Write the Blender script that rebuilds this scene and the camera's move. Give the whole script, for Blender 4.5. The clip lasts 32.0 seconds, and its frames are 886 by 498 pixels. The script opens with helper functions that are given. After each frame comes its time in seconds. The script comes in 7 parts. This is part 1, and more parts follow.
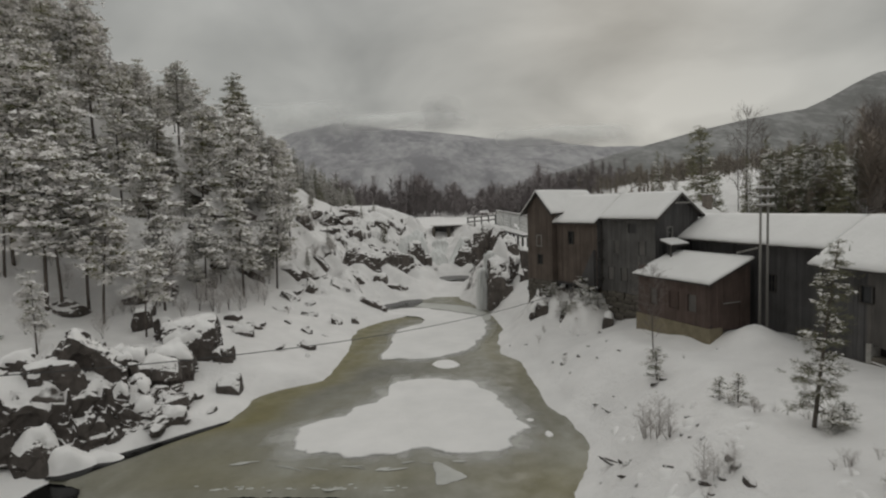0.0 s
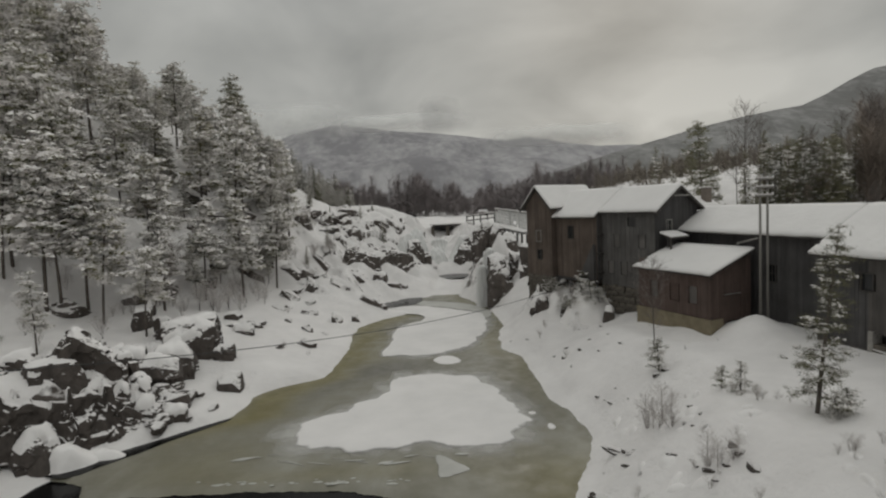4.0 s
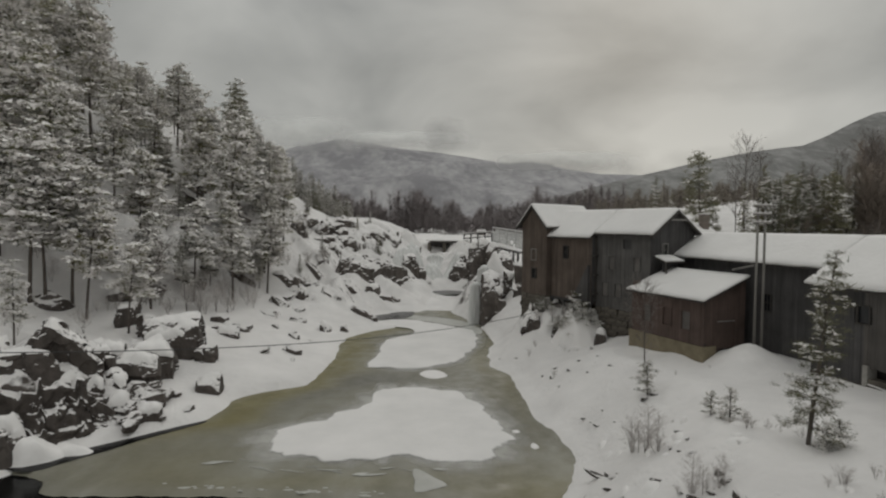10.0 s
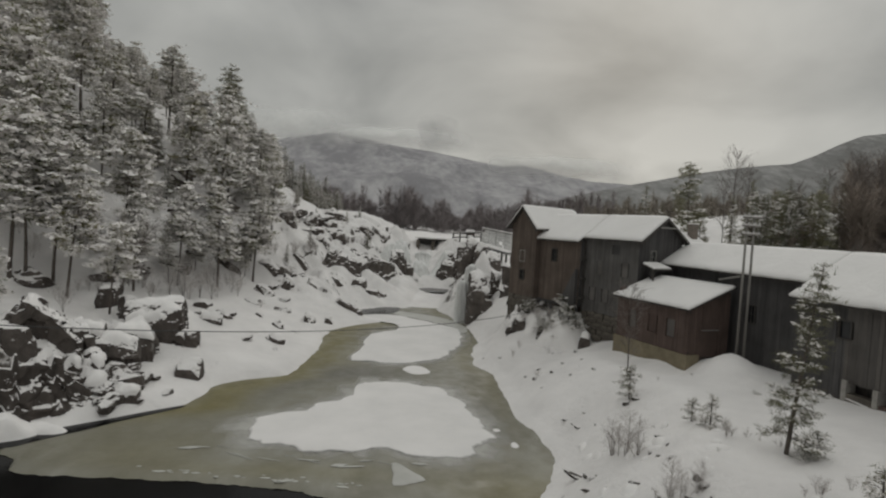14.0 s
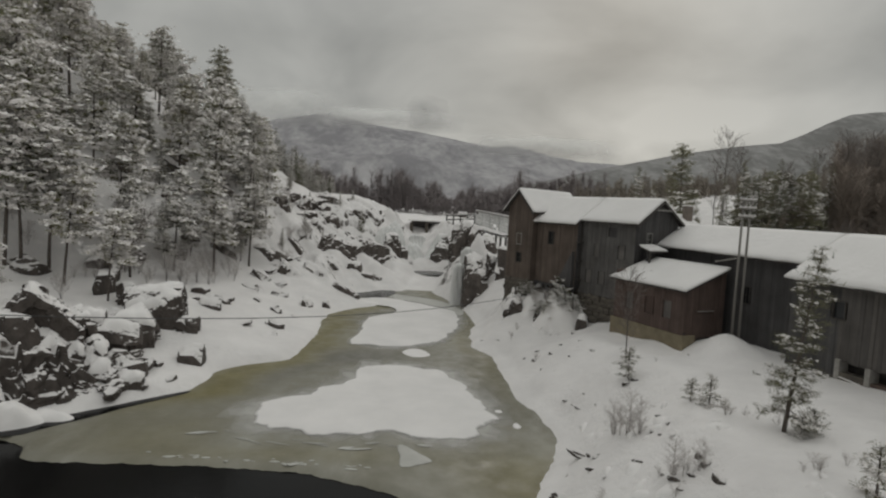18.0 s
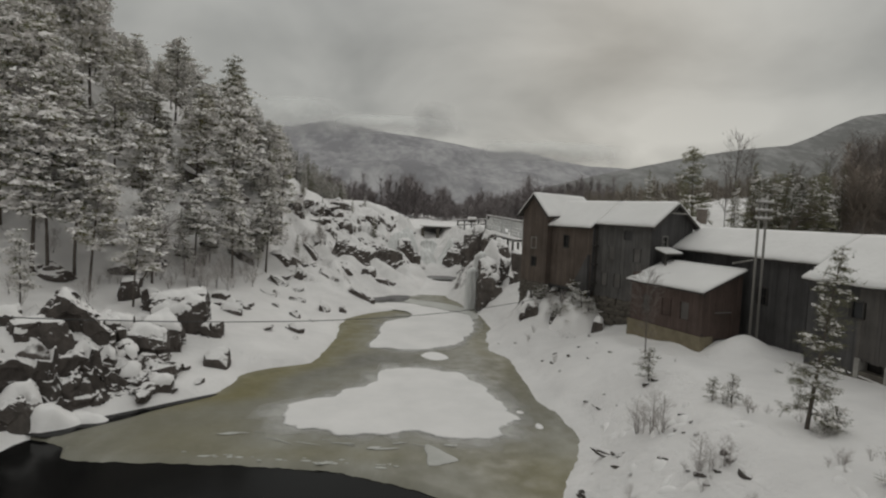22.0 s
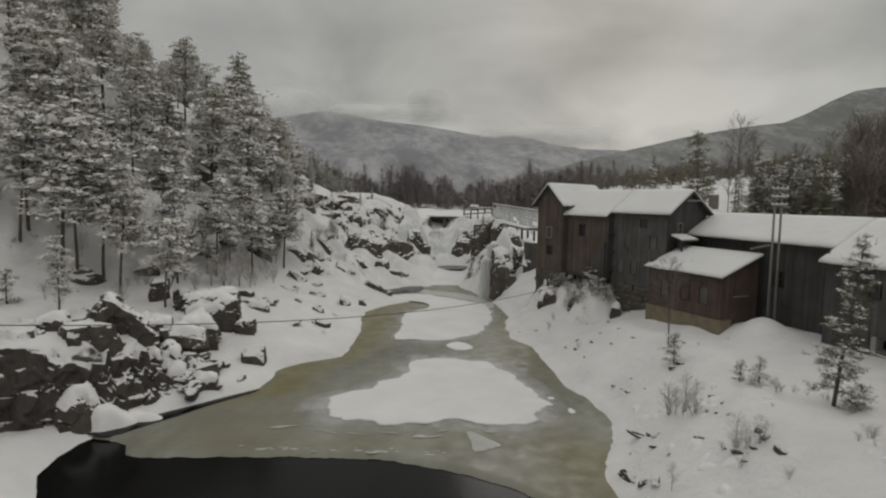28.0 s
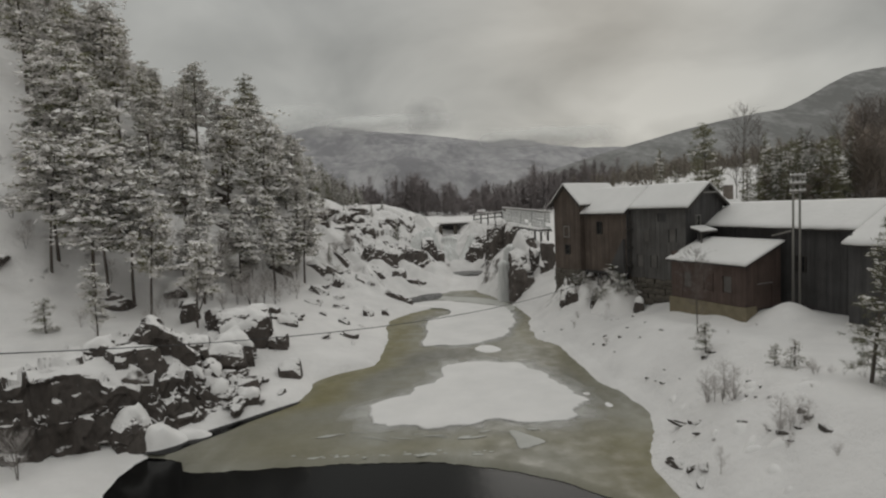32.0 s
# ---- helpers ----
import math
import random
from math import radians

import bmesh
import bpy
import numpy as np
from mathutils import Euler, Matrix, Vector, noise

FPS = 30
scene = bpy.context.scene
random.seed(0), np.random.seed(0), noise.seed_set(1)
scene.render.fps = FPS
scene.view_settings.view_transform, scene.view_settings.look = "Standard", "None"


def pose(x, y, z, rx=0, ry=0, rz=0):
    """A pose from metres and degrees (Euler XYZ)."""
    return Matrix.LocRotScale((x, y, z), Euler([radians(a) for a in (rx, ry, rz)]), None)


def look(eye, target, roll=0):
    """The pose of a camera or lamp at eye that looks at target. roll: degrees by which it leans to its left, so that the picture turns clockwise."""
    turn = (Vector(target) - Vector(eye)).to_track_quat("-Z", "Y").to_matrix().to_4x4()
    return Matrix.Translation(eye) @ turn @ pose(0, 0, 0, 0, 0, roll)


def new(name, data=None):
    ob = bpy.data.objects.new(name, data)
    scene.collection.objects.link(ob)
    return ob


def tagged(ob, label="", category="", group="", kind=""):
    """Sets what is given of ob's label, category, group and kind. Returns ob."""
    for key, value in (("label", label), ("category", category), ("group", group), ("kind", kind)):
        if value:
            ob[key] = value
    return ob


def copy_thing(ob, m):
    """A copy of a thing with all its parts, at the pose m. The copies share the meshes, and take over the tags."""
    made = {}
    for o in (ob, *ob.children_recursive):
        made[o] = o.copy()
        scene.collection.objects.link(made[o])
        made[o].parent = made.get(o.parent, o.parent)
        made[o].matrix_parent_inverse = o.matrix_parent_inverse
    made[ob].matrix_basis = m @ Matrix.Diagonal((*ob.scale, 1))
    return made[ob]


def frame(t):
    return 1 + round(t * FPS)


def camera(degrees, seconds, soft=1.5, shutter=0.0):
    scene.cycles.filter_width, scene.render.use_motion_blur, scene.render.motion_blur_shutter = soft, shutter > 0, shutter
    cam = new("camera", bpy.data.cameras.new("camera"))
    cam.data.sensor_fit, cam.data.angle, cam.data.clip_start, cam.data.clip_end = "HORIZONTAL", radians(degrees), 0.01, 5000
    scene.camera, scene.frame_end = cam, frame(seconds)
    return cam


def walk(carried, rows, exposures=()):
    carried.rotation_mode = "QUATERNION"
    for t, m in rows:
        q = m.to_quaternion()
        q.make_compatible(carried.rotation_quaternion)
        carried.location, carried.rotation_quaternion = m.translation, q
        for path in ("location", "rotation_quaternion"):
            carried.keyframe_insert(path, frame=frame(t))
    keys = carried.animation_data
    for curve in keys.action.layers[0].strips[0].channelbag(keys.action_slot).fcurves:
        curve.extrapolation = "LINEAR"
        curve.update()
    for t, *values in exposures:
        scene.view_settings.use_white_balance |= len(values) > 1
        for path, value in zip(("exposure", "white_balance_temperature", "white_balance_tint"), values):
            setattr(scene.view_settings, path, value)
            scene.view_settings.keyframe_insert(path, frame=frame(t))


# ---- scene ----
cam = camera(76.0, 32.0, soft=2.2)
PATH = [
    (0, (0.0, 0.0, 11.864), (-0.003, 1.994, 11.711), -2.0),
    (0.5, (0.169, 0.052, 11.637), (0.163, 2.048, 11.505), -2.0),
    (1, (-0.048, 0.021, 11.661), (-0.046, 2.018, 11.543), -2.5),
    (1.5, (0.204, 0.142, 11.494), (0.202, 2.139, 11.391), -2.6),
    (2, (0.119, 0.12, 11.376), (0.122, 2.118, 11.282), -2.7),
    (2.5, (-0.113, 0.082, 11.448), (-0.105, 2.08, 11.353), -2.9),
    (3, (-0.152, 0.076, 11.468), (-0.143, 2.074, 11.364), -3.1),
    (3.5, (-0.125, 0.066, 11.397), (-0.119, 2.063, 11.276), -3.0),
    (4, (-0.054, 0.022, 11.476), (-0.054, 2.016, 11.326), -2.7),
    (4.5, (0.002, 0.054, 11.595), (-0.004, 2.047, 11.417), -2.8),
    (6.5, (-0.182, 0.013, 11.54), (-0.198, 2.004, 11.35), -4.3),
    (7, (0.034, 0.054, 11.471), (0.007, 2.046, 11.295), -5.1),
    (7.5, (0.143, 0.196, 11.432), (0.111, 2.189, 11.272), -5.6),
    (8, (0.118, 0.283, 11.367), (0.091, 2.278, 11.225), -5.6),
    (8.5, (0.166, 0.358, 11.411), (0.144, 2.354, 11.281), -4.9),
    (9, (0.214, 0.471, 11.296), (0.201, 2.468, 11.184), -3.3),
    (9.5, (0.206, 0.525, 11.153), (0.205, 2.523, 11.056), -1.5),
    (10, (0.319, 0.542, 10.903), (0.327, 2.54, 10.821), 0.5),
    (10.5, (0.369, 0.606, 10.972), (0.385, 2.604, 10.892), 1.9),
    (11, (0.132, 0.614, 11.031), (0.165, 2.611, 10.947), 3.0),
    (11.5, (0.168, 0.67, 11.035), (0.207, 2.668, 10.947), 3.6),
    (12, (0.181, 0.672, 10.955), (0.227, 2.669, 10.868), 3.9),
    (12.5, (0.219, 0.672, 10.798), (0.267, 2.669, 10.715), 4.0),
    (13, (0.213, 0.662, 10.763), (0.263, 2.659, 10.68), 3.9),
    (13.5, (0.296, 0.662, 10.695), (0.344, 2.66, 10.614), 3.7),
    (14, (0.212, 0.652, 10.677), (0.263, 2.65, 10.594), 3.5),
    (14.5, (0.177, 0.649, 10.69), (0.23, 2.646, 10.602), 3.3),
    (16.5, (-0.139, 0.547, 10.818), (-0.068, 2.542, 10.695), 2.8),
    (17, (-0.221, 0.497, 10.787), (-0.145, 2.491, 10.656), 2.9),
    (17.5, (-0.226, 0.492, 10.79), (-0.147, 2.486, 10.651), 3.0),
    (18, (-0.386, 0.47, 10.832), (-0.298, 2.463, 10.686), 3.1),
    (18.5, (-0.474, 0.444, 10.906), (-0.383, 2.436, 10.753), 3.1),
    (19, (-0.488, 0.395, 10.874), (-0.398, 2.387, 10.722), 3.2),
    (19.5, (-0.642, 0.27, 10.766), (-0.55, 2.263, 10.618), 3.3),
    (20, (-0.919, 0.155, 10.736), (-0.825, 2.148, 10.593), 3.2),
    (20.5, (-0.998, 0.103, 10.839), (-0.912, 2.096, 10.697), 3.0),
    (21, (-1.142, 0.025, 10.908), (-1.062, 2.018, 10.77), 2.7),
    (21.5, (-1.14, -0.062, 10.789), (-1.07, 1.932, 10.659), 2.7),
    (22, (-1.182, -0.132, 10.756), (-1.12, 1.863, 10.628), 2.6),
    (22.5, (-1.233, -0.228, 10.807), (-1.178, 1.767, 10.677), 2.7),
    (23, (-1.511, -0.321, 10.832), (-1.454, 1.674, 10.699), 2.7),
    (23.5, (-1.752, -0.363, 10.939), (-1.693, 1.631, 10.799), 2.7),
    (24, (-1.869, -0.463, 11.086), (-1.812, 1.531, 10.936), 2.6),
    (24.5, (-2.171, -0.591, 11.099), (-2.11, 1.403, 10.946), 2.4),
    (25, (-2.154, -0.64, 11.168), (-2.1, 1.353, 11.006), 2.2),
    (25.5, (-2.444, -0.772, 11.22), (-2.385, 1.22, 11.052), 1.9),
    (27.5, (-2.979, -1.108, 11.346), (-2.908, 0.883, 11.163), 1.0),
    (28, (-3.058, -1.202, 11.245), (-2.987, 0.789, 11.072), 0.9),
    (28.5, (-3.215, -1.256, 11.433), (-3.145, 0.735, 11.258), 0.7),
    (29, (-3.614, -1.413, 11.477), (-3.537, 0.578, 11.304), 0.6),
    (29.5, (-3.778, -1.486, 11.535), (-3.702, 0.505, 11.362), 0.5),
    (30, (-3.955, -1.577, 11.453), (-3.881, 0.414, 11.287), 0.2),
    (30.5, (-4.155, -1.675, 11.476), (-4.083, 0.317, 11.313), -0.4),
    (31, (-4.159, -1.756, 11.48), (-4.096, 0.236, 11.32), -1.2),
    (31.5, (-4.212, -1.764, 11.403), (-4.157, 0.229, 11.249), -1.9),
    (32, (-4.468, -1.936, 11.261), (-4.414, 0.058, 11.113), -2.6),
]
walk(cam, [(t, look(eye, target, roll)) for t, eye, target, roll in PATH])

# ---- world, sun, exposure ----
SUN_UP, SUN_ROT = radians(24), radians(18)
world = bpy.data.worlds.new("overcast_sky")
scene.world = world
world.use_nodes = True
wn, wl = world.node_tree.nodes, world.node_tree.links
wn.clear()
w_out, w_bg = wn.new("ShaderNodeOutputWorld"), wn.new("ShaderNodeBackground")
w_sky = wn.new("ShaderNodeTexSky")
w_sky.sky_type, w_sky.sun_disc, w_sky.sun_elevation, w_sky.sun_rotation = "NISHITA", False, SUN_UP, SUN_ROT
w_sky.dust_density, w_sky.air_density = 3.0, 1.2
w_co = wn.new("ShaderNodeTexCoord")
w_sep = wn.new("ShaderNodeSeparateXYZ")
wl.new(w_co.outputs["Generated"], w_sep.inputs[0])
# cloud deck seen in perspective: direction divided by its height
w_add = wn.new("ShaderNodeMath")
w_add.operation, w_add.inputs[1].default_value = "ADD", 0.38
wl.new(w_sep.outputs["Z"], w_add.inputs[0])
w_max = wn.new("ShaderNodeMath")
w_max.operation, w_max.inputs[1].default_value = "MAXIMUM", 0.05
wl.new(w_add.outputs[0], w_max.inputs[0])
w_dx, w_dy, w_comb = wn.new("ShaderNodeMath"), wn.new("ShaderNodeMath"), wn.new("ShaderNodeCombineXYZ")
for k, nd in (("X", w_dx), ("Y", w_dy)):
    nd.operation = "DIVIDE"
    wl.new(w_sep.outputs[k], nd.inputs[0])
    wl.new(w_max.outputs[0], nd.inputs[1])
    wl.new(nd.outputs[0], w_comb.inputs[k])
w_noise = wn.new("ShaderNodeTexNoise")
w_noise.inputs["Scale"].default_value, w_noise.inputs["Detail"].default_value = 1.9, 5.0
w_noise.inputs["Roughness"].default_value, w_noise.inputs["Distortion"].default_value = 0.45, 0.35
wl.new(w_comb.outputs[0], w_noise.inputs["Vector"])
w_ramp = wn.new("ShaderNodeValToRGB")
w_ramp.color_ramp.elements[0].position, w_ramp.color_ramp.elements[0].color = 0.36, (0.345, 0.353, 0.342, 1)
w_ramp.color_ramp.elements[1].position, w_ramp.color_ramp.elements[1].color = 0.64, (0.565, 0.568, 0.54, 1)
wl.new(w_noise.outputs["Fac"], w_ramp.inputs[0])
# an overcast sky is about two to three times brighter overhead than low down
w_map = wn.new("ShaderNodeValToRGB")
w_el = w_map.color_ramp.elements
w_el[0].position, w_el[0].color = 0.0, (0.98, 0.98, 0.98, 1)
w_el[1].position, w_el[1].color = 1.0, (1.88, 1.88, 1.88, 1)
for at, value in ((0.12, 0.88), (0.26, 0.72), (0.42, 0.95)):
    w_el.new(at).color = (value, value, value, 1)
wl.new(w_sep.outputs["Z"], w_map.inputs[0])
w_mul = wn.new("ShaderNodeVectorMath")
w_mul.operation = "SCALE"
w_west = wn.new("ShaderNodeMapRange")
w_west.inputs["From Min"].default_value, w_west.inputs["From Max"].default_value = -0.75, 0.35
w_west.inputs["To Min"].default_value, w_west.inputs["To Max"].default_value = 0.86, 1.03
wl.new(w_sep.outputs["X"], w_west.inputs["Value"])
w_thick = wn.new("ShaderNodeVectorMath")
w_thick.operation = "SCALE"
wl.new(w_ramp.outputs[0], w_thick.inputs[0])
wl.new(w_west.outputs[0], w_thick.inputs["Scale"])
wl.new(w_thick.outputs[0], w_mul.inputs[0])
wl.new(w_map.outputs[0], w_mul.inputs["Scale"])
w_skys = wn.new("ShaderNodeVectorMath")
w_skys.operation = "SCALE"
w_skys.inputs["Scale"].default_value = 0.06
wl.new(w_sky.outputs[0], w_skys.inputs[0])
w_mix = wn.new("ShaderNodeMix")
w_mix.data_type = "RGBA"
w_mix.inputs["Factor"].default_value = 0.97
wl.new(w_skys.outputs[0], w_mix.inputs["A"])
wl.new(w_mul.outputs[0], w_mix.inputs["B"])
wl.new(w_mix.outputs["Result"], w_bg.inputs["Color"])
w_bg.inputs["Strength"].default_value = 1.0
wl.new(w_bg.outputs[0], w_out.inputs["Surface"])

sun_data = bpy.data.lights.new("sun", "SUN")
sun_data.energy, sun_data.angle, sun_data.color = 0.3, radians(25), (1.0, 0.96, 0.9)
sun = new("sun", sun_data)
sun.matrix_world = look((60 * math.sin(SUN_ROT), 60 * math.cos(SUN_ROT), 60 * math.tan(SUN_UP) + 20), (0, 0, 20))
scene.view_settings.exposure = 0.0


# ---- materials ----
def mat(name, rough=0.8):
    m = bpy.data.materials.new(name)
    m.use_nodes = True
    b = m.node_tree.nodes["Principled BSDF"]
    b.inputs["Roughness"].default_value = rough
    return m, m.node_tree.nodes, m.node_tree.links, b


def ramp_of(nodes, links, source, stops):
    r = nodes.new("ShaderNodeValToRGB")
    while len(r.color_ramp.elements) < len(stops):
        r.color_ramp.elements.new(0.5)
    for e, (p, c) in zip(r.color_ramp.elements, stops):
        e.position, e.color = p, (*c, 1)
    links.new(source, r.inputs[0])
    return r.outputs[0]


def noise_of(nodes, links, scale, detail=4.0, rough=0.55, stretch=(1, 1, 1), kind="Object", distortion=0.0):
    co, mp, n = nodes.new("ShaderNodeTexCoord"), nodes.new("ShaderNodeMapping"), nodes.new("ShaderNodeTexNoise")
    mp.inputs["Scale"].default_value = stretch
    links.new(co.outputs[kind], mp.inputs[0])
    links.new(mp.outputs[0], n.inputs["Vector"])
    n.inputs["Scale"].default_value, n.inputs["Detail"].default_value = scale, detail
    n.inputs["Roughness"].default_value, n.inputs["Distortion"].default_value = rough, distortion
    return n.outputs["Fac"]


def blend(nodes, links, fac, a, b, kind="MIX"):
    m = nodes.new("ShaderNodeMix")
    m.data_type, m.blend_type = "RGBA", kind
    for key, val in (("Factor", fac), ("A", a), ("B", b)):
        if isinstance(val, (int, float)):
            m.inputs[key].default_value = val
        elif isinstance(val, tuple):
            m.inputs[key].default_value = (*val, 1)
        else:
            links.new(val, m.inputs[key])
    return m.outputs["Result"]


def bump(nodes, links, b, height, strength=0.3, distance=0.05):
    n = nodes.new("ShaderNodeBump")
    n.inputs["Strength"].default_value, n.inputs["Distance"].default_value = strength, distance
    links.new(height, n.inputs["Height"])
    links.new(n.outputs[0], b.inputs["Normal"])


def snow_mat(name, tint=(0.82, 0.80, 0.79), low=(0.73, 0.71, 0.70)):
    m, n, l, b = mat(name, 0.75)
    f = noise_of(n, l, 0.35, 5, 0.6)
    c = ramp_of(n, l, f, [(0.3, low), (0.65, tint)])
    l.new(c, b.inputs["Base Color"])
    g = noise_of(n, l, 3.0, 6, 0.65)
    bump(n, l, b, g, 0.35, 0.12)
    return m


def upward(n, l, noise_amount=0.5, scale=1.5, lo=0.45, hi=0.62):
    """0 on steep faces, 1 on faces that look up and hold snow."""
    geo, sep, add, sub, mr = (n.new("ShaderNode" + k) for k in ("NewGeometry", "SeparateXYZ", "Math", "Math", "MapRange"))
    l.new(geo.outputs["Normal"], sep.inputs[0])
    f = noise_of(n, l, scale, 6, 0.65)
    sub.operation, sub.inputs[1].default_value = "SUBTRACT", 0.5
    l.new(f, sub.inputs[0])
    add.operation, add.inputs[2].default_value = "MULTIPLY_ADD", 0.0
    add.inputs[1].default_value = noise_amount
    l.new(sub.outputs[0], add.inputs[0])
    l.new(sep.outputs["Z"], add.inputs[2])
    mr.inputs["From Min"].default_value, mr.inputs["From Max"].default_value = lo, hi
    l.new(add.outputs[0], mr.inputs["Value"])
    return mr.outputs[0]


def rock_mat(name, dark=(0.035, 0.030, 0.027), light=(0.16, 0.135, 0.118), amount=0.5, lo=0.45, hi=0.62, scale=1.5):
    m, n, l, b = mat(name, 0.85)
    f = blend(n, l, 0.5, noise_of(n, l, 1.3, 8, 0.7, (1, 1, 0.6)), noise_of(n, l, 2.4, 6, 0.7, (1, 1, 0.18)))
    c = ramp_of(n, l, f, [(0.3, dark), (0.55, tuple(0.5 * (p + q) for p, q in zip(dark, light))), (0.75, light)])
    s = ramp_of(n, l, noise_of(n, l, 0.4, 5, 0.6), [(0.3, (0.70, 0.68, 0.672)), (0.65, (0.80, 0.778, 0.768))])
    l.new(blend(n, l, upward(n, l, amount, scale, lo, hi), c, s), b.inputs["Base Color"])
    bump(n, l, b, noise_of(n, l, 2.2, 8, 0.7), 0.6, 0.25)
    return m


def board_mat(name, a, b_, c_, rough=0.9):
    """Weathered boards: one tone a board, streaks down the grain, stains."""
    m, n, l, b = mat(name, rough)
    info = n.new("ShaderNodeObjectInfo")
    base = ramp_of(n, l, info.outputs["Random"], [(0.0, a), (0.5, b_), (1.0, c_)])
    streak = ramp_of(n, l, noise_of(n, l, 9.0, 6, 0.7, (1, 1, 0.06)), [(0.3, (0.68, 0.68, 0.68)), (0.7, (1.12, 1.10, 1.08))])
    stain = ramp_of(n, l, noise_of(n, l, 0.7, 5, 0.6), [(0.3, (0.65, 0.63, 0.62)), (0.7, (1.1, 1.1, 1.1))])
    c = blend(n, l, 0.9, blend(n, l, 0.9, base, streak, "MULTIPLY"), stain, "MULTIPLY")
    l.new(c, b.inputs["Base Color"])
    bump(n, l, b, noise_of(n, l, 14.0, 5, 0.7, (1, 1, 0.1)), 0.4, 0.02)
    return m


def plain_mat(name, a, b_, scale=2.0, rough=0.8, stretch=(1, 1, 1), bumpy=0.3):
    m, n, l, b = mat(name, rough)
    l.new(ramp_of(n, l, noise_of(n, l, scale, 6, 0.65, stretch), [(0.3, a), (0.7, b_)]), b.inputs["Base Color"])
    bump(n, l, b, noise_of(n, l, scale * 6, 5, 0.65, stretch), bumpy, 0.03)
    return m


def leaf_mat(name, a, b_, rough=0.75):
    m, n, l, b = mat(name, rough)
    geo = n.new("ShaderNodeNewGeometry")
    info = n.new("ShaderNodeObjectInfo")
    c = ramp_of(n, l, geo.outputs["Random Per Island"], [(0.0, a), (1.0, b_)])
    v = ramp_of(n, l, info.outputs["Random"], [(0.0, (0.8, 0.8, 0.85)), (1.0, (1.25, 1.15, 1.0))])
    l.new(blend(n, l, 1.0, c, v, "MULTIPLY"), b.inputs["Base Color"])
    return m


SNOW = snow_mat("snow")
ROOF_SNOW = snow_mat("roof_snow", (0.76, 0.745, 0.735), (0.70, 0.685, 0.675))
TREE_SNOW = snow_mat("tree_snow", (0.83, 0.80, 0.78), (0.75, 0.722, 0.705))
GROUND = rock_mat("snowy_ground", amount=0.55, lo=0.50, hi=0.62, scale=1.1)
ROCK = rock_mat("rock_with_snow", amount=0.5, lo=0.52, hi=0.63, scale=1.3)
CLIFF = rock_mat("bare_split_rock", dark=(0.036, 0.030, 0.027), light=(0.12, 0.100, 0.087), amount=0.36, lo=0.62, hi=0.70, scale=1.2)
GREY_BOARD = board_mat("weathered_grey_boards", (0.100, 0.096, 0.094), (0.114, 0.110, 0.107), (0.135, 0.130, 0.126))
DARK_BOARD = board_mat("dark_tarred_boards", (0.066, 0.064, 0.065), (0.078, 0.076, 0.077), (0.093, 0.090, 0.090))
BROWN_BOARD = board_mat("brown_boards", (0.110, 0.086, 0.071), (0.126, 0.098, 0.081), (0.143, 0.113, 0.094))
RED_BOARD = board_mat("faded_red_boards", (0.098, 0.069, 0.059), (0.108, 0.076, 0.065), (0.124, 0.089, 0.077))
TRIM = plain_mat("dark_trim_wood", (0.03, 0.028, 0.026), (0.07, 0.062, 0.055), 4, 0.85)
PALE_TRIM = plain_mat("pale_frame_wood", (0.16, 0.155, 0.145), (0.28, 0.27, 0.25), 4, 0.8)
CONCRETE = plain_mat("yellowed_concrete", (0.135, 0.112, 0.072), (0.25, 0.215, 0.145), 1.2, 0.9)
PALE_CONCRETE = plain_mat("pale_concrete", (0.20, 0.19, 0.175), (0.36, 0.345, 0.32), 2.0, 0.9)
FADED_BOARD = board_mat("faded_window_boards", (0.125, 0.118, 0.113), (0.15, 0.142, 0.135), (0.175, 0.163, 0.155))
WORN_BOARD = board_mat("worn_grey_brown_boards", (0.088, 0.082, 0.078), (0.104, 0.097, 0.091), (0.126, 0.117, 0.109))
STONE = plain_mat("foundation_stone", (0.052, 0.046, 0.039), (0.145, 0.127, 0.105), 1.8, 0.9, (1, 1, 1), 0.6)
POLE_WOOD = plain_mat("pole_wood", (0.13, 0.122, 0.112), (0.24, 0.228, 0.21), 3, 0.85, (1, 1, 0.1))
BARK = plain_mat("bark", (0.06, 0.05, 0.044), (0.15, 0.127, 0.11), 6, 0.95, (1, 1, 0.25), 0.6)
TWIG = plain_mat("bare_twigs", (0.13, 0.112, 0.102), (0.23, 0.20, 0.185), 3, 0.9)
FROST_TWIG = plain_mat("frosted_twigs", (0.28, 0.25, 0.235), (0.62, 0.59, 0.57), 2.5, 0.9)
NEEDLE = leaf_mat("pine_needles", (0.115, 0.126, 0.070), (0.27, 0.272, 0.165))
SPRUCE = leaf_mat("spruce_needles", (0.098, 0.106, 0.070), (0.215, 0.218, 0.148))
YOUNG_NEEDLE = leaf_mat("young_pine_needles", (0.066, 0.072, 0.044), (0.165, 0.166, 0.104))
BRICK = plain_mat("chimney_brick", (0.12, 0.10, 0.088), (0.20, 0.17, 0.145), 5, 0.9)
WIRE = plain_mat("wire", (0.03, 0.03, 0.03), (0.05, 0.05, 0.05), 4, 0.6)
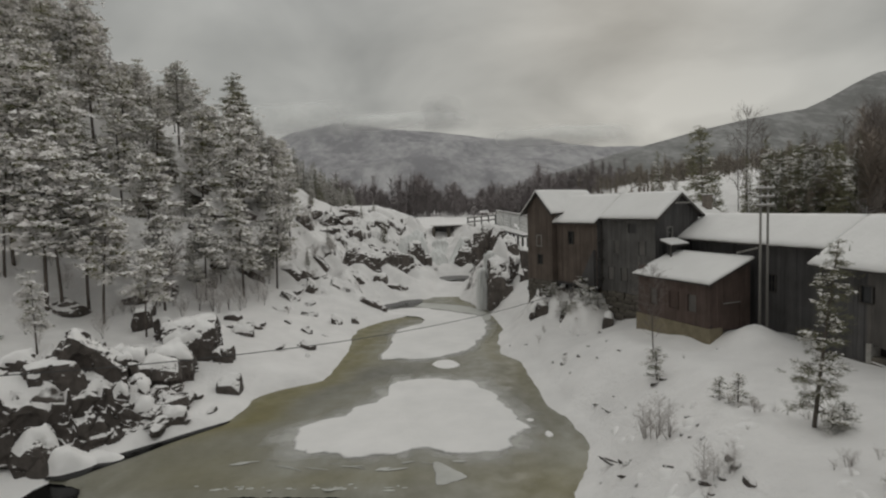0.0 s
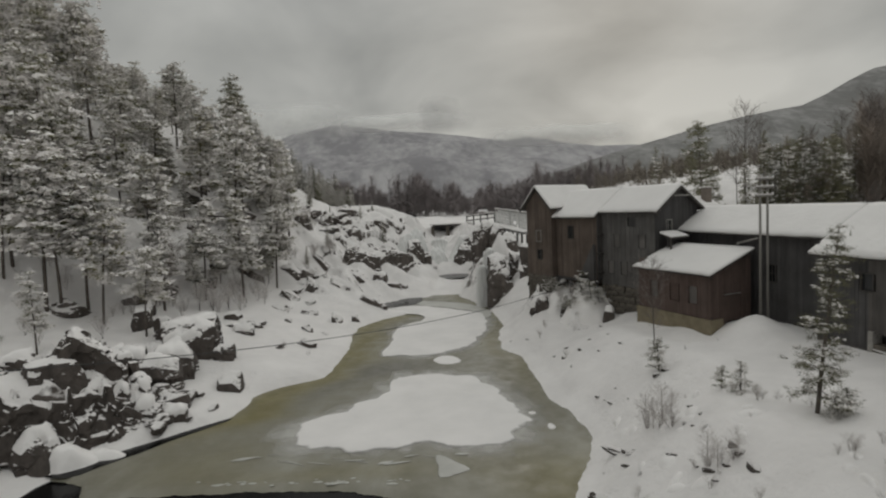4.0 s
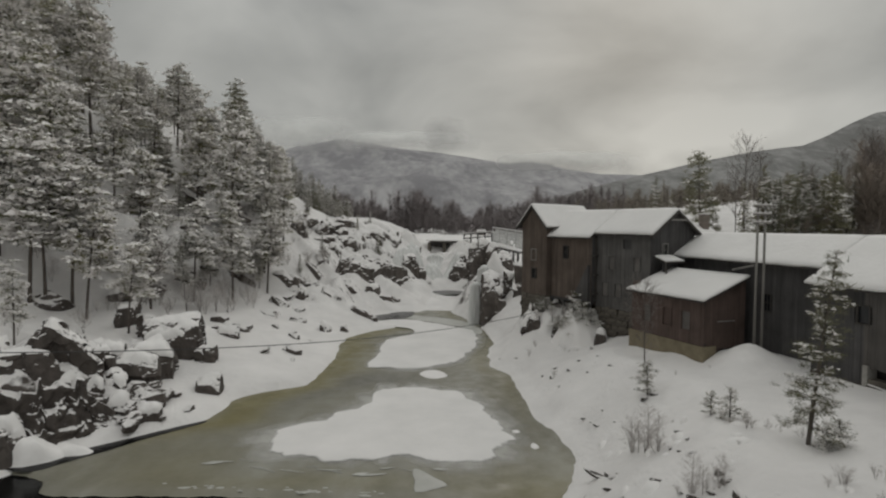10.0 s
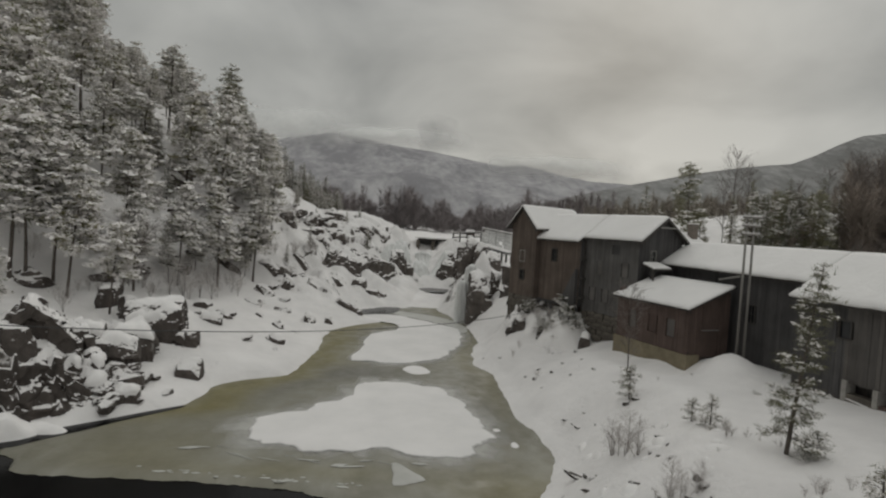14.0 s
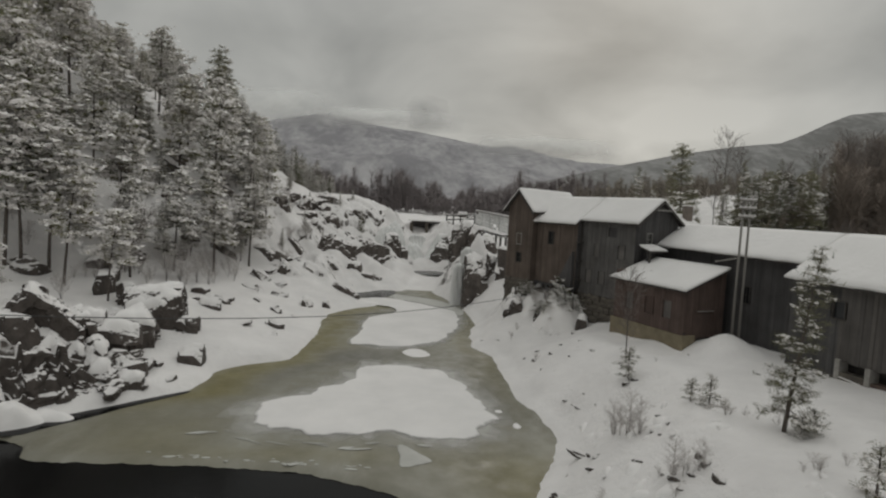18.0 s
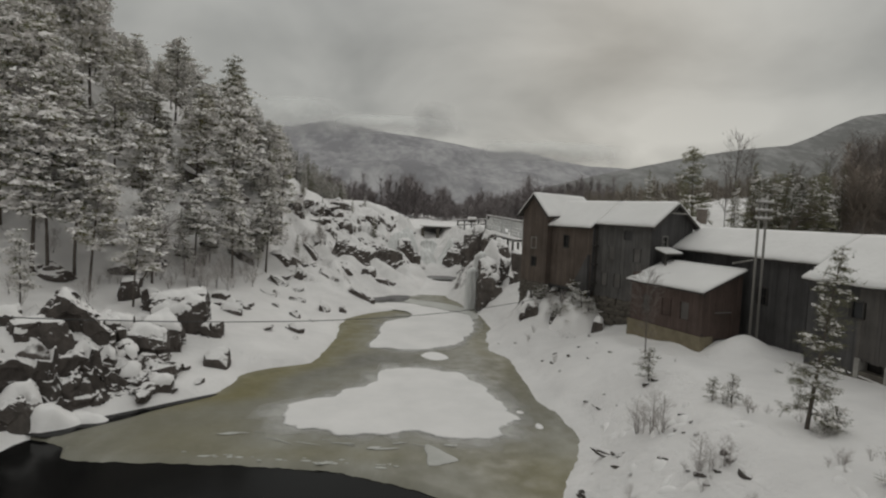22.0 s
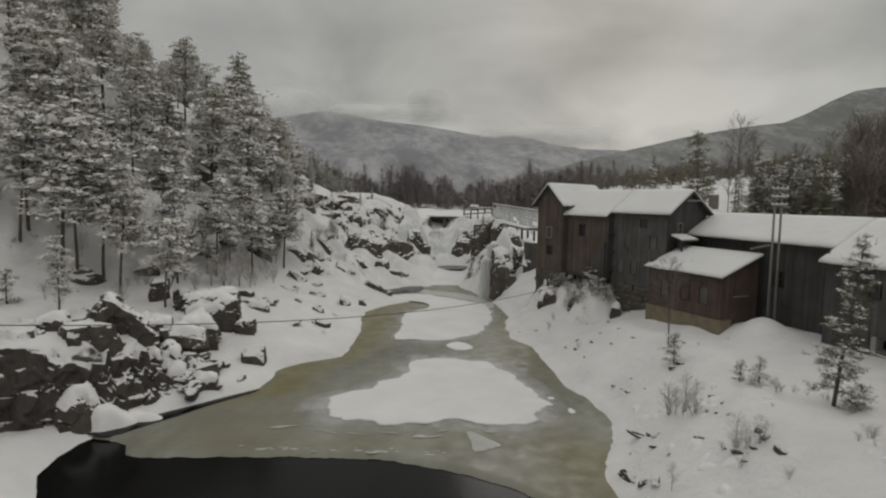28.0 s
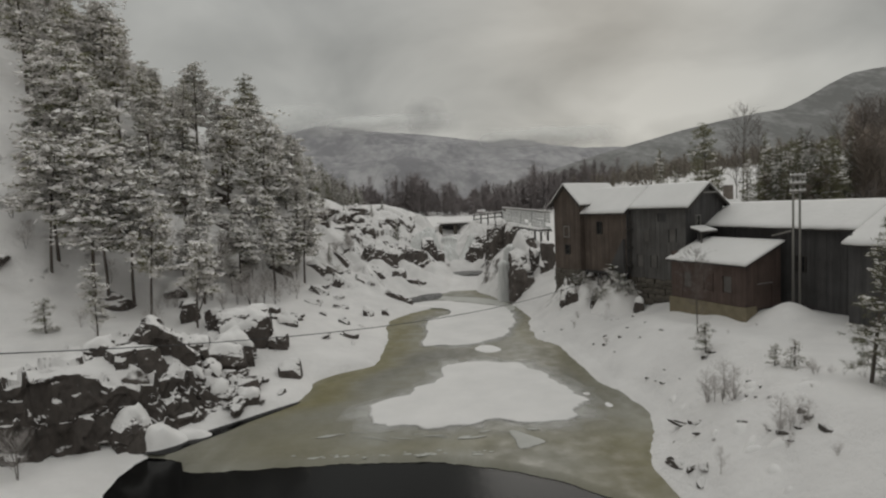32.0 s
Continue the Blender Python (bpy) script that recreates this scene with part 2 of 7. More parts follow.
# thin slush film, patchy, letting the ice show through
m_, n_, l_, b_ = mat("grey_slush", 0.6)
l_.new(ramp_of(n_, l_, noise_of(n_, l_, 1.2, 6, 0.65), [(0.3, (0.45, 0.44, 0.41)), (0.7, (0.70, 0.69, 0.67))]), b_.inputs["Base Color"])
SLUSH_FILM = m_
WHITE_PAINT = plain_mat("white_painted_planks", (0.42, 0.42, 0.41), (0.82, 0.82, 0.81), 2.5, 0.8)

m_, n_, l_, b_ = mat("window_glass", 0.12)
b_.inputs["Base Color"].default_value = (0.02, 0.022, 0.024, 1)
GLASS = m_

# open dark water
m_, n_, l_, b_ = mat("dark_water", 0.16)
b_.inputs["Base Color"].default_value = (0.006, 0.006, 0.006, 1)
b_.inputs["IOR"].default_value = 1.33
b_.inputs["Specular IOR Level"].default_value = 0.16
bump(n_, l_, b_, noise_of(n_, l_, 2.5, 4, 0.6), 0.12, 0.05)
WATER = m_

# water-soaked ice: grey, stained olive where the mesh's "algae" says so, darker where the water stands deepest
m_, n_, l_, b_ = mat("wet_ice", 0.42)
at_ = n_.new("ShaderNodeAttribute")
at_.attribute_name = "algae"
dp_ = n_.new("ShaderNodeAttribute")
dp_.attribute_name = "soaked"
f_ = noise_of(n_, l_, 0.16, 5, 0.6, (1.4, 0.8, 1), distortion=0.6)
grey_ = ramp_of(n_, l_, f_, [(0.36, (0.165, 0.157, 0.120)), (0.52, (0.205, 0.197, 0.160)), (0.70, (0.285, 0.280, 0.248))])
olive_ = ramp_of(n_, l_, noise_of(n_, l_, 0.5, 6, 0.65, distortion=0.4), [(0.3, (0.128, 0.108, 0.036)), (0.7, (0.205, 0.182, 0.085))])
c_ = blend(n_, l_, at_.outputs["Fac"], grey_, olive_)
c_ = blend(n_, l_, dp_.outputs["Fac"], c_, (0.112, 0.106, 0.086))
g_ = ramp_of(n_, l_, noise_of(n_, l_, 1.3, 8, 0.7, (1.0, 0.6, 1), distortion=0.5), [(0.3, (0.93, 0.93, 0.92)), (0.7, (1.06, 1.06, 1.07))])
l_.new(blend(n_, l_, 1.0, c_, g_, "MULTIPLY"), b_.inputs["Base Color"])
l_.new(noise_of(n_, l_, 0.9, 4, 0.6), b_.inputs["Roughness"])
bump(n_, l_, b_, noise_of(n_, l_, 4.0, 5, 0.6), 0.15, 0.04)
ICE = m_


def melting(m, lo, hi, scale, top=1.0):
    """Let a sheet of snow or slush thin out raggedly where its mesh's "melt" falls to nothing."""
    n, l = m.node_tree.nodes, m.node_tree.links
    at, add, mr = n.new("ShaderNodeAttribute"), n.new("ShaderNodeMath"), n.new("ShaderNodeMapRange")
    at.attribute_name = "melt"
    add.operation = "ADD"
    l.new(at.outputs["Fac"], add.inputs[0])
    l.new(noise_of(n, l, scale, 8, 0.7), add.inputs[1])
    mr.inputs["From Min"].default_value, mr.inputs["From Max"].default_value, mr.inputs["To Max"].default_value = lo, hi, top
    l.new(add.outputs[0], mr.inputs["Value"])
    l.new(mr.outputs[0], n["Principled BSDF"].inputs["Alpha"])
    return m


# blue-white frozen waterfall
m_, n_, l_, b_ = mat("frozen_fall", 0.4)
l_.new(ramp_of(n_, l_, noise_of(n_, l_, 3.0, 6, 0.65, (1, 1, 0.12)), [(0.3, (0.58, 0.58, 0.565)), (0.65, (0.80, 0.80, 0.79))]), b_.inputs["Base Color"])
bump(n_, l_, b_, noise_of(n_, l_, 5.0, 5, 0.65, (1, 1, 0.1)), 0.6, 0.15)
FALL = m_


# forest and snow tones for the mountains, with the haze of distance mixed in
def hazed_mat(name, forest, snow, scale, lo, hi):
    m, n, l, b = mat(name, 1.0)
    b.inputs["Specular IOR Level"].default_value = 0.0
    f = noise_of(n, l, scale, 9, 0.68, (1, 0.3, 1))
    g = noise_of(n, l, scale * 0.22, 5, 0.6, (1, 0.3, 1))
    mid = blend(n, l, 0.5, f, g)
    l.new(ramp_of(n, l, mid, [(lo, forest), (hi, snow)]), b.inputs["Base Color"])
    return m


# aerial haze is put into these colours: darks lifted, contrast lowered
FAR_A = hazed_mat("hazed_far_mountain", (0.262, 0.256, 0.268), (0.46, 0.45, 0.458), 0.030, 0.43, 0.63)
FAR_B = hazed_mat("hazed_forest_mountain", (0.215, 0.213, 0.208), (0.40, 0.395, 0.39), 0.11, 0.46, 0.68)
FAR_C = hazed_mat("hazed_ridge", (0.24, 0.242, 0.245), (0.44, 0.44, 0.44), 0.05, 0.42, 0.68)


# ---- mesh helpers ----
def finish(ob, material, smooth=False):
    ob.data.materials.append(material)
    if smooth:
        ob.data.polygons.foreach_set("use_smooth", [True] * len(ob.data.polygons))
    return ob


def mesh_of(name, verts, faces):
    me = bpy.data.meshes.new(name)
    me.from_pydata([tuple(v) for v in verts], [], [tuple(f) for f in faces])
    me.update()
    return me


def part(name, bm, material, parent=None, label="", smooth=False):
    """Link a bmesh or mesh as one object under a thing."""
    if isinstance(bm, bmesh.types.BMesh):
        me = bpy.data.meshes.new(name)
        bm.to_mesh(me)
        bm.free()
    else:
        me = bm
    ob = finish(new(name, me), material, smooth)
    if parent is not None:
        ob.parent = parent
    return tagged(ob, label)


def thing(name, label, category, at=(0, 0, 0), group="", kind=""):
    ob = new(name)
    ob.location = at
    ob.empty_display_size = 0.3
    return tagged(ob, label, category, group, kind)


def add_box(bm, lo, hi, m=None):
    vs = [bm.verts.new((x, y, z)) for x in (lo[0], hi[0]) for y in (lo[1], hi[1]) for z in (lo[2], hi[2])]
    for f in ((0, 1, 3, 2), (4, 6, 7, 5), (0, 4, 5, 1), (2, 3, 7, 6), (0, 2, 6, 4), (1, 5, 7, 3)):
        bm.faces.new([vs[i] for i in f])
    if m is not None:
        for v in vs:
            v.co = m @ v.co
    return vs


def box_mesh(lo, hi, m=None):
    bm = bmesh.new()
    add_box(bm, lo, hi, m)
    return bm


def tube(bm, pts, radii, sides=7):
    """A tapered tube along pts."""
    rings = []
    pts, radii = [Vector(p) for p in pts], [float(r) for r in radii]
    for i, (p, r) in enumerate(zip(pts, radii)):
        d = (pts[min(i + 1, len(pts) - 1)] - pts[max(i - 1, 0)]).normalized()
        a = d.cross(Vector((0.31, 0.95, 0.05))).normalized()
        c = d.cross(a)
        rings.append([bm.verts.new(p + r * (math.cos(t) * a + math.sin(t) * c)) for t in (2 * math.pi * k / sides for k in range(sides))])
    for q, s in zip(rings, rings[1:]):
        for k in range(sides):
            bm.faces.new((q[k], q[(k + 1) % sides], s[(k + 1) % sides], s[k]))
    bm.faces.new(rings[-1])
    bm.faces.new(rings[0][::-1])


def fbm(x, y, scale, octaves=5, seed=0.0, gain=0.5):
    """Smooth value noise over arrays, about -1 to 1."""
    out, amp, tot = np.zeros(np.broadcast(x, y).shape), 1.0, 0.0
    for k in range(octaves):
        f = 2.0**k / scale
        xs, ys = np.asarray(x) * f + seed + 17.3 * k, np.asarray(y) * f - seed * 0.7 + 9.1 * k
        xi, yi = np.floor(xs), np.floor(ys)
        u, v = xs - xi, ys - yi
        u, v = u * u * (3 - 2 * u), v * v * (3 - 2 * v)

        def h(a, b):
            q = np.sin(a * 127.1 + b * 311.7 + 13.7) * 43758.5453
            return (q - np.floor(q)) * 2 - 1

        n = (h(xi, yi) * (1 - u) + h(xi + 1, yi) * u) * (1 - v) + (h(xi, yi + 1) * (1 - u) + h(xi + 1, yi + 1) * u) * v
        out, tot, amp = out + amp * n, tot + amp, amp * gain
    return out / tot


def blocks(x, y, size, seed):
    """Broken rock: every Voronoi cell is a block with a height and a tilt of its own."""
    x, y = x / size, y / size
    xi, yi = np.floor(x), np.floor(y)
    best, out = np.full(x.shape, 1e9), np.zeros(x.shape)

    def h(a, b, k):
        q = np.sin(a * 127.1 + b * 311.7 + seed * 17.7 + k * 71.3) * 43758.5453
        return q - np.floor(q)

    for i in (-1, 0, 1):
        for j in (-1, 0, 1):
            cx, cy = xi + i, yi + j
            px, py = cx + h(cx, cy, 1), cy + h(cx, cy, 2)
            d = (x - px) ** 2 + (y - py) ** 2
            v = h(cx, cy, 3) * 2 - 1 + (h(cx, cy, 4) - 0.5) * 1.3 * (x - px) + (h(cx, cy, 5) - 0.5) * 1.3 * (y - py)
            near = d < best
            best, out = np.where(near, d, best), np.where(near, v, out)
    return out


def inside_of(points, x, y, soft):
    """About 1 inside a closed line of points, falling to 0 over soft metres on both sides of it."""
    sign, dist = np.zeros(x.shape, bool), np.full(x.shape, 1e9)
    for (ax, ay), (bx, by) in zip(points, points[1:] + points[:1]):
        sign ^= ((ay > y) != (by > y)) & (x < (bx - ax) * (y - ay) / (by - ay + 1e-12) + ax)
        t = np.clip(((x - ax) * (bx - ax) + (y - ay) * (by - ay)) / ((bx - ax) ** 2 + (by - ay) ** 2), 0, 1)
        dist = np.minimum(dist, np.hypot(x - ax - t * (bx - ax), y - ay - t * (by - ay)))
    return np.clip(0.5 + np.where(sign, dist, -dist) / (2 * soft), 0, 1)


def lerp(table, v):
    return np.interp(v, [p for p, _ in table], [q for _, q in table])


# ---- the lie of the land ----
LEFT_BANK = [(-40, -30), (5, -14), (16, -16.2), (19.8, -17.8), (21.4, -18.9), (23, -19.3), (24.5, -19.1), (26, -18.3), (27.5, -17.0), (29.3, -15.0), (31.7, -12.5), (35, -12.4), (37, -11.0), (38.6, -8.8), (43.3, -8.4), (50, -8.6), (55, -8.7), (58.5, -6.8), (61, -4.0), (65, -3.0), (68, -2.5), (72, -2), (84, -0.6), (107, -3), (130, -8)]
RIGHT_BANK = [(-40, 6), (5, 3.8), (18.5, 4.6), (20.7, 4.5), (22.4, 4.9), (24.3, 6.1), (26.7, 6.6), (29.5, 6.45), (32.6, 5.75), (37.6, 5.4), (41.8, 5.5), (44.4, 4.3), (48, 4.4), (52.4, 5.3), (57, 5.2), (61, 4.9), (64, 4.4), (67, 3.2), (72, 1.7), (84, 3.2), (107, 1.5), (130, 0)]
HILL_FOOT = [(-40, -60), (20, -44), (30, -38), (38, -35), (44, -31), (50, -26), (55, -22.5), (65, -16.5), (77, -13.5), (90, -15.5), (105, -20), (125, -34), (160, -60), (260, -95), (500, -160), (900, -330), (2000, -900)]
BED = [(-50, -1.2), (64, -1.2), (69, -0.6), (74, 0.15), (80, 0.7), (86, 1.3), (92, 2.6), (98, 4.4), (104, 6.4), (108, 7.6), (114, 8.2), (150, 8.4), (300, 9), (700, 12)]
RIGHT_RISE = [(0, 0), (0.25, 0.2), (1.05, 0.34), (1.15, 0.60), (2.2, 1.22), (4, 2.2), (6.2, 3.15), (9, 3.35), (14, 3.6), (17, 3.9), (30, 4.6), (45, 5.4), (70, 7.2), (120, 12), (200, 20), (400, 34), (900, 40)]
LEFT_RISE = [(0, 0), (0.4, 0.25), (1.0, 0.42), (3, 0.8), (6, 1.5), (9, 2.1), (14, 2.5), (19, 3.1), (40, 3.8), (300, 8)]


def land(x, y):
    """Height of the snow surface."""
    x, y = np.asarray(x, float), np.asarray(y, float)
    L, R, F, bed = lerp(LEFT_BANK, y), lerp(RIGHT_BANK, y), lerp(HILL_FOOT, y), lerp(BED, y)
    L, R = L + 0.5 * fbm(x * 0, y, 2.6, 3, 4.0), R + 0.35 * fbm(x * 0, y, 2.4, 3, 9.0)
    dl, dr, dh = L - x, x - R, F - x
    up = np.clip((y - 62) / 40, 0, 1)
    left = lerp(LEFT_RISE, dl) + up * np.interp(dl, [0, 3, 9, 14, 30], [0, 2.0, 4.0, 4.6, 5.0])
    # a low rock wall that runs back from the near bank
    q = -0.631 * (x + 17.2) + 0.775 * (y - 27.6) - 1.7 + 0.6 * fbm(x, y, 3.2, 4, 2.0)
    wall = np.interp(q, [0, 0.25, 0.6, 0.75, 1.3, 1.5, 4, 9], [0, 0.9, 1.3, 1.7, 2.0, 2.2, 1.8, 0.3])
    left = left + wall * np.clip((-17.4 - x) / 3.0, 0, 1) * np.clip((34 - y) / 4, 0, 1)
    left = left + 1.5 * np.exp(-(((x + 20.4) / 2.6) ** 2 + ((y - 44.2) / 2.4) ** 2))
    hill = np.interp(dh, [-6, 0, 4, 12, 30, 60, 110, 220, 500], [0, 0.8, 3.2, 9.0, 21, 38, 58, 85, 110])
    hill = hill * np.interp(y, [10, 35, 60, 120, 200, 400], [0.7, 0.85, 1.0, 0.95, 0.7, 0.6])
    left = left + hill + np.clip(dh / 6, 0, 1) * (0.9 * fbm(x, y, 7.0, 4, 1.0) + 0.8 * fbm(x, y, 2.3, 3, 5.0))
    right = lerp(RIGHT_RISE, dr)
    right = right + np.clip((dr - 1) / 3, 0, 1) * (0.2 * fbm(x, y, 4.0, 4, 3.0) + 0.06 * fbm(x, y, 0.9, 3, 6.0))
    # mound of snow by the shed, low ground under the mill, higher field behind
    right = right + 0.9 * np.exp(-(((x - 17.6) / 1.6) ** 2 + ((y - 32.0) / 1.5) ** 2))
    right = right - 1.5 * np.exp(-(((x - 11.2) / 3.0) ** 2 + ((y - 44.5) / 5) ** 2)) - 0.65 * np.exp(-(((x - 13.4) / 1.9) ** 2 + ((y - 36.3) / 2.8) ** 2)) - 0.75 * np.exp(-(((x - 15.1) / 1.5) ** 2 + ((y - 33.2) / 1.5) ** 2))
    # snow banked up against the brown end of the mill
    right = right + 2.0 * np.exp(-(((x - 9.0) / 1.9) ** 2 + ((y - 51.2) / 3.2) ** 2)) + 1.5 * np.exp(-(((x - 11.3) / 1.5) ** 2 + ((y - 48.2) / 2.2) ** 2))
    right = right + np.clip((y - 75) / 40, 0, 1) * np.clip((x - 18) / 30, 0, 1) * 2.5
    up_r = np.clip((y - 58) / 6, 0, 1) * np.clip((112 - y) / 8, 0, 1)
    right = right + up_r * np.clip((98 - y) / 28, 0, 1) * np.interp(dr, [0, 1, 3, 6, 10, 16], [0, 0.8, 2.4, 2.6, 1.6, 0.6])
    flat = np.clip((y - 104) / 6, 0, 1) * np.clip((500 - y) / 200, 0, 1) * np.clip((30 - x) / 12, 0, 1)
    inside = np.minimum(-dl, -dr)
    z = np.where(bed < 0, np.maximum(bed, -0.45 * np.clip(inside, 0, 9)), bed)
    bank_l, bank_r = np.clip(dl / 0.25, 0, 1), np.clip(dr / 0.25, 0, 1)
    base = np.maximum(bed, 0.0)
    scale_l = np.where(y > 104, np.clip((dl - 10) / 12, 0, 1), 1.0)
    z = np.where(dl > 0, np.maximum(bed, 0) * (1 - bank_l) + bank_l * (base * np.clip(1 - dl / 40, 0.0, 1) + left * np.where(y > 112, scale_l, 1)), z)
    zr = np.maximum(base * np.clip(1 - dr / 60, 0.3, 1) + right * np.clip(1.15 - base / 8, 0.15, 1), right)
    zr = zr + np.clip((y - 85) / 35, 0, 1) * np.clip((x - 25) / 25, 0, 1) * 6.5
    zr = np.where(flat > 0, zr * (1 - flat) + flat * np.maximum(8.2 + 0 * x, zr - 3.0), zr)
    z = np.where(dr > 0, np.maximum(bed, 0) * (1 - bank_r) + bank_r * zr, z)
    # broken rock on the slopes upstream
    rough = np.clip((y - 56) / 10, 0, 1) * np.clip((112 - y) / 6, 0, 1) * np.clip((x + 22) / 8, 0, 1) * np.clip((16 - x) / 6, 0, 1)
    ridged = 1 - np.abs(fbm(x + 0.5 * y, y, 5.0, 4, 7.0)) * 2.2
    z = z + rough * np.clip((z - 0.3) / 2.0, 0, 1) * (1.1 * ridged - 0.5 + 0.5 * fbm(x, y, 1.8, 3, 8.0))
    # the channel under the dam bridge
    z = z - 1.9 * np.exp(-(((x - 0.4) / 2.0) ** 2 + ((y - 105.6) / 2.6) ** 2) ** 1.5)
    # hollows that hold the two pools below the falls
    z = z - 1.8 * np.exp(-((((x + 5.5) / 3.9) ** 2 + ((y - 67.6) / 4.9) ** 2) ** 1.6))
    z = np.where(((x - 1.8) / 3.0) ** 2 + ((y - 84.3) / 2.4) ** 2 < 1, np.minimum(z, 1.0), z)
    return z


def ground_z(x, y):
    return float(land(np.array([x]), np.array([y]))[0])


def spread(core_lo, core_hi, step, far_lo, far_hi, grow=1.13):
    core = list(np.arange(core_lo, core_hi, step))
    hi, s = core[-1], step
    while hi < far_hi:
        s *= grow
        hi += s
        core.append(hi)
    lo, s = core[0], step
    while lo > far_lo:
        s *= grow
        lo -= s
        core.insert(0, lo)
    return np.array(core)


def grid_faces(nx, ny):
    i, j = np.meshgrid(np.arange(nx - 1), np.arange(ny - 1), indexing="ij")
    a = (i * ny + j).ravel()
    return np.stack([a, a + ny, a + ny + 1, a + 1], 1)


def grid_mesh(name, X, Y, Z):
    nx, ny = X.shape
    me = bpy.data.meshes.new(name)
    f = grid_faces(nx, ny)
    me.vertices.add(nx * ny)
    me.vertices.foreach_set("co", np.stack([X, Y, Z], -1).astype(np.float32).ravel())
    me.loops.add(f.size)
    me.loops.foreach_set("vertex_index", f.astype(np.int32).ravel())
    me.polygons.add(len(f))
    me.polygons.foreach_set("loop_start", np.arange(0, f.size, 4, dtype=np.int32))
    me.update(calc_edges=True)
    me.validate()
    return me


gx, gy = spread(-46, 36, 0.38, -2600, 2600), spread(8, 116, 0.42, -900, 4200)
GX, GY = np.meshgrid(gx, gy, indexing="ij")
ground = tagged(part("ground", grid_mesh("ground", GX, GY, land(GX, GY)), GROUND, smooth=True), "snow-covered rocky river valley ground", "ground", kind="structure")


# ---- mountains ----
def mountain(name, y, profile, depth, material, label, rough, seed):
    xs = np.linspace(profile[0][0], profile[-1][0], 160)
    ts = np.linspace(0, 1, 46)
    X, Tt = np.meshgrid(xs, ts, indexing="ij")
    top = lerp(profile, xs)[:, None]
    Y = y - depth * Tt + 0.05 * depth * fbm(X, Tt * depth, depth * 0.5, 3, seed)
    Z = top * (1 - Tt) ** 0.85 - 25 * Tt + rough * (fbm(X, Tt * depth * 1.4, depth * 0.22, 6, seed) * np.clip(Tt * 6, 0.10, 1))
    return tagged(part(name, grid_mesh(name, X, Y, Z), material, smooth=True), label, "mountain", kind="structure")


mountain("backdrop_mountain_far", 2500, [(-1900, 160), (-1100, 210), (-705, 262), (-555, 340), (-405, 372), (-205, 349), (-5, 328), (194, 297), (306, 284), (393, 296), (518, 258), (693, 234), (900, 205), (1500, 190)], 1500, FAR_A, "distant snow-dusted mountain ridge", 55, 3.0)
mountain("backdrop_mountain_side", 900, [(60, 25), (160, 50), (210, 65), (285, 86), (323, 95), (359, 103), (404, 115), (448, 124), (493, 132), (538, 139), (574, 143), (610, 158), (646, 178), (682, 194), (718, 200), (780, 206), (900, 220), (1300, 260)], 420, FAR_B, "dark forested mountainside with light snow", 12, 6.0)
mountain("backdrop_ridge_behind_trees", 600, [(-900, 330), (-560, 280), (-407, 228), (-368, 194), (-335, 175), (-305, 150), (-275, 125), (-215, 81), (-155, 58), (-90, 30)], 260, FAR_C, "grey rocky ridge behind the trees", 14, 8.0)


def cloud_mat(name, tone, lo, hi, top, scale):
    """Thin cloud: uneven, fading towards the rim of its sheet."""
    m, n, l, b = mat(name, 1.0)
    b.inputs["Specular IOR Level"].default_value = 0.0
    b.inputs["Base Color"].default_value = (*tone, 1)
    at, add, mr = n.new("ShaderNodeAttribute"), n.new("ShaderNodeMath"), n.new("ShaderNodeMapRange")
    at.attribute_name = "melt"
    add.operation = "MULTIPLY"
    l.new(at.outputs["Fac"], add.inputs[0])
    l.new(noise_of(n, l, scale, 6, 0.55, (1, 1, 1.6)), add.inputs[1])
    mr.inputs["From Min"].default_value, mr.inputs["From Max"].default_value, mr.inputs["To Max"].default_value = lo, hi, top
    l.new(add.outputs[0], mr.inputs["Value"])
    l.new(mr.outputs[0], b.inputs["Alpha"])
    return m


def cloud(x0, x1, y, z0, z1, material, label):
    u, v = np.meshgrid(np.linspace(-1, 1, 40), np.linspace(-1, 1, 16), indexing="ij")
    X, Z = 0.5 * (x0 + x1) + 0.5 * (x1 - x0) * u, 0.5 * (z0 + z1) + 0.5 * (z1 - z0) * v
    Y = y - 60 * (1 - u * u) * (1 - v * v) + 20 * fbm(X, Z, 60, 4, 2.0)
    ob = part("cloud_bank", grid_mesh("cloud_bank", X, Y, Z), material, smooth=True)
    rim = np.clip(1 - u * u, 0, 1) ** 0.8 * np.clip(1 - v * v, 0, 1) ** 0.8
    ob.data.attributes.new("melt", "FLOAT", "POINT").data.foreach_set("value", rim.ravel().astype(np.float32))
    ob.visible_shadow = False
    return tagged(ob, label, "cloud", "low clouds")


MIST = cloud_mat("pale_mist", (0.86, 0.86, 0.84), 0.10, 0.60, 0.65, 0.006)
PLUME = cloud_mat("grey_cloud_wisp", (0.46, 0.46, 0.455), 0.16, 0.62, 0.45, 0.012)
cloud(-560, -190, 1500, 190, 300, MIST, "pale mist over the top of the far mountain")
cloud(-330, 120, 1500, 196, 262, MIST, "thin pale mist along the crest of the far mountain")
cloud(90, 560, 1500, 140, 215, MIST, "thin pale mist on the far shoulder")
cloud(-60, 70, 1480, 190, 300, PLUME, "small grey wisp of cloud rising from the ridge")


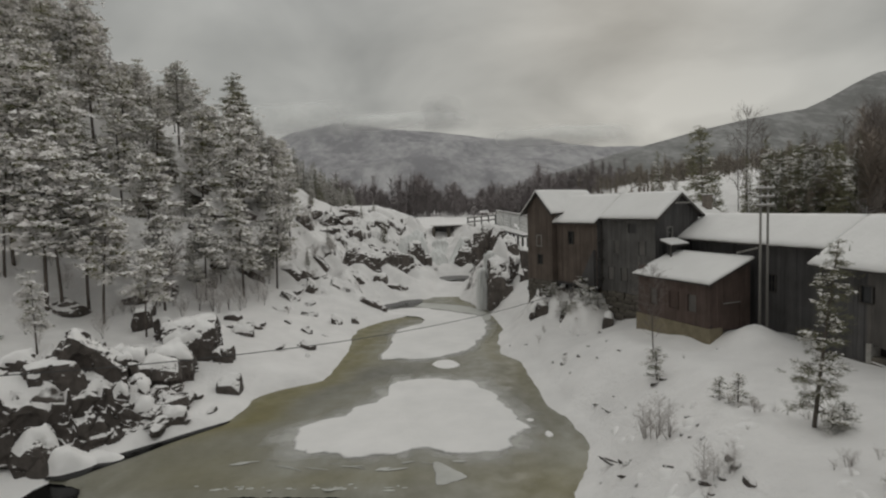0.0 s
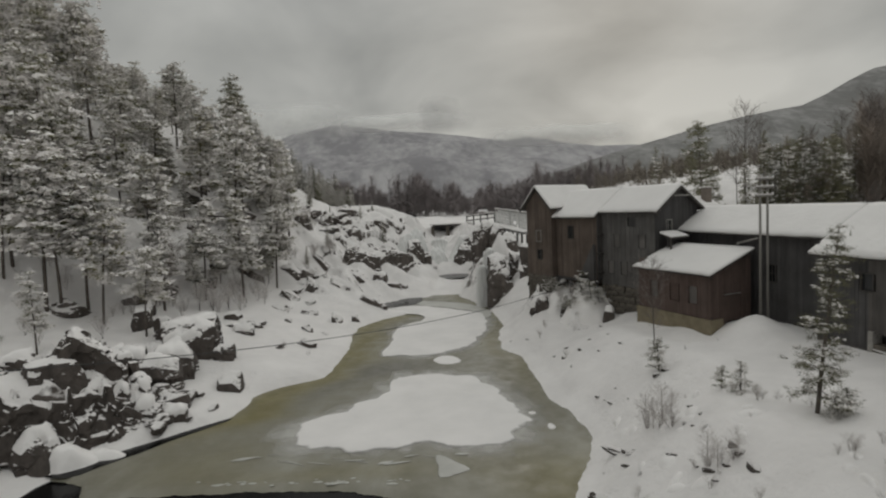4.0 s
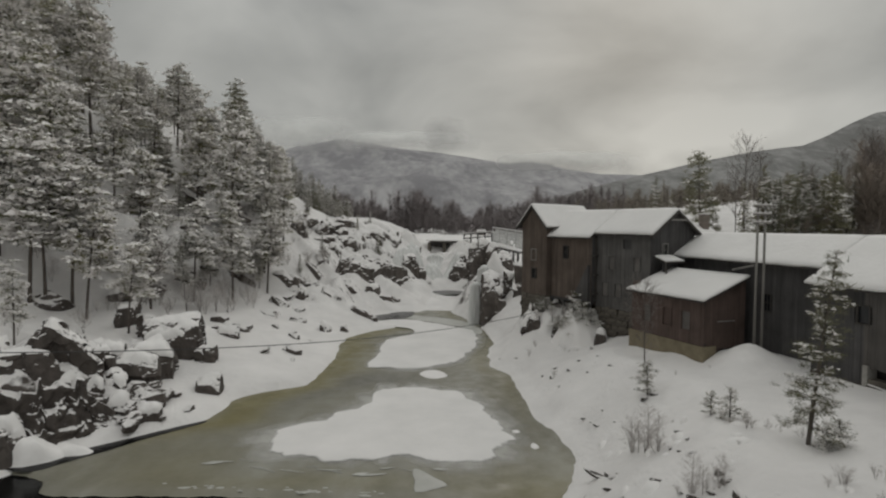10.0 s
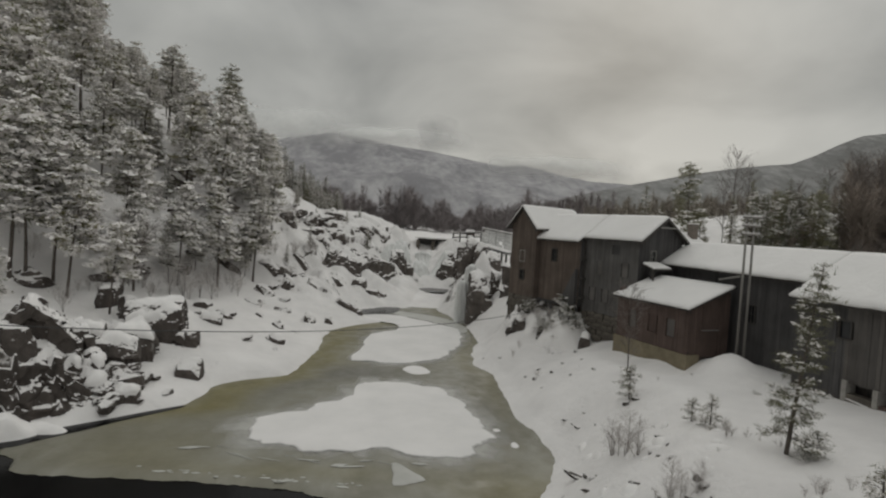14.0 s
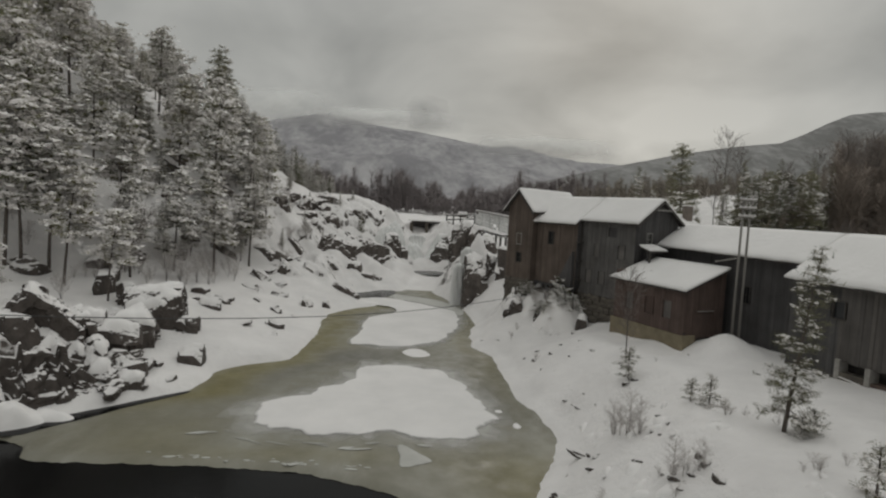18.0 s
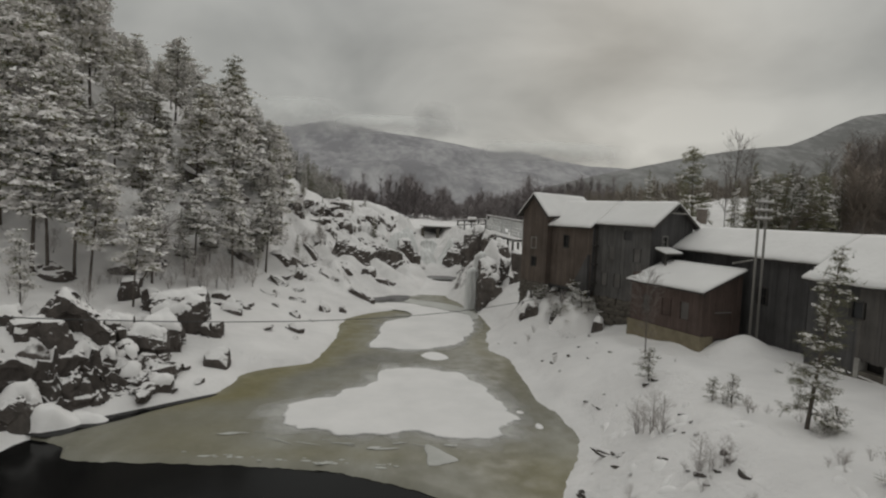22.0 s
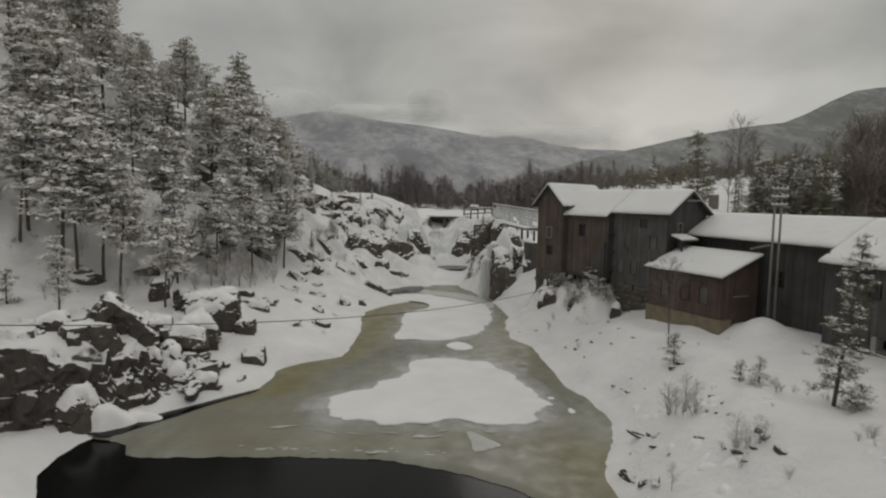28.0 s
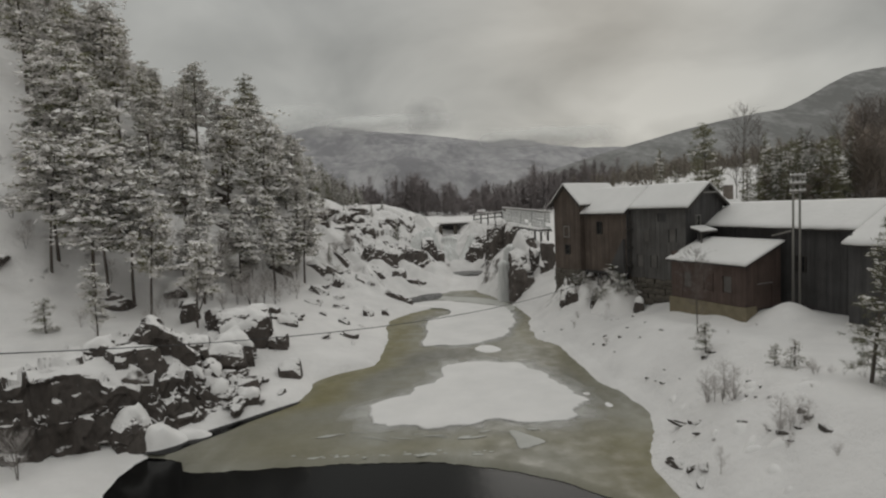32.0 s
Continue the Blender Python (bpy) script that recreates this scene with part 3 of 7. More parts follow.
# ---- river: open water, wet ice, snow patches ----
def flat_grid(name, xs, y_of, z, rows, skirt=0.0):
    X = np.repeat(xs[:, None], rows, 1)
    Y = np.stack([np.linspace(y_of(x)[0], y_of(x)[1], rows) for x in xs])
    Z = np.full_like(X, z)
    if skirt:
        Z[:, 0] -= skirt
        Y[:, 0] += 0.03
    return grid_mesh(name, X, Y, Z)


tagged(part("water", flat_grid("water", np.linspace(-60, 20, 30), lambda x: (-60, 90), -0.16, 60), WATER), "still dark open river water", "water", kind="structure")
ICE_EDGE = [(-40, 27), (-19.5, 25.4), (-17.4, 24.6), (-16.5, 24.2), (-16.0, 23.2), (-15.2, 22.9), (-12, 23.1), (-9, 23.05), (-5, 22.85), (-2, 21.85), (0.6, 20.3), (2.6, 18.3), (5, 15.8), (10, 8)]
ice_x = np.linspace(-34, 9, 420)
ice_cut = lerp(ICE_EDGE, ice_x) + 0.24 * fbm(ice_x, ice_x * 0, 0.9, 5, 2.0, 0.65)
river_ice = tagged(part("river_ice", flat_grid("river_ice", ice_x, lambda x: (float(np.interp(x, ice_x, ice_cut)), 80.0), 0.0, 160, 0.14), ICE), "wet olive-grey river ice", "ice", kind="structure")
ice_co = np.zeros(len(river_ice.data.vertices) * 3, np.float32)
river_ice.data.vertices.foreach_get("co", ice_co)
ix, iy = ice_co[0::3].astype(float), ice_co[1::3].astype(float)
from_left, from_right = ix - lerp(LEFT_BANK, iy), lerp(RIGHT_BANK, iy) - ix
wave = 0.9 * fbm(ix, iy, 3.5, 4, 2.0)
algae = np.exp(-(((from_left + wave - 0.9) / 2.0) ** 2)) * np.clip((iy - 27) / 4, 0, 1) * np.clip((63 - iy) / 5, 0, 1)
algae += 0.75 * np.exp(-(((ix - 5.0) / 3.2) ** 2 + ((iy - 21.5 + wave) / 4.5) ** 2))
algae += 0.5 * np.exp(-(((from_right + wave - 0.8) / 1.3) ** 2)) * np.clip((iy - 30) / 6, 0, 1)
algae += 0.45 * np.exp(-(((ix + 5) / 6) ** 2 + ((iy - 24.2 + 0.6 * wave) / 0.9) ** 2)) + 0.3 * np.exp(-(((ix + 12) / 3.5) ** 2 + ((iy - 26 + wave) / 2.5) ** 2))
soaked = 0.75 * np.exp(-(((ix + 3.8) / 3.4) ** 2 + ((iy - 40.4 + wave) / 1.8) ** 2)) + 0.55 * np.exp(-(((from_left + wave - 3.6) / 1.1) ** 2)) * np.clip((iy - 31) / 4, 0, 1) * np.clip((42 - iy) / 4, 0, 1)
soaked += 0.5 * np.exp(-(((ix - 4.2) / 0.9) ** 2 + ((iy - 34 + wave) / 6) ** 2))
for key, field in (("algae", algae), ("soaked", soaked)):
    river_ice.data.attributes.new(key, "FLOAT", "POINT").data.foreach_set("value", np.clip(field + 0.12 * fbm(ix, iy, 1.2, 4, 5.0), 0, 1).astype(np.float32))


def outline(points, step=0.25, wobble=0.25, seed=0):
    """A smooth closed line through the points with a ragged edge."""
    pts = [Vector(p) for p in points]
    n, out = len(pts), []
    for i in range(n):
        a, b, c, d = pts[i - 1], pts[i], pts[(i + 1) % n], pts[(i + 2) % n]
        k = max(2, int((c - b).length / step))
        for j in range(k):
            t = j / k
            out.append(0.5 * (2 * b + (c - a) * t + (2 * a - 5 * b + 4 * c - d) * t * t + (3 * b - a - 3 * c + d) * t**3))
    mid = sum(out, Vector((0, 0))) / len(out)
    res = []
    for p in out:
        q = float(fbm(np.array([p.x]), np.array([p.y]), 1.3, 4, 11.0 + seed)[0])
        res.append(p + (p - mid).normalized() * q * wobble)
    return res, mid


def patch(name, points, z, rise, material, label, inset=0.3, grow=0.0, wobble=0.25, seed=0):
    line, mid = outline(points, 0.25, wobble, seed)
    bm = bmesh.new()
    rings = []
    for off, h in ((-grow, 0.0), (inset * 0.35 - grow, rise * 0.7), (inset - grow, rise)):
        ring = []
        for p in line:
            d = mid - p
            q = p + d.normalized() * min(off, d.length * 0.8)
            ring.append(bm.verts.new((q.x, q.y, z + h)))
        rings.append(ring)
    m = len(line)
    for a, b in zip(rings, rings[1:]):
        for k in range(m):
            bm.faces.new((a[k], a[(k + 1) % m], b[(k + 1) % m], b[k]))
    bm.faces.new(rings[-1])
    bmesh.ops.recalc_face_normals(bm, faces=bm.faces)
    if bm.faces[-1].normal.z < 0:
        bmesh.ops.reverse_faces(bm, faces=bm.faces)
    ob = part(name, bm, material)
    ob.data.attributes.new("melt", "FLOAT", "POINT").data.foreach_set("value", np.repeat((0.0, 0.45, 1.0), m).astype(np.float32))
    return tagged(ob, label, {"pool": "water", "open_water": "water", "ice_crumb": "ice", "slush_patch": "slush", "slush_ridge": "slush"}.get(name, "snow patch"))


patch("open_water", [(-18.9, 25.3), (-18.5, 26.1), (-17.2, 27.6), (-15.1, 29.4), (-12.7, 31.5), (-12.7, 31.0), (-14.4, 29.0), (-15.7, 27.2), (-16.7, 25.9), (-17.4, 25.0)], 0.012, 0.004, WATER, "strip of dark open water along the bank", 0.1, 0, 0.25, 9)["category"] = "water"
ISLE = [(-3.4, 37.9), (-1.9, 38.4), (-0.1, 38.0), (2.4, 35.7), (3.3, 32.6), (3.7, 29.8), (2.9, 27.4), (1.7, 26.2), (0.3, 26.1), (-1.5, 26.7), (-2.7, 26.6), (-4.3, 26.2), (-5.6, 27.0), (-6.9, 27.0), (-7.9, 28.3), (-8.2, 29.8), (-7.6, 30.8), (-5.6, 32.3), (-4.3, 34.6)]
ISLE_UP = [(-5.2, 44.0), (-4.8, 48.2), (-4.7, 53.4), (-2.4, 57.2), (-3.1, 60.2), (-6.3, 62.2), (-6.6, 64.6), (-3.4, 65.6), (0.5, 62.6), (3.6, 59.2), (3.9, 53.3), (2.8, 48.8), (1.7, 45.8), (-0.2, 43.9), (-2.5, 43.3)]
WET_SNOW = melting(snow_mat("wet_snow", (0.75, 0.73, 0.72), (0.66, 0.645, 0.635)), 0.55, 0.95, 0.9)
melting(SLUSH_FILM, 0.72, 1.45, 1.1, 0.6)
SLUSH = plain_mat("grey_slush_lumps", (0.36, 0.355, 0.32), (0.56, 0.56, 0.53), 1.4, 0.6)
FLAKE = melting(snow_mat("slushy_ice_flake", (0.52, 0.515, 0.49), (0.40, 0.395, 0.37)), 0.40, 0.75, 1.5)
patch("slush_patch", ISLE, 0.008, 0.012, SLUSH_FILM, "grey wet slush film round the big snow patch", 1.9, 1.6, 1.6, 5)
patch("snow_patch", ISLE, 0.022, 0.08, WET_SNOW, "broad white snow patch lying on the river ice", 0.75, 0.15, 0.8, 1)
patch("slush_patch", ISLE_UP, 0.008, 0.012, SLUSH_FILM, "grey wet slush film round the upstream patch", 1.5, 1.2, 0.9, 8)
patch("snow_patch", ISLE_UP, 0.022, 0.08, WET_SNOW, "long white snow patch on the upstream ice", 0.6, 0.1, 0.5, 2)
patch("slush_patch", [(-3.6, 68.8), (-0.5, 67.6), (2.2, 65.4), (4.0, 62.4), (4.6, 58.5), (3.9, 57.5), (3.4, 60.2), (0.6, 63.2), (-3.2, 66.4)], 0.03, 0.012, FLAKE, "grey slushy band of ice below the falls", 0.5, 0.2, 0.3, 15)
patch("snow_patch", [(-1.2, 41.8), (-0.6, 42.8), (0.3, 42.6), (0.85, 41.3), (0.2, 40.5), (-0.6, 40.7)], 0.012, 0.06, SNOW, "small oval snow patch on the ice", 0.2, 0, 0.12, 3)
patch("snow_patch", [(-0.85, 25.5), (-0.45, 25.4), (0.1, 24.7), (0.7, 23.9), (0.0, 23.5), (-0.65, 23.3), (-0.75, 24.2)], 0.012, 0.03, FLAKE, "small three-cornered slushy ice flake", 0.25, 0, 0.1, 4)
patch("snow_patch", [(4.9, 28.4), (5.1, 28.6), (5.3, 28.1), (5.05, 27.8), (4.85, 28.0)], 0.012, 0.05, SNOW, "tiny snow lump on the ice by the bank", 0.1, 0, 0.12, 6)
patch("snow_patch", [(4.2, 30.3), (4.5, 30.4), (4.6, 30.1), (4.3, 30.0)], 0.012, 0.04, SNOW, "tiny snow lump on the ice by the bank", 0.1, 0, 0.1, 7)
rnd_i = random.Random(12)
for k in range(34):
    # a drifted line of crumbs along the open water
    px, py = rnd_i.uniform(-11.2, -1.8), 0
    py = 23.75 - 0.07 * (px + 11) + rnd_i.gauss(0, 0.12)
    s = rnd_i.choice((0.05, 0.07, 0.1, 0.16))
    patch("ice_crumb", [(px - s * rnd_i.uniform(0.8, 2), py), (px, py + 0.6 * s), (px + s * rnd_i.uniform(0.8, 2), py + rnd_i.uniform(-0.5, 0.5) * s), (px, py - 0.5 * s)], 0.008, 0.02, SLUSH, "small crumb of broken ice near the open water", 0.03, 0, 0.04, k)
for k in range(17):
    # broken slush ridges along the near rim of the big patch
    px = -10.2 + 13.0 * k / 17 + rnd_i.uniform(-0.3, 0.3)
    py = 26.2 - 1.0 * math.sin((px + 10) * 0.26) + rnd_i.uniform(-0.45, 0.45)
    ln, w, sl = rnd_i.uniform(0.2, 0.7), rnd_i.uniform(0.03, 0.09), rnd_i.uniform(-0.7, 0.4)
    patch("slush_ridge", [(px - ln, py - sl * ln), (px - 0.2 * ln, py + w), (px + ln, py + sl * ln), (px + 0.2 * ln, py - w)], 0.024, 0.02, FLAKE, "thin ragged ridge of slush beside the snow patch", 0.16, 0, 0.3, k)


# ---- buildings ----
def axes_at(origin, along):
    """Local frame: x along the wall, y outward to its right-hand side, z up."""
    u = Vector((*along, 0)).normalized()
    o = Vector((-u.y, u.x, 0))
    return Matrix(((u.x, o.x, 0, origin[0]), (u.y, o.y, 0, origin[1]), (0, 0, 1, 0), (0, 0, 0, 1)))


def board_wall(parent, M, s0, s1, o, z0, top, material, holes=(), width=0.19, name="wall", label=""):
    """Upright boards from s0 to s1, nailed to two rails; top is a height or a function of s; holes are (s0, s1, z0, z1)."""
    rnd = random.Random(int(abs(s0 * 131 + s1 * 17 + z0 * 7) * 10))
    hz = top if callable(top) else (lambda s: top)
    low = min(hz(s0), hz(s1))
    bm = bmesh.new()
    add_box(bm, (s0, o - 0.16, z0 + 0.05), (s1, o - 0.06, z0 + 0.2), M)
    wall = part(name, bm, TRIM, parent, label)
    part("rail", box_mesh((s0, o - 0.16, low - 0.25), (s1, o - 0.06, low - 0.1), M), TRIM, wall)
    s = s0
    while s < s1 - 0.02:
        e = min(s + width * rnd.uniform(0.85, 1.15), s1)
        jut = o + rnd.uniform(-0.014, 0.014)
        lo = z0 - rnd.uniform(0, 0.06)
        spans = [(lo, None)]
        for a, b, c, d in holes:
            if e > a and s < b:
                spans = [(lo, c), (d, None)]
        for lo, hi in spans:
            t0, t1 = (hz(s), hz(e)) if hi is None else (hi, hi)
            bm = bmesh.new()
            for k, v in enumerate(add_box(bm, (s + 0.006, jut - 0.05, lo), (e - 0.006, jut, lo + 1))):
                if k % 2:
                    v.co.z = t1 if k > 3 else t0
                v.co = M @ v.co
            part("board", bm, material, wall)
        s = e
    return wall


def window(parent, M, s, z, w, h, o, panes=2, frame_mat=None, boarded=None, name="window"):
    """A framed window set into its hole."""
    win = part(name, box_mesh((s - w / 2, o - 0.10, z), (s + w / 2, o - 0.085, z + h), M), boarded or GLASS, parent, "boarded-up window" if boarded else "dark window")
    bm = bmesh.new()
    t = 0.07
    for lo, hi in (((s - w / 2 - t, o - 0.09, z - t), (s - w / 2, o + 0.03, z + h + t)), ((s + w / 2, o - 0.09, z - t), (s + w / 2 + t, o + 0.03, z + h + t)), ((s - w / 2, o - 0.09, z + h), (s + w / 2, o + 0.03, z + h + t)), ((s - w / 2, o - 0.09, z - t), (s + w / 2, o + 0.05, z))):
        add_box(bm, lo, hi, M)
    if panes > 1 and not boarded:
        add_box(bm, (s - 0.02, o - 0.083, z), (s + 0.02, o - 0.05, z + h), M)
        add_box(bm, (s - w / 2, o - 0.083, z + h * 0.5 - 0.02), (s + w / 2, o - 0.052, z + h * 0.5 + 0.02), M)
    part("window_frame", bm, frame_mat or TRIM, win)
    return win


def slab(corners, thick, lift=0.0, nu=40, nv=10, bumpy=0.0, ragged=0.0, seed=1.0, soft=0.0):
    """A sheet over four corners (eave a, eave b, ridge b, ridge a), thickened upward; its rim sinks by soft."""
    a, b, c, d = (np.array(p, float) for p in corners)
    u, v = np.meshgrid(np.linspace(0, 1, nu), np.linspace(0, 1, nv), indexing="ij")
    U, V = u[..., None], v[..., None]
    P = (a * (1 - U) + b * U) * (1 - V) + (d * (1 - U) + c * U) * V
    P[..., 2] += lift
    down = (a - d) / np.linalg.norm(a - d)
    rag = ragged * fbm(u * np.linalg.norm(b - a), v * 0, 0.9, 4, seed)
    P += (down * (rag * (1 - v))[..., None])
    Q = P.copy()
    edge = np.minimum.reduce([u * np.linalg.norm(b - a), (1 - u) * np.linalg.norm(b - a), v * np.linalg.norm(d - a) + 0.05])
    rim = 1 - soft * np.exp(-edge / 0.18)
    Q[..., 2] += thick * rim * (1 + bumpy * fbm(u * 12, v * 4, 1.5, 4, seed))
    n = nu * nv
    verts = np.concatenate([P.reshape(-1, 3), Q.reshape(-1, 3)])
    f = grid_faces(nu, nv)
    faces = [tuple(q + n) for q in f] + [tuple(q[::-1]) for q in f]
    idx = np.arange(n).reshape(nu, nv)
    loop = list(idx[:, 0]) + list(idx[-1, 1:]) + list(idx[-2::-1, -1]) + list(idx[0, -2:0:-1])
    for p, q in zip(loop, loop[1:] + loop[:1]):
        faces.append((p, q, q + n, p + n))
    return mesh_of("slab", verts, faces)


def roof_side(parent, M, s0, s1, eave, ridge, snow=0.2, seed=1.0, s0r=None, s1r=None):
    """One roof slope from the eave (o, z) to the ridge (o, z), with its snow."""
    s0r, s1r = s0 if s0r is None else s0r, s1 if s1r is None else s1r
    cs = [M @ Vector(p) for p in ((s0, *eave), (s1, *eave), (s1r, *ridge), (s0r, *ridge))]
    nu = max(12, int(abs(s1 - s0) * 4))
    part("roof", slab(cs, 0.10, -0.10, 6, 4), TRIM, parent, "dark boarded roof")
    part("roof_snow", slab(cs, snow * 0.85, 0.004, nu, 12, 0.15, 0.07, seed, 0.35), ROOF_SNOW, parent, "smooth white snow on the roof", smooth=True)


def barge(parent, M, s, pts):
    """Boards along a gable's edge, through (o, z) points."""
    bm = bmesh.new()
    for (o0, z0), (o1, z1) in zip(pts, pts[1:]):
        vs = add_box(bm, (s - 0.03, 0, 0), (s + 0.03, 1, 0.2))
        for v in vs:
            t = v.co.y
            v.co = M @ Vector((v.co.x, o0 + (o1 - o0) * t, z0 + (z1 - z0) * t - 0.26 + v.co.z))
    part("bargeboard", bm, TRIM, parent)


STONES = []
for k in range(4):
    bm = bmesh.new()
    bmesh.ops.create_cube(bm, size=1.0)
    bmesh.ops.bevel(bm, geom=bm.edges[:], offset=0.09, segments=1, affect="EDGES")
    for v in bm.verts:
        v.co += Vector([random.uniform(-0.05, 0.05) for _ in range(3)])
    me = bpy.data.meshes.new("stone")
    bm.to_mesh(me)
    bm.free()
    me.materials.append(STONE)
    STONES.append(me)


def stone_wall(parent, M, s0, s1, o, z0, z1, course=0.42):
    """Rough stone blocks laid in courses before a mortar core."""
    rnd = random.Random(int(s0 * 10 + z1 * 100))
    core = part("foundation", box_mesh((s0, o - 0.6, z0), (s1, o - 0.12, z1), M), STONE, parent, "rough stone foundation")
    z = z0
    while z < z1 - 0.05:
        h = min(course * rnd.uniform(0.8, 1.2), z1 - z)
        s = s0
        while s < s1 - 0.05:
            w = min(rnd.uniform(0.3, 1.1), s1 - s)
            st = new("stone", STONES[rnd.randrange(4)])
            st.parent = core
            st.matrix_basis = M @ Matrix.LocRotScale((s + w / 2, o - 0.14 + rnd.uniform(-0.1, 0.08), z + h / 2 + rnd.uniform(-0.08, 0.08)), Euler((rnd.gauss(0, 0.08), rnd.gauss(0, 0.1), rnd.gauss(0, 0.1))), (w * rnd.uniform(0.85, 1.1), 0.34, h * rnd.uniform(0.8, 1.1)))
            s += w
        z += h
    return core


# the mill: main block and a cross wing at its far end
mill = thing("mill_building", "old grey wooden mill with snowy roof and stone foundation", "building", (15, 40, 3))


def under(parent_at, M):
    return Matrix.Translation(-Vector(parent_at)) @ M


MA = under((15, 40, 3), axes_at((15.02, 40.1), (-0.49, 0.872)))
PITCH = 0.68
board_wall(mill, MA, 0.35, 5.6, -0.35, 4.7, 10.5, GREY_BOARD, [(2.1, 3.8, 9.3, 10.0), (1.25, 1.85, 7.7, 8.7), (3.7, 4.3, 7.7, 8.7), (3.0, 3.6, 5.6, 6.6), (4.3, 4.9, 5.6, 6.6)], label="weathered grey vertical boards")
board_wall(mill, MA, 5.6, 10.4, 0.1, 5.0, 10.2, BROWN_BOARD, [(8.4, 8.9, 8.3, 9.3)], label="brown stained vertical boards")
board_wall(mill, MA, 10.55, 13.85, 0.6, 5.0, lambda s: 11.0 + 0.98 * max(0, 1.9 - abs(s - 12.2)), BROWN_BOARD, [(11.9, 12.5, 8.0, 8.9), (11.9, 12.4, 6.4, 7.2)], label="brown gable wall")
for s, z, w, h in ((1.55, 7.7, 0.6, 1.0), (4.0, 7.7, 0.6, 1.0), (3.3, 5.6, 0.6, 1.0), (4.6, 5.6, 0.6, 1.0)):
    window(mill, MA, s, z, w, h, -0.35, 2, GREY_BOARD, boarded=FADED_BOARD)
window(mill, MA, 8.65, 8.3, 0.5, 1.0, 0.1, 2)
window(mill, MA, 12.2, 8.0, 0.6, 0.9, 0.6, 2, PALE_TRIM)
window(mill, MA, 12.15, 6.4, 0.5, 0.8, 0.6, 2)
part("hatch", box_mesh((2.1, -0.55, 9.3), (3.8, -0.5, 10.0), MA), DARK_BOARD, mill, "dark open loading hatch")
# side wall of the wing that faces downstream, and return of the brown part
bm = bmesh.new()
add_box(bm, (10.5, -5.0, 5.0), (10.56, 0.58, 11.0), MA)
part("wall", bm, BROWN_BOARD, mill, "brown side wall of the wing")
part("wall", box_mesh((5.58, -0.4, 5.0), (5.63, 0.09, 10.2), MA), DARK_BOARD, mill, "dark return wall")
part("wall", box_mesh((13.8, -5.0, 4.0), (13.86, 0.55, 11.0), MA), BROWN_BOARD, mill, "brown far wall of the wing")
part("wall", box_mesh((0.4, -5.0, 3.5), (13.8, -4.92, 10.4), MA), GREY_BOARD, mill, "grey back wall")
# downstream gable
MGd = under((15, 40, 3), axes_at((15.02, 40.1), (0.872, 0.49)) @ Matrix.Diagonal((1, -1, 1, 1)))
board_wall(mill, MGd, 0.35, 5.0, -0.3, 4.5, lambda s: 10.38 + PITCH * (2.65 - abs(s - 2.65)), DARK_BOARD, [(1.6, 2.1, 8.9, 9.7)], label="dark boarded gable")
window(mill, MGd, 1.85, 8.9, 0.5, 0.8, -0.3, 2, PALE_TRIM)
roof_side(mill, MA, -0.15, 5.5, (0.0, 10.4), (-2.65, 12.2), 0.2, 1.0)
roof_side(mill, MA, 5.5, 12.2, (0.5, 10.06), (-2.65, 12.2), 0.2, 2.0, 5.5, 12.4)
roof_side(mill, MA, -0.15, 12.4, (-5.3, 10.4), (-2.65, 12.2), 0.2, 3.0)
barge(mill, MA, -0.17, [(0.05, 10.42), (-2.65, 12.25), (-5.35, 10.42)])
# cross wing roof: ridge runs back over the main roof
for side, seed in ((-1, 4.0), (1, 5.0)):
    e0, e1 = MA @ Vector((12.2 + side * 2.1, 0.95, 10.85)), MA @ Vector((12.2 + side * 2.1, -5.2, 10.85))
    r0, r1 = MA @ Vector((12.2, 0.95, 12.8)), MA @ Vector((12.2, -5.2, 12.7))
    cs = [e0, e1, r1, r0] if side < 0 else [e1, e0, r0, r1]
    part("roof", slab(cs, 0.1, -0.1, 6, 4), TRIM, mill, "dark boarded roof")
    part("roof_snow", slab(cs, 0.17, 0.004, 26, 10, 0.15, 0.06, seed, 0.35), ROOF_SNOW, mill, "smooth white snow on the roof", smooth=True)
bm = bmesh.new()
for side in (-1, 1):
    vs = add_box(bm, (0, 0.93, 0), (1, 0.98, 0.2))
    for v in vs:
        t = v.co.x
        v.co = MA @ Vector((12.2 + side * 2.15 * (1 - t), v.co.y, 10.83 + 2.0 * t - 0.26 + v.co.z))
part("bargeboard", bm, TRIM, mill)
part("collar_tie", box_mesh((-0.26, -3.5, 11.42), (-0.18, -1.8, 11.52), MA), PALE_TRIM, mill, "pale tie beam across the gable")
part("drainpipe", box_mesh((5.42, -0.28, 5.2), (5.54, -0.16, 10.2), MA), TRIM, mill, "dark wooden downpipe")
for k in range(3):
    part("bracket", box_mesh((5.3, -0.35, 8.6 - 1.5 * k), (5.66, 0.12, 8.72 - 1.5 * k), MA), TRIM, mill)
stone_wall(mill, MA, 0.35, 5.6, -0.30, 1.6, 4.7)
undercroft = part("undercroft", box_mesh((5.6, -0.9, 1.6), (10.5, -0.8, 5.0), MA), BROWN_BOARD, mill, "dark open space under the brown part")
for s in (5.85, 7.3, 8.9, 10.3):
    part("post", box_mesh((s - 0.11, -0.12, 1.6), (s + 0.11, 0.1, 5.0), MA), DARK_BOARD, undercroft)
part("wall", box_mesh((10.46, -5.0, 1.6), (10.54, 0.5, 5.0), MA), STONE, undercroft, "rough stone side wall")
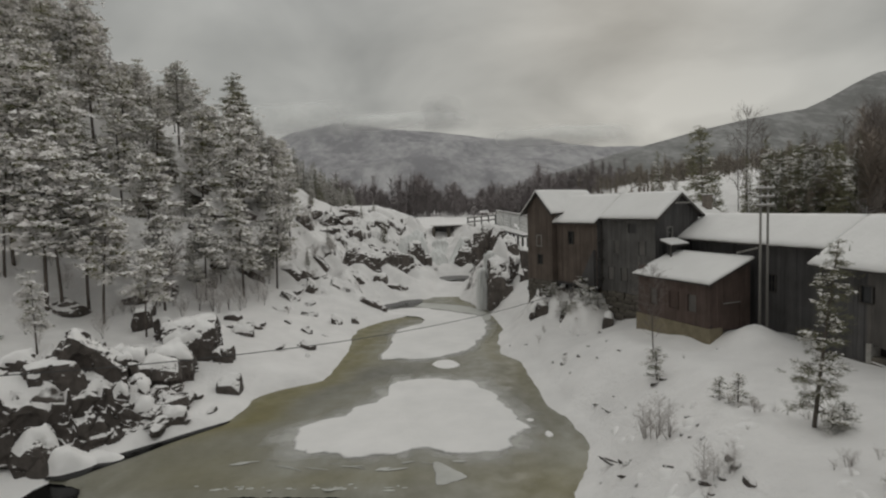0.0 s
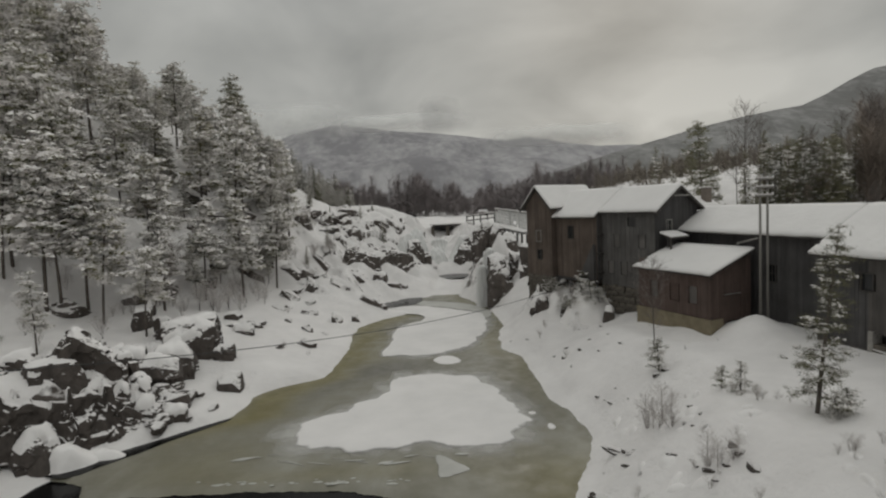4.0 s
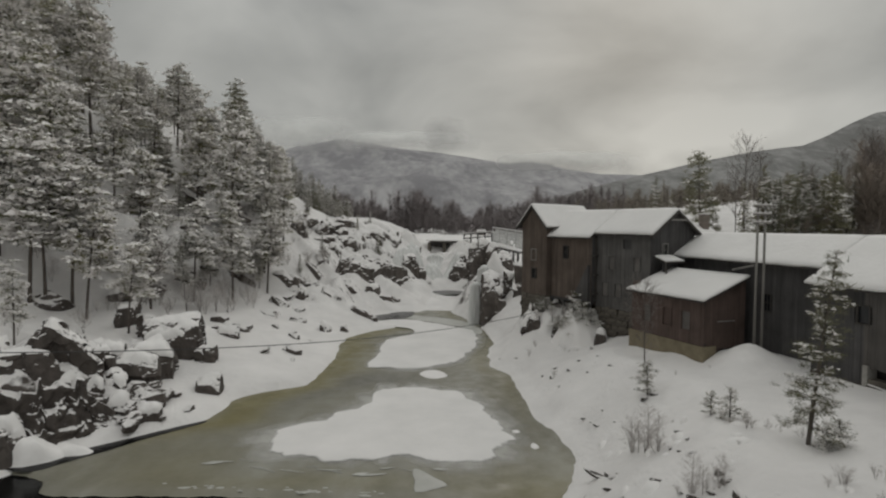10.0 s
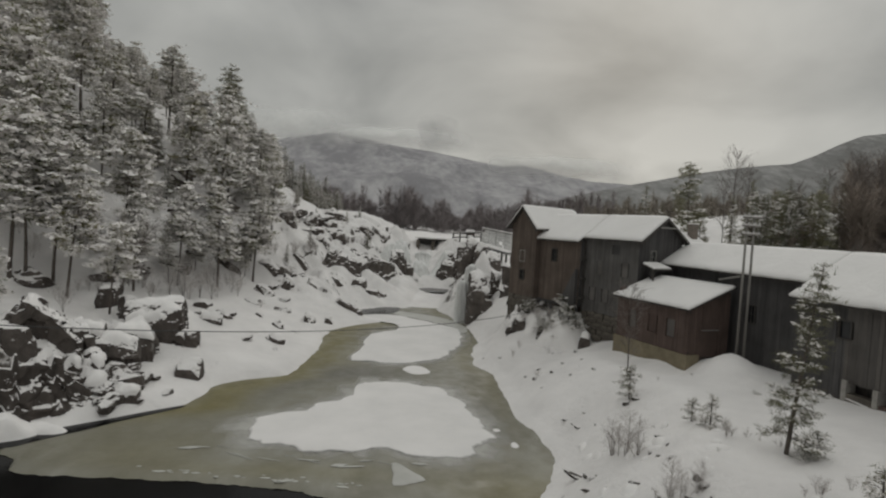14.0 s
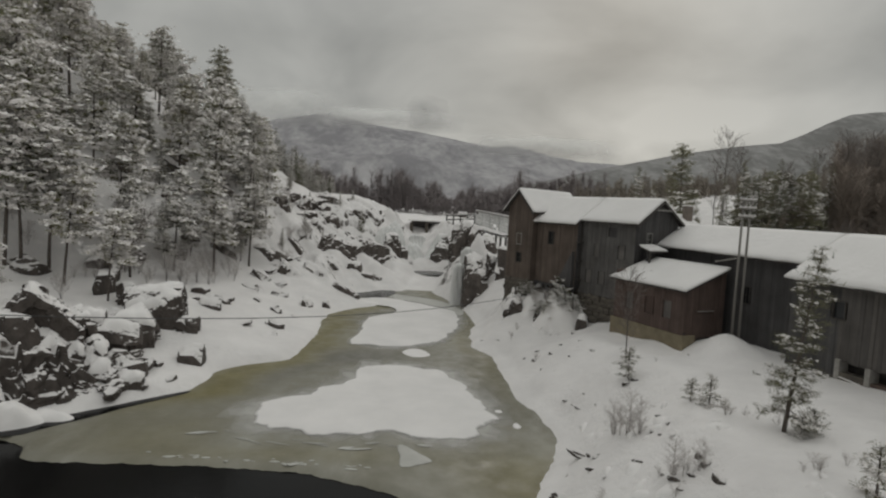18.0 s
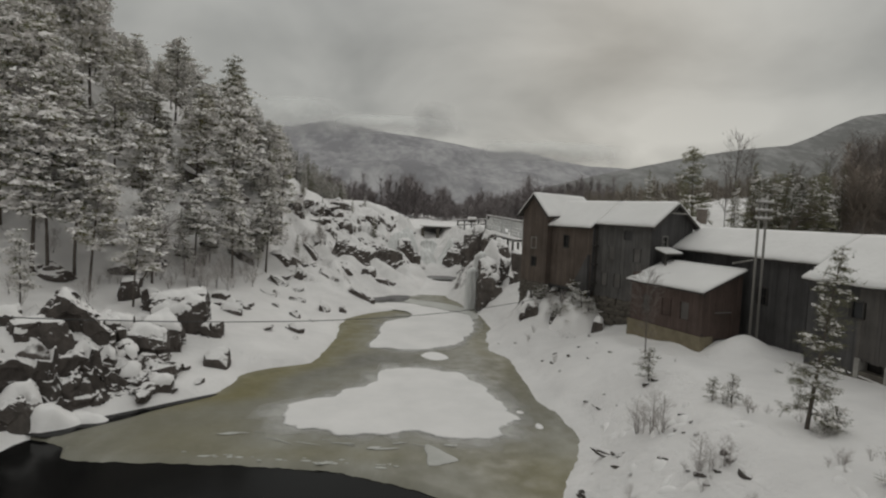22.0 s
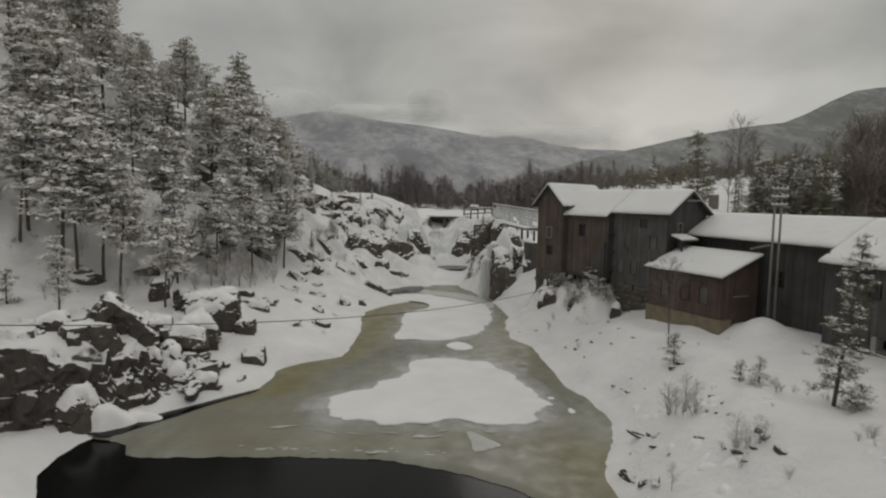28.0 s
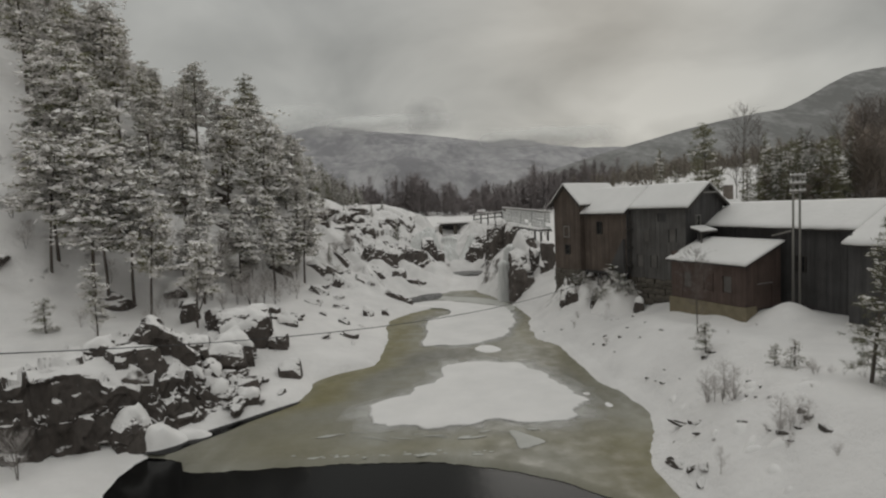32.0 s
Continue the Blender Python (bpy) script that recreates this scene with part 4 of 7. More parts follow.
part("beam", box_mesh((5.6, -0.14, 4.78), (10.5, 0.12, 5.0), MA), DARK_BOARD, undercroft)
part("brace", box_mesh((-0.09, -0.1, -1.4), (0.09, 0.05, 1.4), MA @ pose(8.1, 0.0, 3.6, 0, 38, 0)), DARK_BOARD, undercroft)
stone_wall(mill, MA, 5.6, 10.5, -0.3, 1.4, 3.3)
stone_wall(mill, MA, 10.5, 13.9, 0.66, 2.2, 5.0)
stone_wall(mill, MGd, 0.35, 5.0, -0.3, 2.0, 4.5)
# raised dark triangle that stands for the shadow on the mill wall
bm = bmesh.new()
for lo, hi in ((0.12, 0.42),):
    tri_pts = [(5.7, 5.0), (7.5, 5.0), (5.75, 7.9)]
    front, rear = [bm.verts.new(MA @ Vector((a, hi, z))) for a, z in tri_pts], [bm.verts.new(MA @ Vector((a, lo, z))) for a, z in tri_pts]
    bm.faces.new(front), bm.faces.new(rear[::-1])
    for k in range(3):
        bm.faces.new((front[k], rear[k], rear[(k + 1) % 3], front[(k + 1) % 3]))
bmesh.ops.recalc_face_normals(bm, faces=bm.faces)
part("chute", bm, DARK_BOARD, mill, "dark triangular panel standing for a shadow on the wall")

# the long building
LB = (20, 34, 3)
long_b = thing("long_building", "long dark wooden mill shed with snow-covered roof", "building", LB)
ML = under(LB, axes_at((17.24, 41.9), (0.238, -0.971)) @ Matrix.Diagonal((1, -1, 1, 1)))
board_wall(long_b, ML, 0.0, 12.6, -0.55, 3.0, 8.75, DARK_BOARD, [(7.9, 8.5, 6.0, 7.0), (5.6, 6.1, 4.4, 5.1), (5.7, 6.05, 5.9, 6.7)], label="dark weathered vertical boards")
board_wall(long_b, ML, 12.6, 15.35, 0.75, 3.6, 8.3, DARK_BOARD, [(15.0, 15.35, 6.5, 7.3)], label="dark grey vertical boards")
board_wall(long_b, ML, 15.35, 26, 0.77, 4.5, 8.3, WORN_BOARD, [(15.3, 15.56, 6.5, 7.3)], label="worn grey-brown vertical boards")
window(long_b, ML, 8.2, 6.0, 0.6, 1.0, -0.55, 2, TRIM)
window(long_b, ML, 15.28, 6.5, 0.56, 0.8, 0.76, 1)
part("foundation", box_mesh((12.6, 0.3, 2.4), (15.45, 0.82, 3.62), ML), STONE, long_b, "grey concrete base wall")
# near-black backing added to give the openings their inner shade
part("foundation", box_mesh((15.45, 0.0, 2.4), (26, 0.1, 4.5), ML), TRIM, long_b, "dark backing sheet for the shade inside the openings")
for k, s in enumerate((15.56, 17.06, 18.6, 20.1, 21.6, 23.1, 24.6)):
    part("pier", box_mesh((s - 0.12, 0.3, 2.4), (s + 0.12, 0.90 + 0.02 * (k % 2), 4.58 - 0.08 * (k % 2)), ML), PALE_CONCRETE, long_b, "pale concrete pier between the openings")
    if s < 24:
        brick_low = part("parapet", box_mesh((s + 0.122, 0.3, 2.4), (s + 1.378, 0.84, 3.98 - 0.1 * (k % 2)), ML), STONE if k % 2 == 0 else RED_BOARD, long_b, "low base wall under the opening")
        part("sill_snow", slab([ML @ Vector(p) for p in ((s + 0.13, 0.9, 3.72 - 0.1 * (k % 2)), (s + 1.2, 0.9, 3.62 - 0.1 * (k % 2)), (s + 1.2, 0.845, 3.62 - 0.1 * (k % 2)), (s + 0.13, 0.845, 3.72 - 0.1 * (k % 2)))], 0.07, 0, 14, 3, 0.5, 0.03, 3.0 + k, 0.4), SNOW, brick_low, "thin strip of snow", smooth=True)
part("foundation", box_mesh((0, -1.0, 2.0), (12.6, -0.5, 3.05), ML), STONE, long_b, "grey stone base wall")
part("wall", box_mesh((12.55, -0.6, 3.0), (12.6, 0.74, 8.7), ML), DARK_BOARD, long_b, "dark return wall")
part("wall", box_mesh((0, -5.1, 3.0), (26, -5.0, 8.8), ML), DARK_BOARD, long_b, "dark back wall")
part("wall", box_mesh((25.9, -5.0, 3.0), (26, 0.7, 8.8), ML), DARK_BOARD, long_b, "dark end wall")
part("door", box_mesh((5.6, -0.9, 4.4), (6.1, -0.85, 5.1), ML), TRIM, long_b, "dark hatch")
roof_side(long_b, ML, -0.3, 12.45, (0.0, 8.85), (-2.75, 10.45), 0.2, 6.0)
roof_side(long_b, ML, 12.45, 27, (1.25, 8.12), (-2.75, 10.45), 0.22, 7.0)
roof_side(long_b, ML, -0.3, 27, (-5.5, 8.85), (-2.75, 10.45), 0.2, 8.0)

# small annex behind, with a chimney
AN = (22.5, 47, 3)
annex = thing("annex", "small snow-roofed annex behind the mill", "building", AN)
MN = under(AN, axes_at((20.0, 44.3), (0.95, 0.31)) @ Matrix.Diagonal((1, -1, 1, 1)))
board_wall(annex, MN, 0, 2.6, -0.3, 3.5, lambda s: 10.3 - 0.05 * s, GREY_BOARD, label="grey boards")
part("wall", box_mesh((0, -4, 3.5), (0.06, -0.35, 10.1), MN), GREY_BOARD, annex, "grey side wall")
part("wall", box_mesh((2.54, -4, 3.5), (2.6, -0.35, 10.1), MN), GREY_BOARD, annex, "grey side wall")
roof_side(annex, MN, -0.2, 2.8, (0, 10.1), (-2.1, 11.2), 0.18, 9.0)
roof_side(annex, MN, -0.2, 2.8, (-4.2, 10.1), (-2.1, 11.2), 0.18, 9.5)
bm = box_mesh((1.75, -1.6, 9.9), (2.3, -1.05, 12.0), MN)
chim = part("chimney", bm, BRICK, annex, "square brown brick chimney")
part("chimney_cap", box_mesh((1.7, -1.65, 12.0), (2.35, -1.0, 12.08), MN), SNOW, chim, "thin snow on the chimney top")

# the red lean-to shed
SH = (15.6, 35, 3)
shed = thing("lean_to_shed", "faded red wooden lean-to shed on a yellowed concrete base", "shed", SH)
MS = under(SH, axes_at((15.64, 33.3), (-0.355, 0.935)))
MSq = under(SH, axes_at((15.64, 33.3), (0.935, 0.355)) @ Matrix.Diagonal((1, -1, 1, 1)))
board_wall(shed, MS, 0.25, 6.55, -0.3, 3.86, 6.6, RED_BOARD, [(1.3, 2.0, 4.7, 5.8), (2.9, 3.6, 4.7, 5.8), (4.7, 5.4, 4.7, 5.8)], label="faded red vertical boards")
for s in (1.65, 3.25, 5.05):
    window(shed, MS, s, 4.7, 0.7, 1.1, -0.3, 2, RED_BOARD, boarded=FADED_BOARD if s != 3.25 else RED_BOARD)
board_wall(shed, MSq, 0.3, 3.6, -0.3, 3.5, lambda s: 6.55 + 0.37 * s, RED_BOARD, [(1.5, 2.6, 3.5, 5.3)], label="dark red side boards")
door = part("door", box_mesh((1.3, -0.40, 3.5), (2.85, -0.36, 5.4), MSq), RED_BOARD, shed, "closed dark red plank door")
part("lintel", box_mesh((1.4, -0.31, 5.3), (2.75, -0.24, 5.36), MSq), PALE_TRIM, door, "pale lintel with a strip of snow")
part("base", box_mesh((0.15, -1.2, 1.6), (6.7, -0.2, 3.88), MS), CONCRETE, shed, "yellowed concrete base")
part("base", box_mesh((0.3, -1.2, 1.8), (3.5, -0.22, 3.52), MSq), STONE, shed, "grey base under the side wall")
part("wall", box_mesh((6.5, -3.3, 3.2), (6.56, -0.35, 7.2), MS), RED_BOARD, shed, "red far side wall")
roof_side(shed, MS, -0.05, 6.8, (0.05, 6.62), (-3.55, 7.98), 0.17, 11.0)

# little snow roof over the corner between mill and long building
CN = (16.2, 40.4, 8)
canopy = thing("door_canopy", "small snow-covered canopy between two buildings", "canopy", CN)
MC = under(CN, axes_at((15.7, 39.7), (0.91, 0.41)) @ Matrix.Diagonal((1, -1, 1, 1)))
roof_side(canopy, MC, 0, 1.7, (0.35, 8.55), (-0.7, 8.85), 0.16, 12.0)
part("post", box_mesh((0.1, 0.1, 3.3), (0.22, 0.22, 8.5), MC), TRIM, canopy)
part("wall", box_mesh((0.3, -0.3, 3.3), (1.6, -0.24, 8.5), MC), DARK_BOARD, canopy, "dark boarded passage wall")

# ---- twin power pole ----
PP = (18.4, 32.5, ground_z(18.4, 32.5) - 0.3)
pole = thing("utility_pole", "twin grey wooden utility pole with three crossarms", "utility pole", PP)
TOP = 12.3 - PP[2]
for dx in (-0.21, 0.21):
    bm = bmesh.new()
    tube(bm, [(dx, 0, 0), (dx, 0, TOP)], [0.08, 0.062], 10)
    part("post", bm, POLE_WOOD, pole, smooth=True)
INSUL = plain_mat("insulator_glaze", (0.5, 0.5, 0.5), (0.7, 0.7, 0.7), 5, 0.3)
for k, z in enumerate((TOP - 0.12, TOP - 0.6, TOP - 1.08)):
    arm = part("crossarm", box_mesh((-0.52, -0.15, z - 0.05), (0.52, -0.06, z + 0.05)), POLE_WOOD, pole)
    part("snow_strip", box_mesh((-0.5, -0.14, z + 0.052), (0.5, -0.07, z + 0.10)), SNOW, arm, "strip of snow")
    for dx in (-0.45, -0.15, 0.15, 0.45):
        bm = bmesh.new()
        tube(bm, [(dx, -0.105, z + 0.10), (dx, -0.105, z + 0.16), (dx, -0.105, z + 0.2)], [0.035, 0.05, 0.02], 8)
        part("insulator", bm, INSUL, arm)
part("brace", box_mesh((-0.62, -0.14, TOP - 3.55), (0.62, -0.08, TOP - 3.45), pose(0, 0, 0, 0, -12, 0)), POLE_WOOD, pole)


def cable(name, a, b, sag, r, label):
    cu = bpy.data.curves.new(name, "CURVE")
    cu.dimensions, cu.bevel_depth, cu.bevel_resolution = "3D", r, 1
    sp = cu.splines.new("POLY")
    n = 28
    sp.points.add(n)
    for i in range(n + 1):
        t = i / n
        p = Vector(a).lerp(Vector(b), t)
        sp.points[i].co = (p.x, p.y, p.z - 4 * sag * t * (1 - t), 1)
    cu.materials.append(WIRE)
    return tagged(new(name, cu), label, "cable")


# ---- dam bridge and white flume upstream ----
DB = (1.2, 107, 7)
dam = thing("dam_bridge", "low snow-covered bridge over the dam outlet", "bridge", DB)
part("deck", box_mesh((-3.0, -0.9, 0.75), (3.2, 1.6, 1.05)), TRIM, dam, "dark deck beam")
part("deck_snow", slab([(-3.6, -1, 1.05), (4.2, -1, 1.05), (4.2, 1.7, 1.1), (-3.6, 1.7, 1.1)], 0.35, 0.004, 30, 6, 0.3, 0.1, 3.0, 0.5), SNOW, dam, "thick snow on the deck", smooth=True)
for x in (-3.0, -0.2, 2.6):
    part("pier", box_mesh((x - 0.3, -0.7, -3), (x + 0.3, 1.2, 0.75)), STONE, dam, "grey concrete pier")
part("gate", box_mesh((-2.7, 0.9, -2), (2.3, 1.0, 0.74)), DARK_BOARD, dam, "dark plank sluice gate")

FL = (10.2, 85, 8)
flume = thing("flume_fence", "white snow-dusted plank fence along the flume", "fence", FL)
MF = under(FL, axes_at((9.6, 102.0), (0.0615, -0.998)))
rnd_f = random.Random(8)
for k in range(14):
    s = 0.2 + 2.35 * k
    if k % 3 == 0:
        part("post", box_mesh((s - 0.07, -0.07, 6.8), (s + 0.07, 0.07, 10.75 - 0.022 * s), MF), WHITE_PAINT, flume)
    if k == 13:
        break
    for z, h in ((8.26, 0.43), (8.70, 0.43), (9.14, 0.43), (9.58, 0.43), (10.02, 0.43)):
        if rnd_f.random() < 0.06:
            continue
        bm = bmesh.new()
        for v in add_box(bm, (s, 0.08, 0), (s + 2.34 - (rnd_f.random() < 0.2) * rnd_f.uniform(0.1, 0.5), 0.13, h * rnd_f.uniform(0.86, 0.98)), None):
            v.co = MF @ Vector((v.co.x, v.co.y, z + v.co.z - 0.02 * v.co.x))
        part("plank", bm, WHITE_PAINT, flume)
for z, h, o, m_k, nm in ((10.50, 0.11, 0.14, PALE_TRIM, "top_rail"), (10.63, 0.14, 0.16, SNOW, "rail_snow"), (8.05, 0.2, 0.16, TRIM, "lower_beam")):
    bm = bmesh.new()
    for v in add_box(bm, (-0.1, -0.02, 0), (31, o, h), None):
        v.co = MF @ Vector((v.co.x, v.co.y, z + v.co.z - 0.02 * v.co.x))
    part(nm, bm, m_k, flume)
part("walkway", box_mesh((0, -1.4, 7.5), (31, 0.2, 7.75), MF), TRIM, flume, "dark walkway beam")
part("walkway_snow", slab([MF @ Vector(p) for p in ((0, 0.5, 7.95), (31, 0.5, 7.45), (31, -1.4, 7.45), (0, -1.4, 7.95))], 0.3, 0.0, 40, 6, 0.3, 0.08, 5.0, 0.5), SNOW, flume, "snow on the walkway", smooth=True)
for k in range(9):
    part("strut", box_mesh((2.0 + 3.4 * k, 0.0, 4.4), (2.25 + 3.4 * k, 0.25, 7.5), MF), TRIM, flume)

RL = (7, 104.5, 8)
railing = thing("dam_railing", "dark snow-topped wooden railing beside the dam outlet", "railing", RL)
MR = under(RL, axes_at((9.5, 102.3), (-0.75, 0.66)))
for k in range(5):
    part("post", box_mesh((1.6 * k - 0.09, -0.09, 7.4), (1.6 * k + 0.09, 0.09, 9.9 - 0.12 * k), MR), TRIM, railing)
for z in (9.75, 8.95):
    bm = bmesh.new()
    for v in add_box(bm, (-0.2, -0.06, 0), (6.6, 0.06, 0.16), None):
        v.co = MR @ Vector((v.co.x, v.co.y, z + v.co.z - 0.075 * v.co.x))
    rail = part("rail", bm, TRIM, railing)
    bm = bmesh.new()
    for v in add_box(bm, (-0.2, -0.07, 0.162), (6.6, 0.07, 0.30), None):
        v.co = MR @ Vector((v.co.x, v.co.y, z + v.co.z - 0.075 * v.co.x))
    part("snow_strip", bm, SNOW, rail, "strip of snow")


# ---- rocks ----
def rock_mesh(seed, flat=0.7, cuts=13, sub=4):
    rnd = random.Random(seed)
    bm = bmesh.new()
    bmesh.ops.create_icosphere(bm, subdivisions=sub, radius=1.0)
    planes = []
    for _ in range(cuts):
        d = Vector((rnd.gauss(0, 1), rnd.gauss(0, 1), rnd.gauss(0, 0.7))).normalized()
        planes.append((d, rnd.uniform(0.42, 0.8)))
    for v in bm.verts:
        q = v.co * 1.7 + Vector((seed * 3.1, 0, 0))
        v.co += v.co.normalized() * 0.22 * noise.noise(q)
        for d, far in planes:
            over = v.co.dot(d) - far * (1 + 0.18 * noise.noise(v.co * 2.3 + d * 9))
            if over > 0:
                v.co -= d * over * 0.94
        v.co += v.co.normalized() * (0.045 * noise.noise(q * 3.3) + 0.035 * noise.noise(q * 7.1))
        v.co.z *= flat
    me = bpy.data.meshes.new("rock")
    bm.to_mesh(me)
    bm.free()
    me.polygons.foreach_set("use_smooth", [True] * len(me.polygons))
    me.set_sharp_from_angle(angle=radians(28))
    me.materials.append(ROCK)
    return me


ROCKS = [rock_mesh(k, 0.55 + 0.09 * (k % 5), 6 + k % 4) for k in range(9)]


def rock(x, y, size, sink=0.35, stretch=(1, 1, 1), label="dark rock with snow on its ledges", group="river rocks", z=None, tilt=25, name="boulder"):
    rnd = random.Random(int(abs(x * 91 + y * 57) * 10))
    ob = new(name, ROCKS[rnd.randrange(9)])
    gz = ground_z(x, y) if z is None else z
    m = pose(x, y, gz + size * (0.45 - sink), rnd.uniform(-tilt, tilt), rnd.uniform(-tilt, tilt), rnd.uniform(0, 360))
    ob.matrix_basis = m @ Matrix.Diagonal((size * stretch[0] * rnd.uniform(0.85, 1.2), size * stretch[1], size * stretch[2], 1))
    return tagged(ob, label, "rock", group)


def outcrop(name, points, step, base, big, small, size, soft, seed, label):
    """A field of broken rock blocks standing out of the snow inside the given outline."""
    xs = np.arange(min(p[0] for p in points) - 1.5, max(p[0] for p in points) + 1.5, step)
    ys = np.arange(min(p[1] for p in points) - 1.5, max(p[1] for p in points) + 1.5, step)
    X, Y = np.meshgrid(xs, ys, indexing="ij")
    wx, wy = X + 0.35 * fbm(X, Y, 1.1, 3, seed), Y + 0.35 * fbm(X, Y, 1.1, 3, seed + 3)
    inside = inside_of(points, X + 0.8 * fbm(X, Y, 2.5, 3, seed), Y, soft)
    lump = base + big * blocks(wx, wy, size, seed) + small * blocks(wx, wy, size * 0.38, seed + 1) + 0.12 * small * blocks(wx, wy, size * 0.16, seed + 2)
    Z = land(X, Y) - 0.6 * (1 - inside) - 0.25 + inside * lump
    return tagged(part(name, grid_mesh(name, X, Y, Z), ROCK, smooth=False), label, "rock")


def split_rock(q, size):
    """A value of its own, -1 to 1, for every block into which the rock is split."""
    p = noise.voronoi(Vector((q.x / size, q.y / size, q.z / size)))[1][0]
    v = math.sin(p.x * 127.1 + p.y * 311.7 + p.z * 74.7) * 43758.5453
    return 2 * (v - math.floor(v)) - 1


def rock_body(rnd, off, w, h, d, taper, lean, fine, soft=False, corners=()):
    """A rough block w wide, d deep and h high, broken into smaller faces unless it is soft."""
    bm = bmesh.new()
    for p in corners:
        bm.verts.new(p)
    for sx in () if corners else (-1, -0.35, 0.3, 1):
        for sy in (-1, 0.1, 1):
            for sz in (0, 0.55, 1):
                k = 1 - (1 - taper) * sz
                j = 0.12 if sz < 1 else 0.16
                if sz == 1 and rnd.random() < 0.3:
                    continue
                bm.verts.new((0.5 * w * k * (sx + rnd.uniform(-j, j)), 0.5 * d * (k * (sy + rnd.uniform(-j, j)) + 0.25 * sz), -0.9 + (h + 0.9) * sz * (1 + rnd.uniform(-j, j)) + lean * sx * w * 0.5 * sz + (0.12 * h * sy if sz == 1 else 0)))
    out = bmesh.ops.convex_hull(bm, input=bm.verts)
    bmesh.ops.delete(bm, geom=list({v for v in out["geom_interior"] + out["geom_unused"] if isinstance(v, bmesh.types.BMVert)}), context="VERTS")
    for _ in range(5):
        long_ = [e for e in bm.edges if e.calc_length() > fine]
        if not long_:
            break
        bmesh.ops.subdivide_edges(bm, edges=long_, cuts=1)
        bmesh.ops.triangulate(bm, faces=bm.faces)
    bm.normal_update()
    big = 0.30 * min(1.0, 0.45 * min(w, h + 0.6))
    for v in bm.verts:
        q = v.co + off
        if soft:
            v.co += v.normal * (0.22 * noise.noise(q * 0.9) + 0.13 * noise.noise(q * 2.3))
        else:
            warp = q + 0.25 * Vector((noise.noise(q * 1.7), noise.noise(q * 1.7 + Vector((9, 0, 0))), 0.4 * noise.noise(q * 1.7 + Vector((0, 9, 0)))))
            v.co += v.normal * (0.14 * noise.noise(q * 0.8) + big * 0.7 * split_rock(warp, 1.35) + big * 0.1 * split_rock(warp, 0.5) + 0.03 * noise.noise(q * 5))
    return bm


def sheets(bm, least):
    """Split a bmesh into its connected sheets, leaving out those with less than that share of its faces."""
    left_over, out, total = set(bm.faces), [], len(bm.faces)
    while left_over:
        todo = [left_over.pop()]
        island = list(todo)
        while todo:
            for e in todo.pop().edges:
                for f in e.link_faces:
                    if f in left_over:
                        left_over.discard(f)
                        island.append(f)
                        todo.append(f)
        if len(island) >= max(4, least * total):
            one, made = bmesh.new(), {}
            for f in sorted(island, key=lambda q: q.index):
                for v in f.verts:
                    if v not in made:
                        made[v] = one.verts.new(v.co)
                one.faces.new([made[v] for v in f.verts])
            out.append(one)
    bm.free()
    return sorted(out, key=lambda b: tuple(next(iter(b.verts)).co))


def mound(x, y, w, d, h, label, group, turn=0.0, material=None):
    """A soft heap of snow on the ground, w by d metres and h high, with uneven flanks."""
    n, m = 15, 44
    r, a = np.meshgrid(np.linspace(0, 1, n), np.linspace(0, 2 * np.pi, m, endpoint=False), indexing="ij")
    c, q = math.cos(radians(turn)), math.sin(radians(turn))
    lx, ly = np.cos(a) * r * w / 2, np.sin(a) * r * d / 2
    X, Y = x + c * lx - q * ly, y + q * lx + c * ly
    wob = 1 + 0.3 * fbm(X, Y, 1.1, 4, x)
    X, Y = x + (X - x) * wob, y + (Y - y) * wob
    Z = np.maximum(land(X, Y), 0.0) + h * 1.12 * np.clip(1 - r**2, 0, 1) ** 1.3 * (1 + 0.55 * fbm(X, Y, 1.3, 4, y)) - 0.08 * r**4
    verts = np.stack([X, Y, Z], -1).reshape(-1, 3)
    faces = [(i * m + k, (i + 1) * m + k, (i + 1) * m + (k + 1) % m, i * m + (k + 1) % m) for i in range(n - 1) for k in range(m)]
    return tagged(part("snow_mound", mesh_of("snow_mound", verts, faces), material or SNOW, smooth=True), label, "snow mound", group)


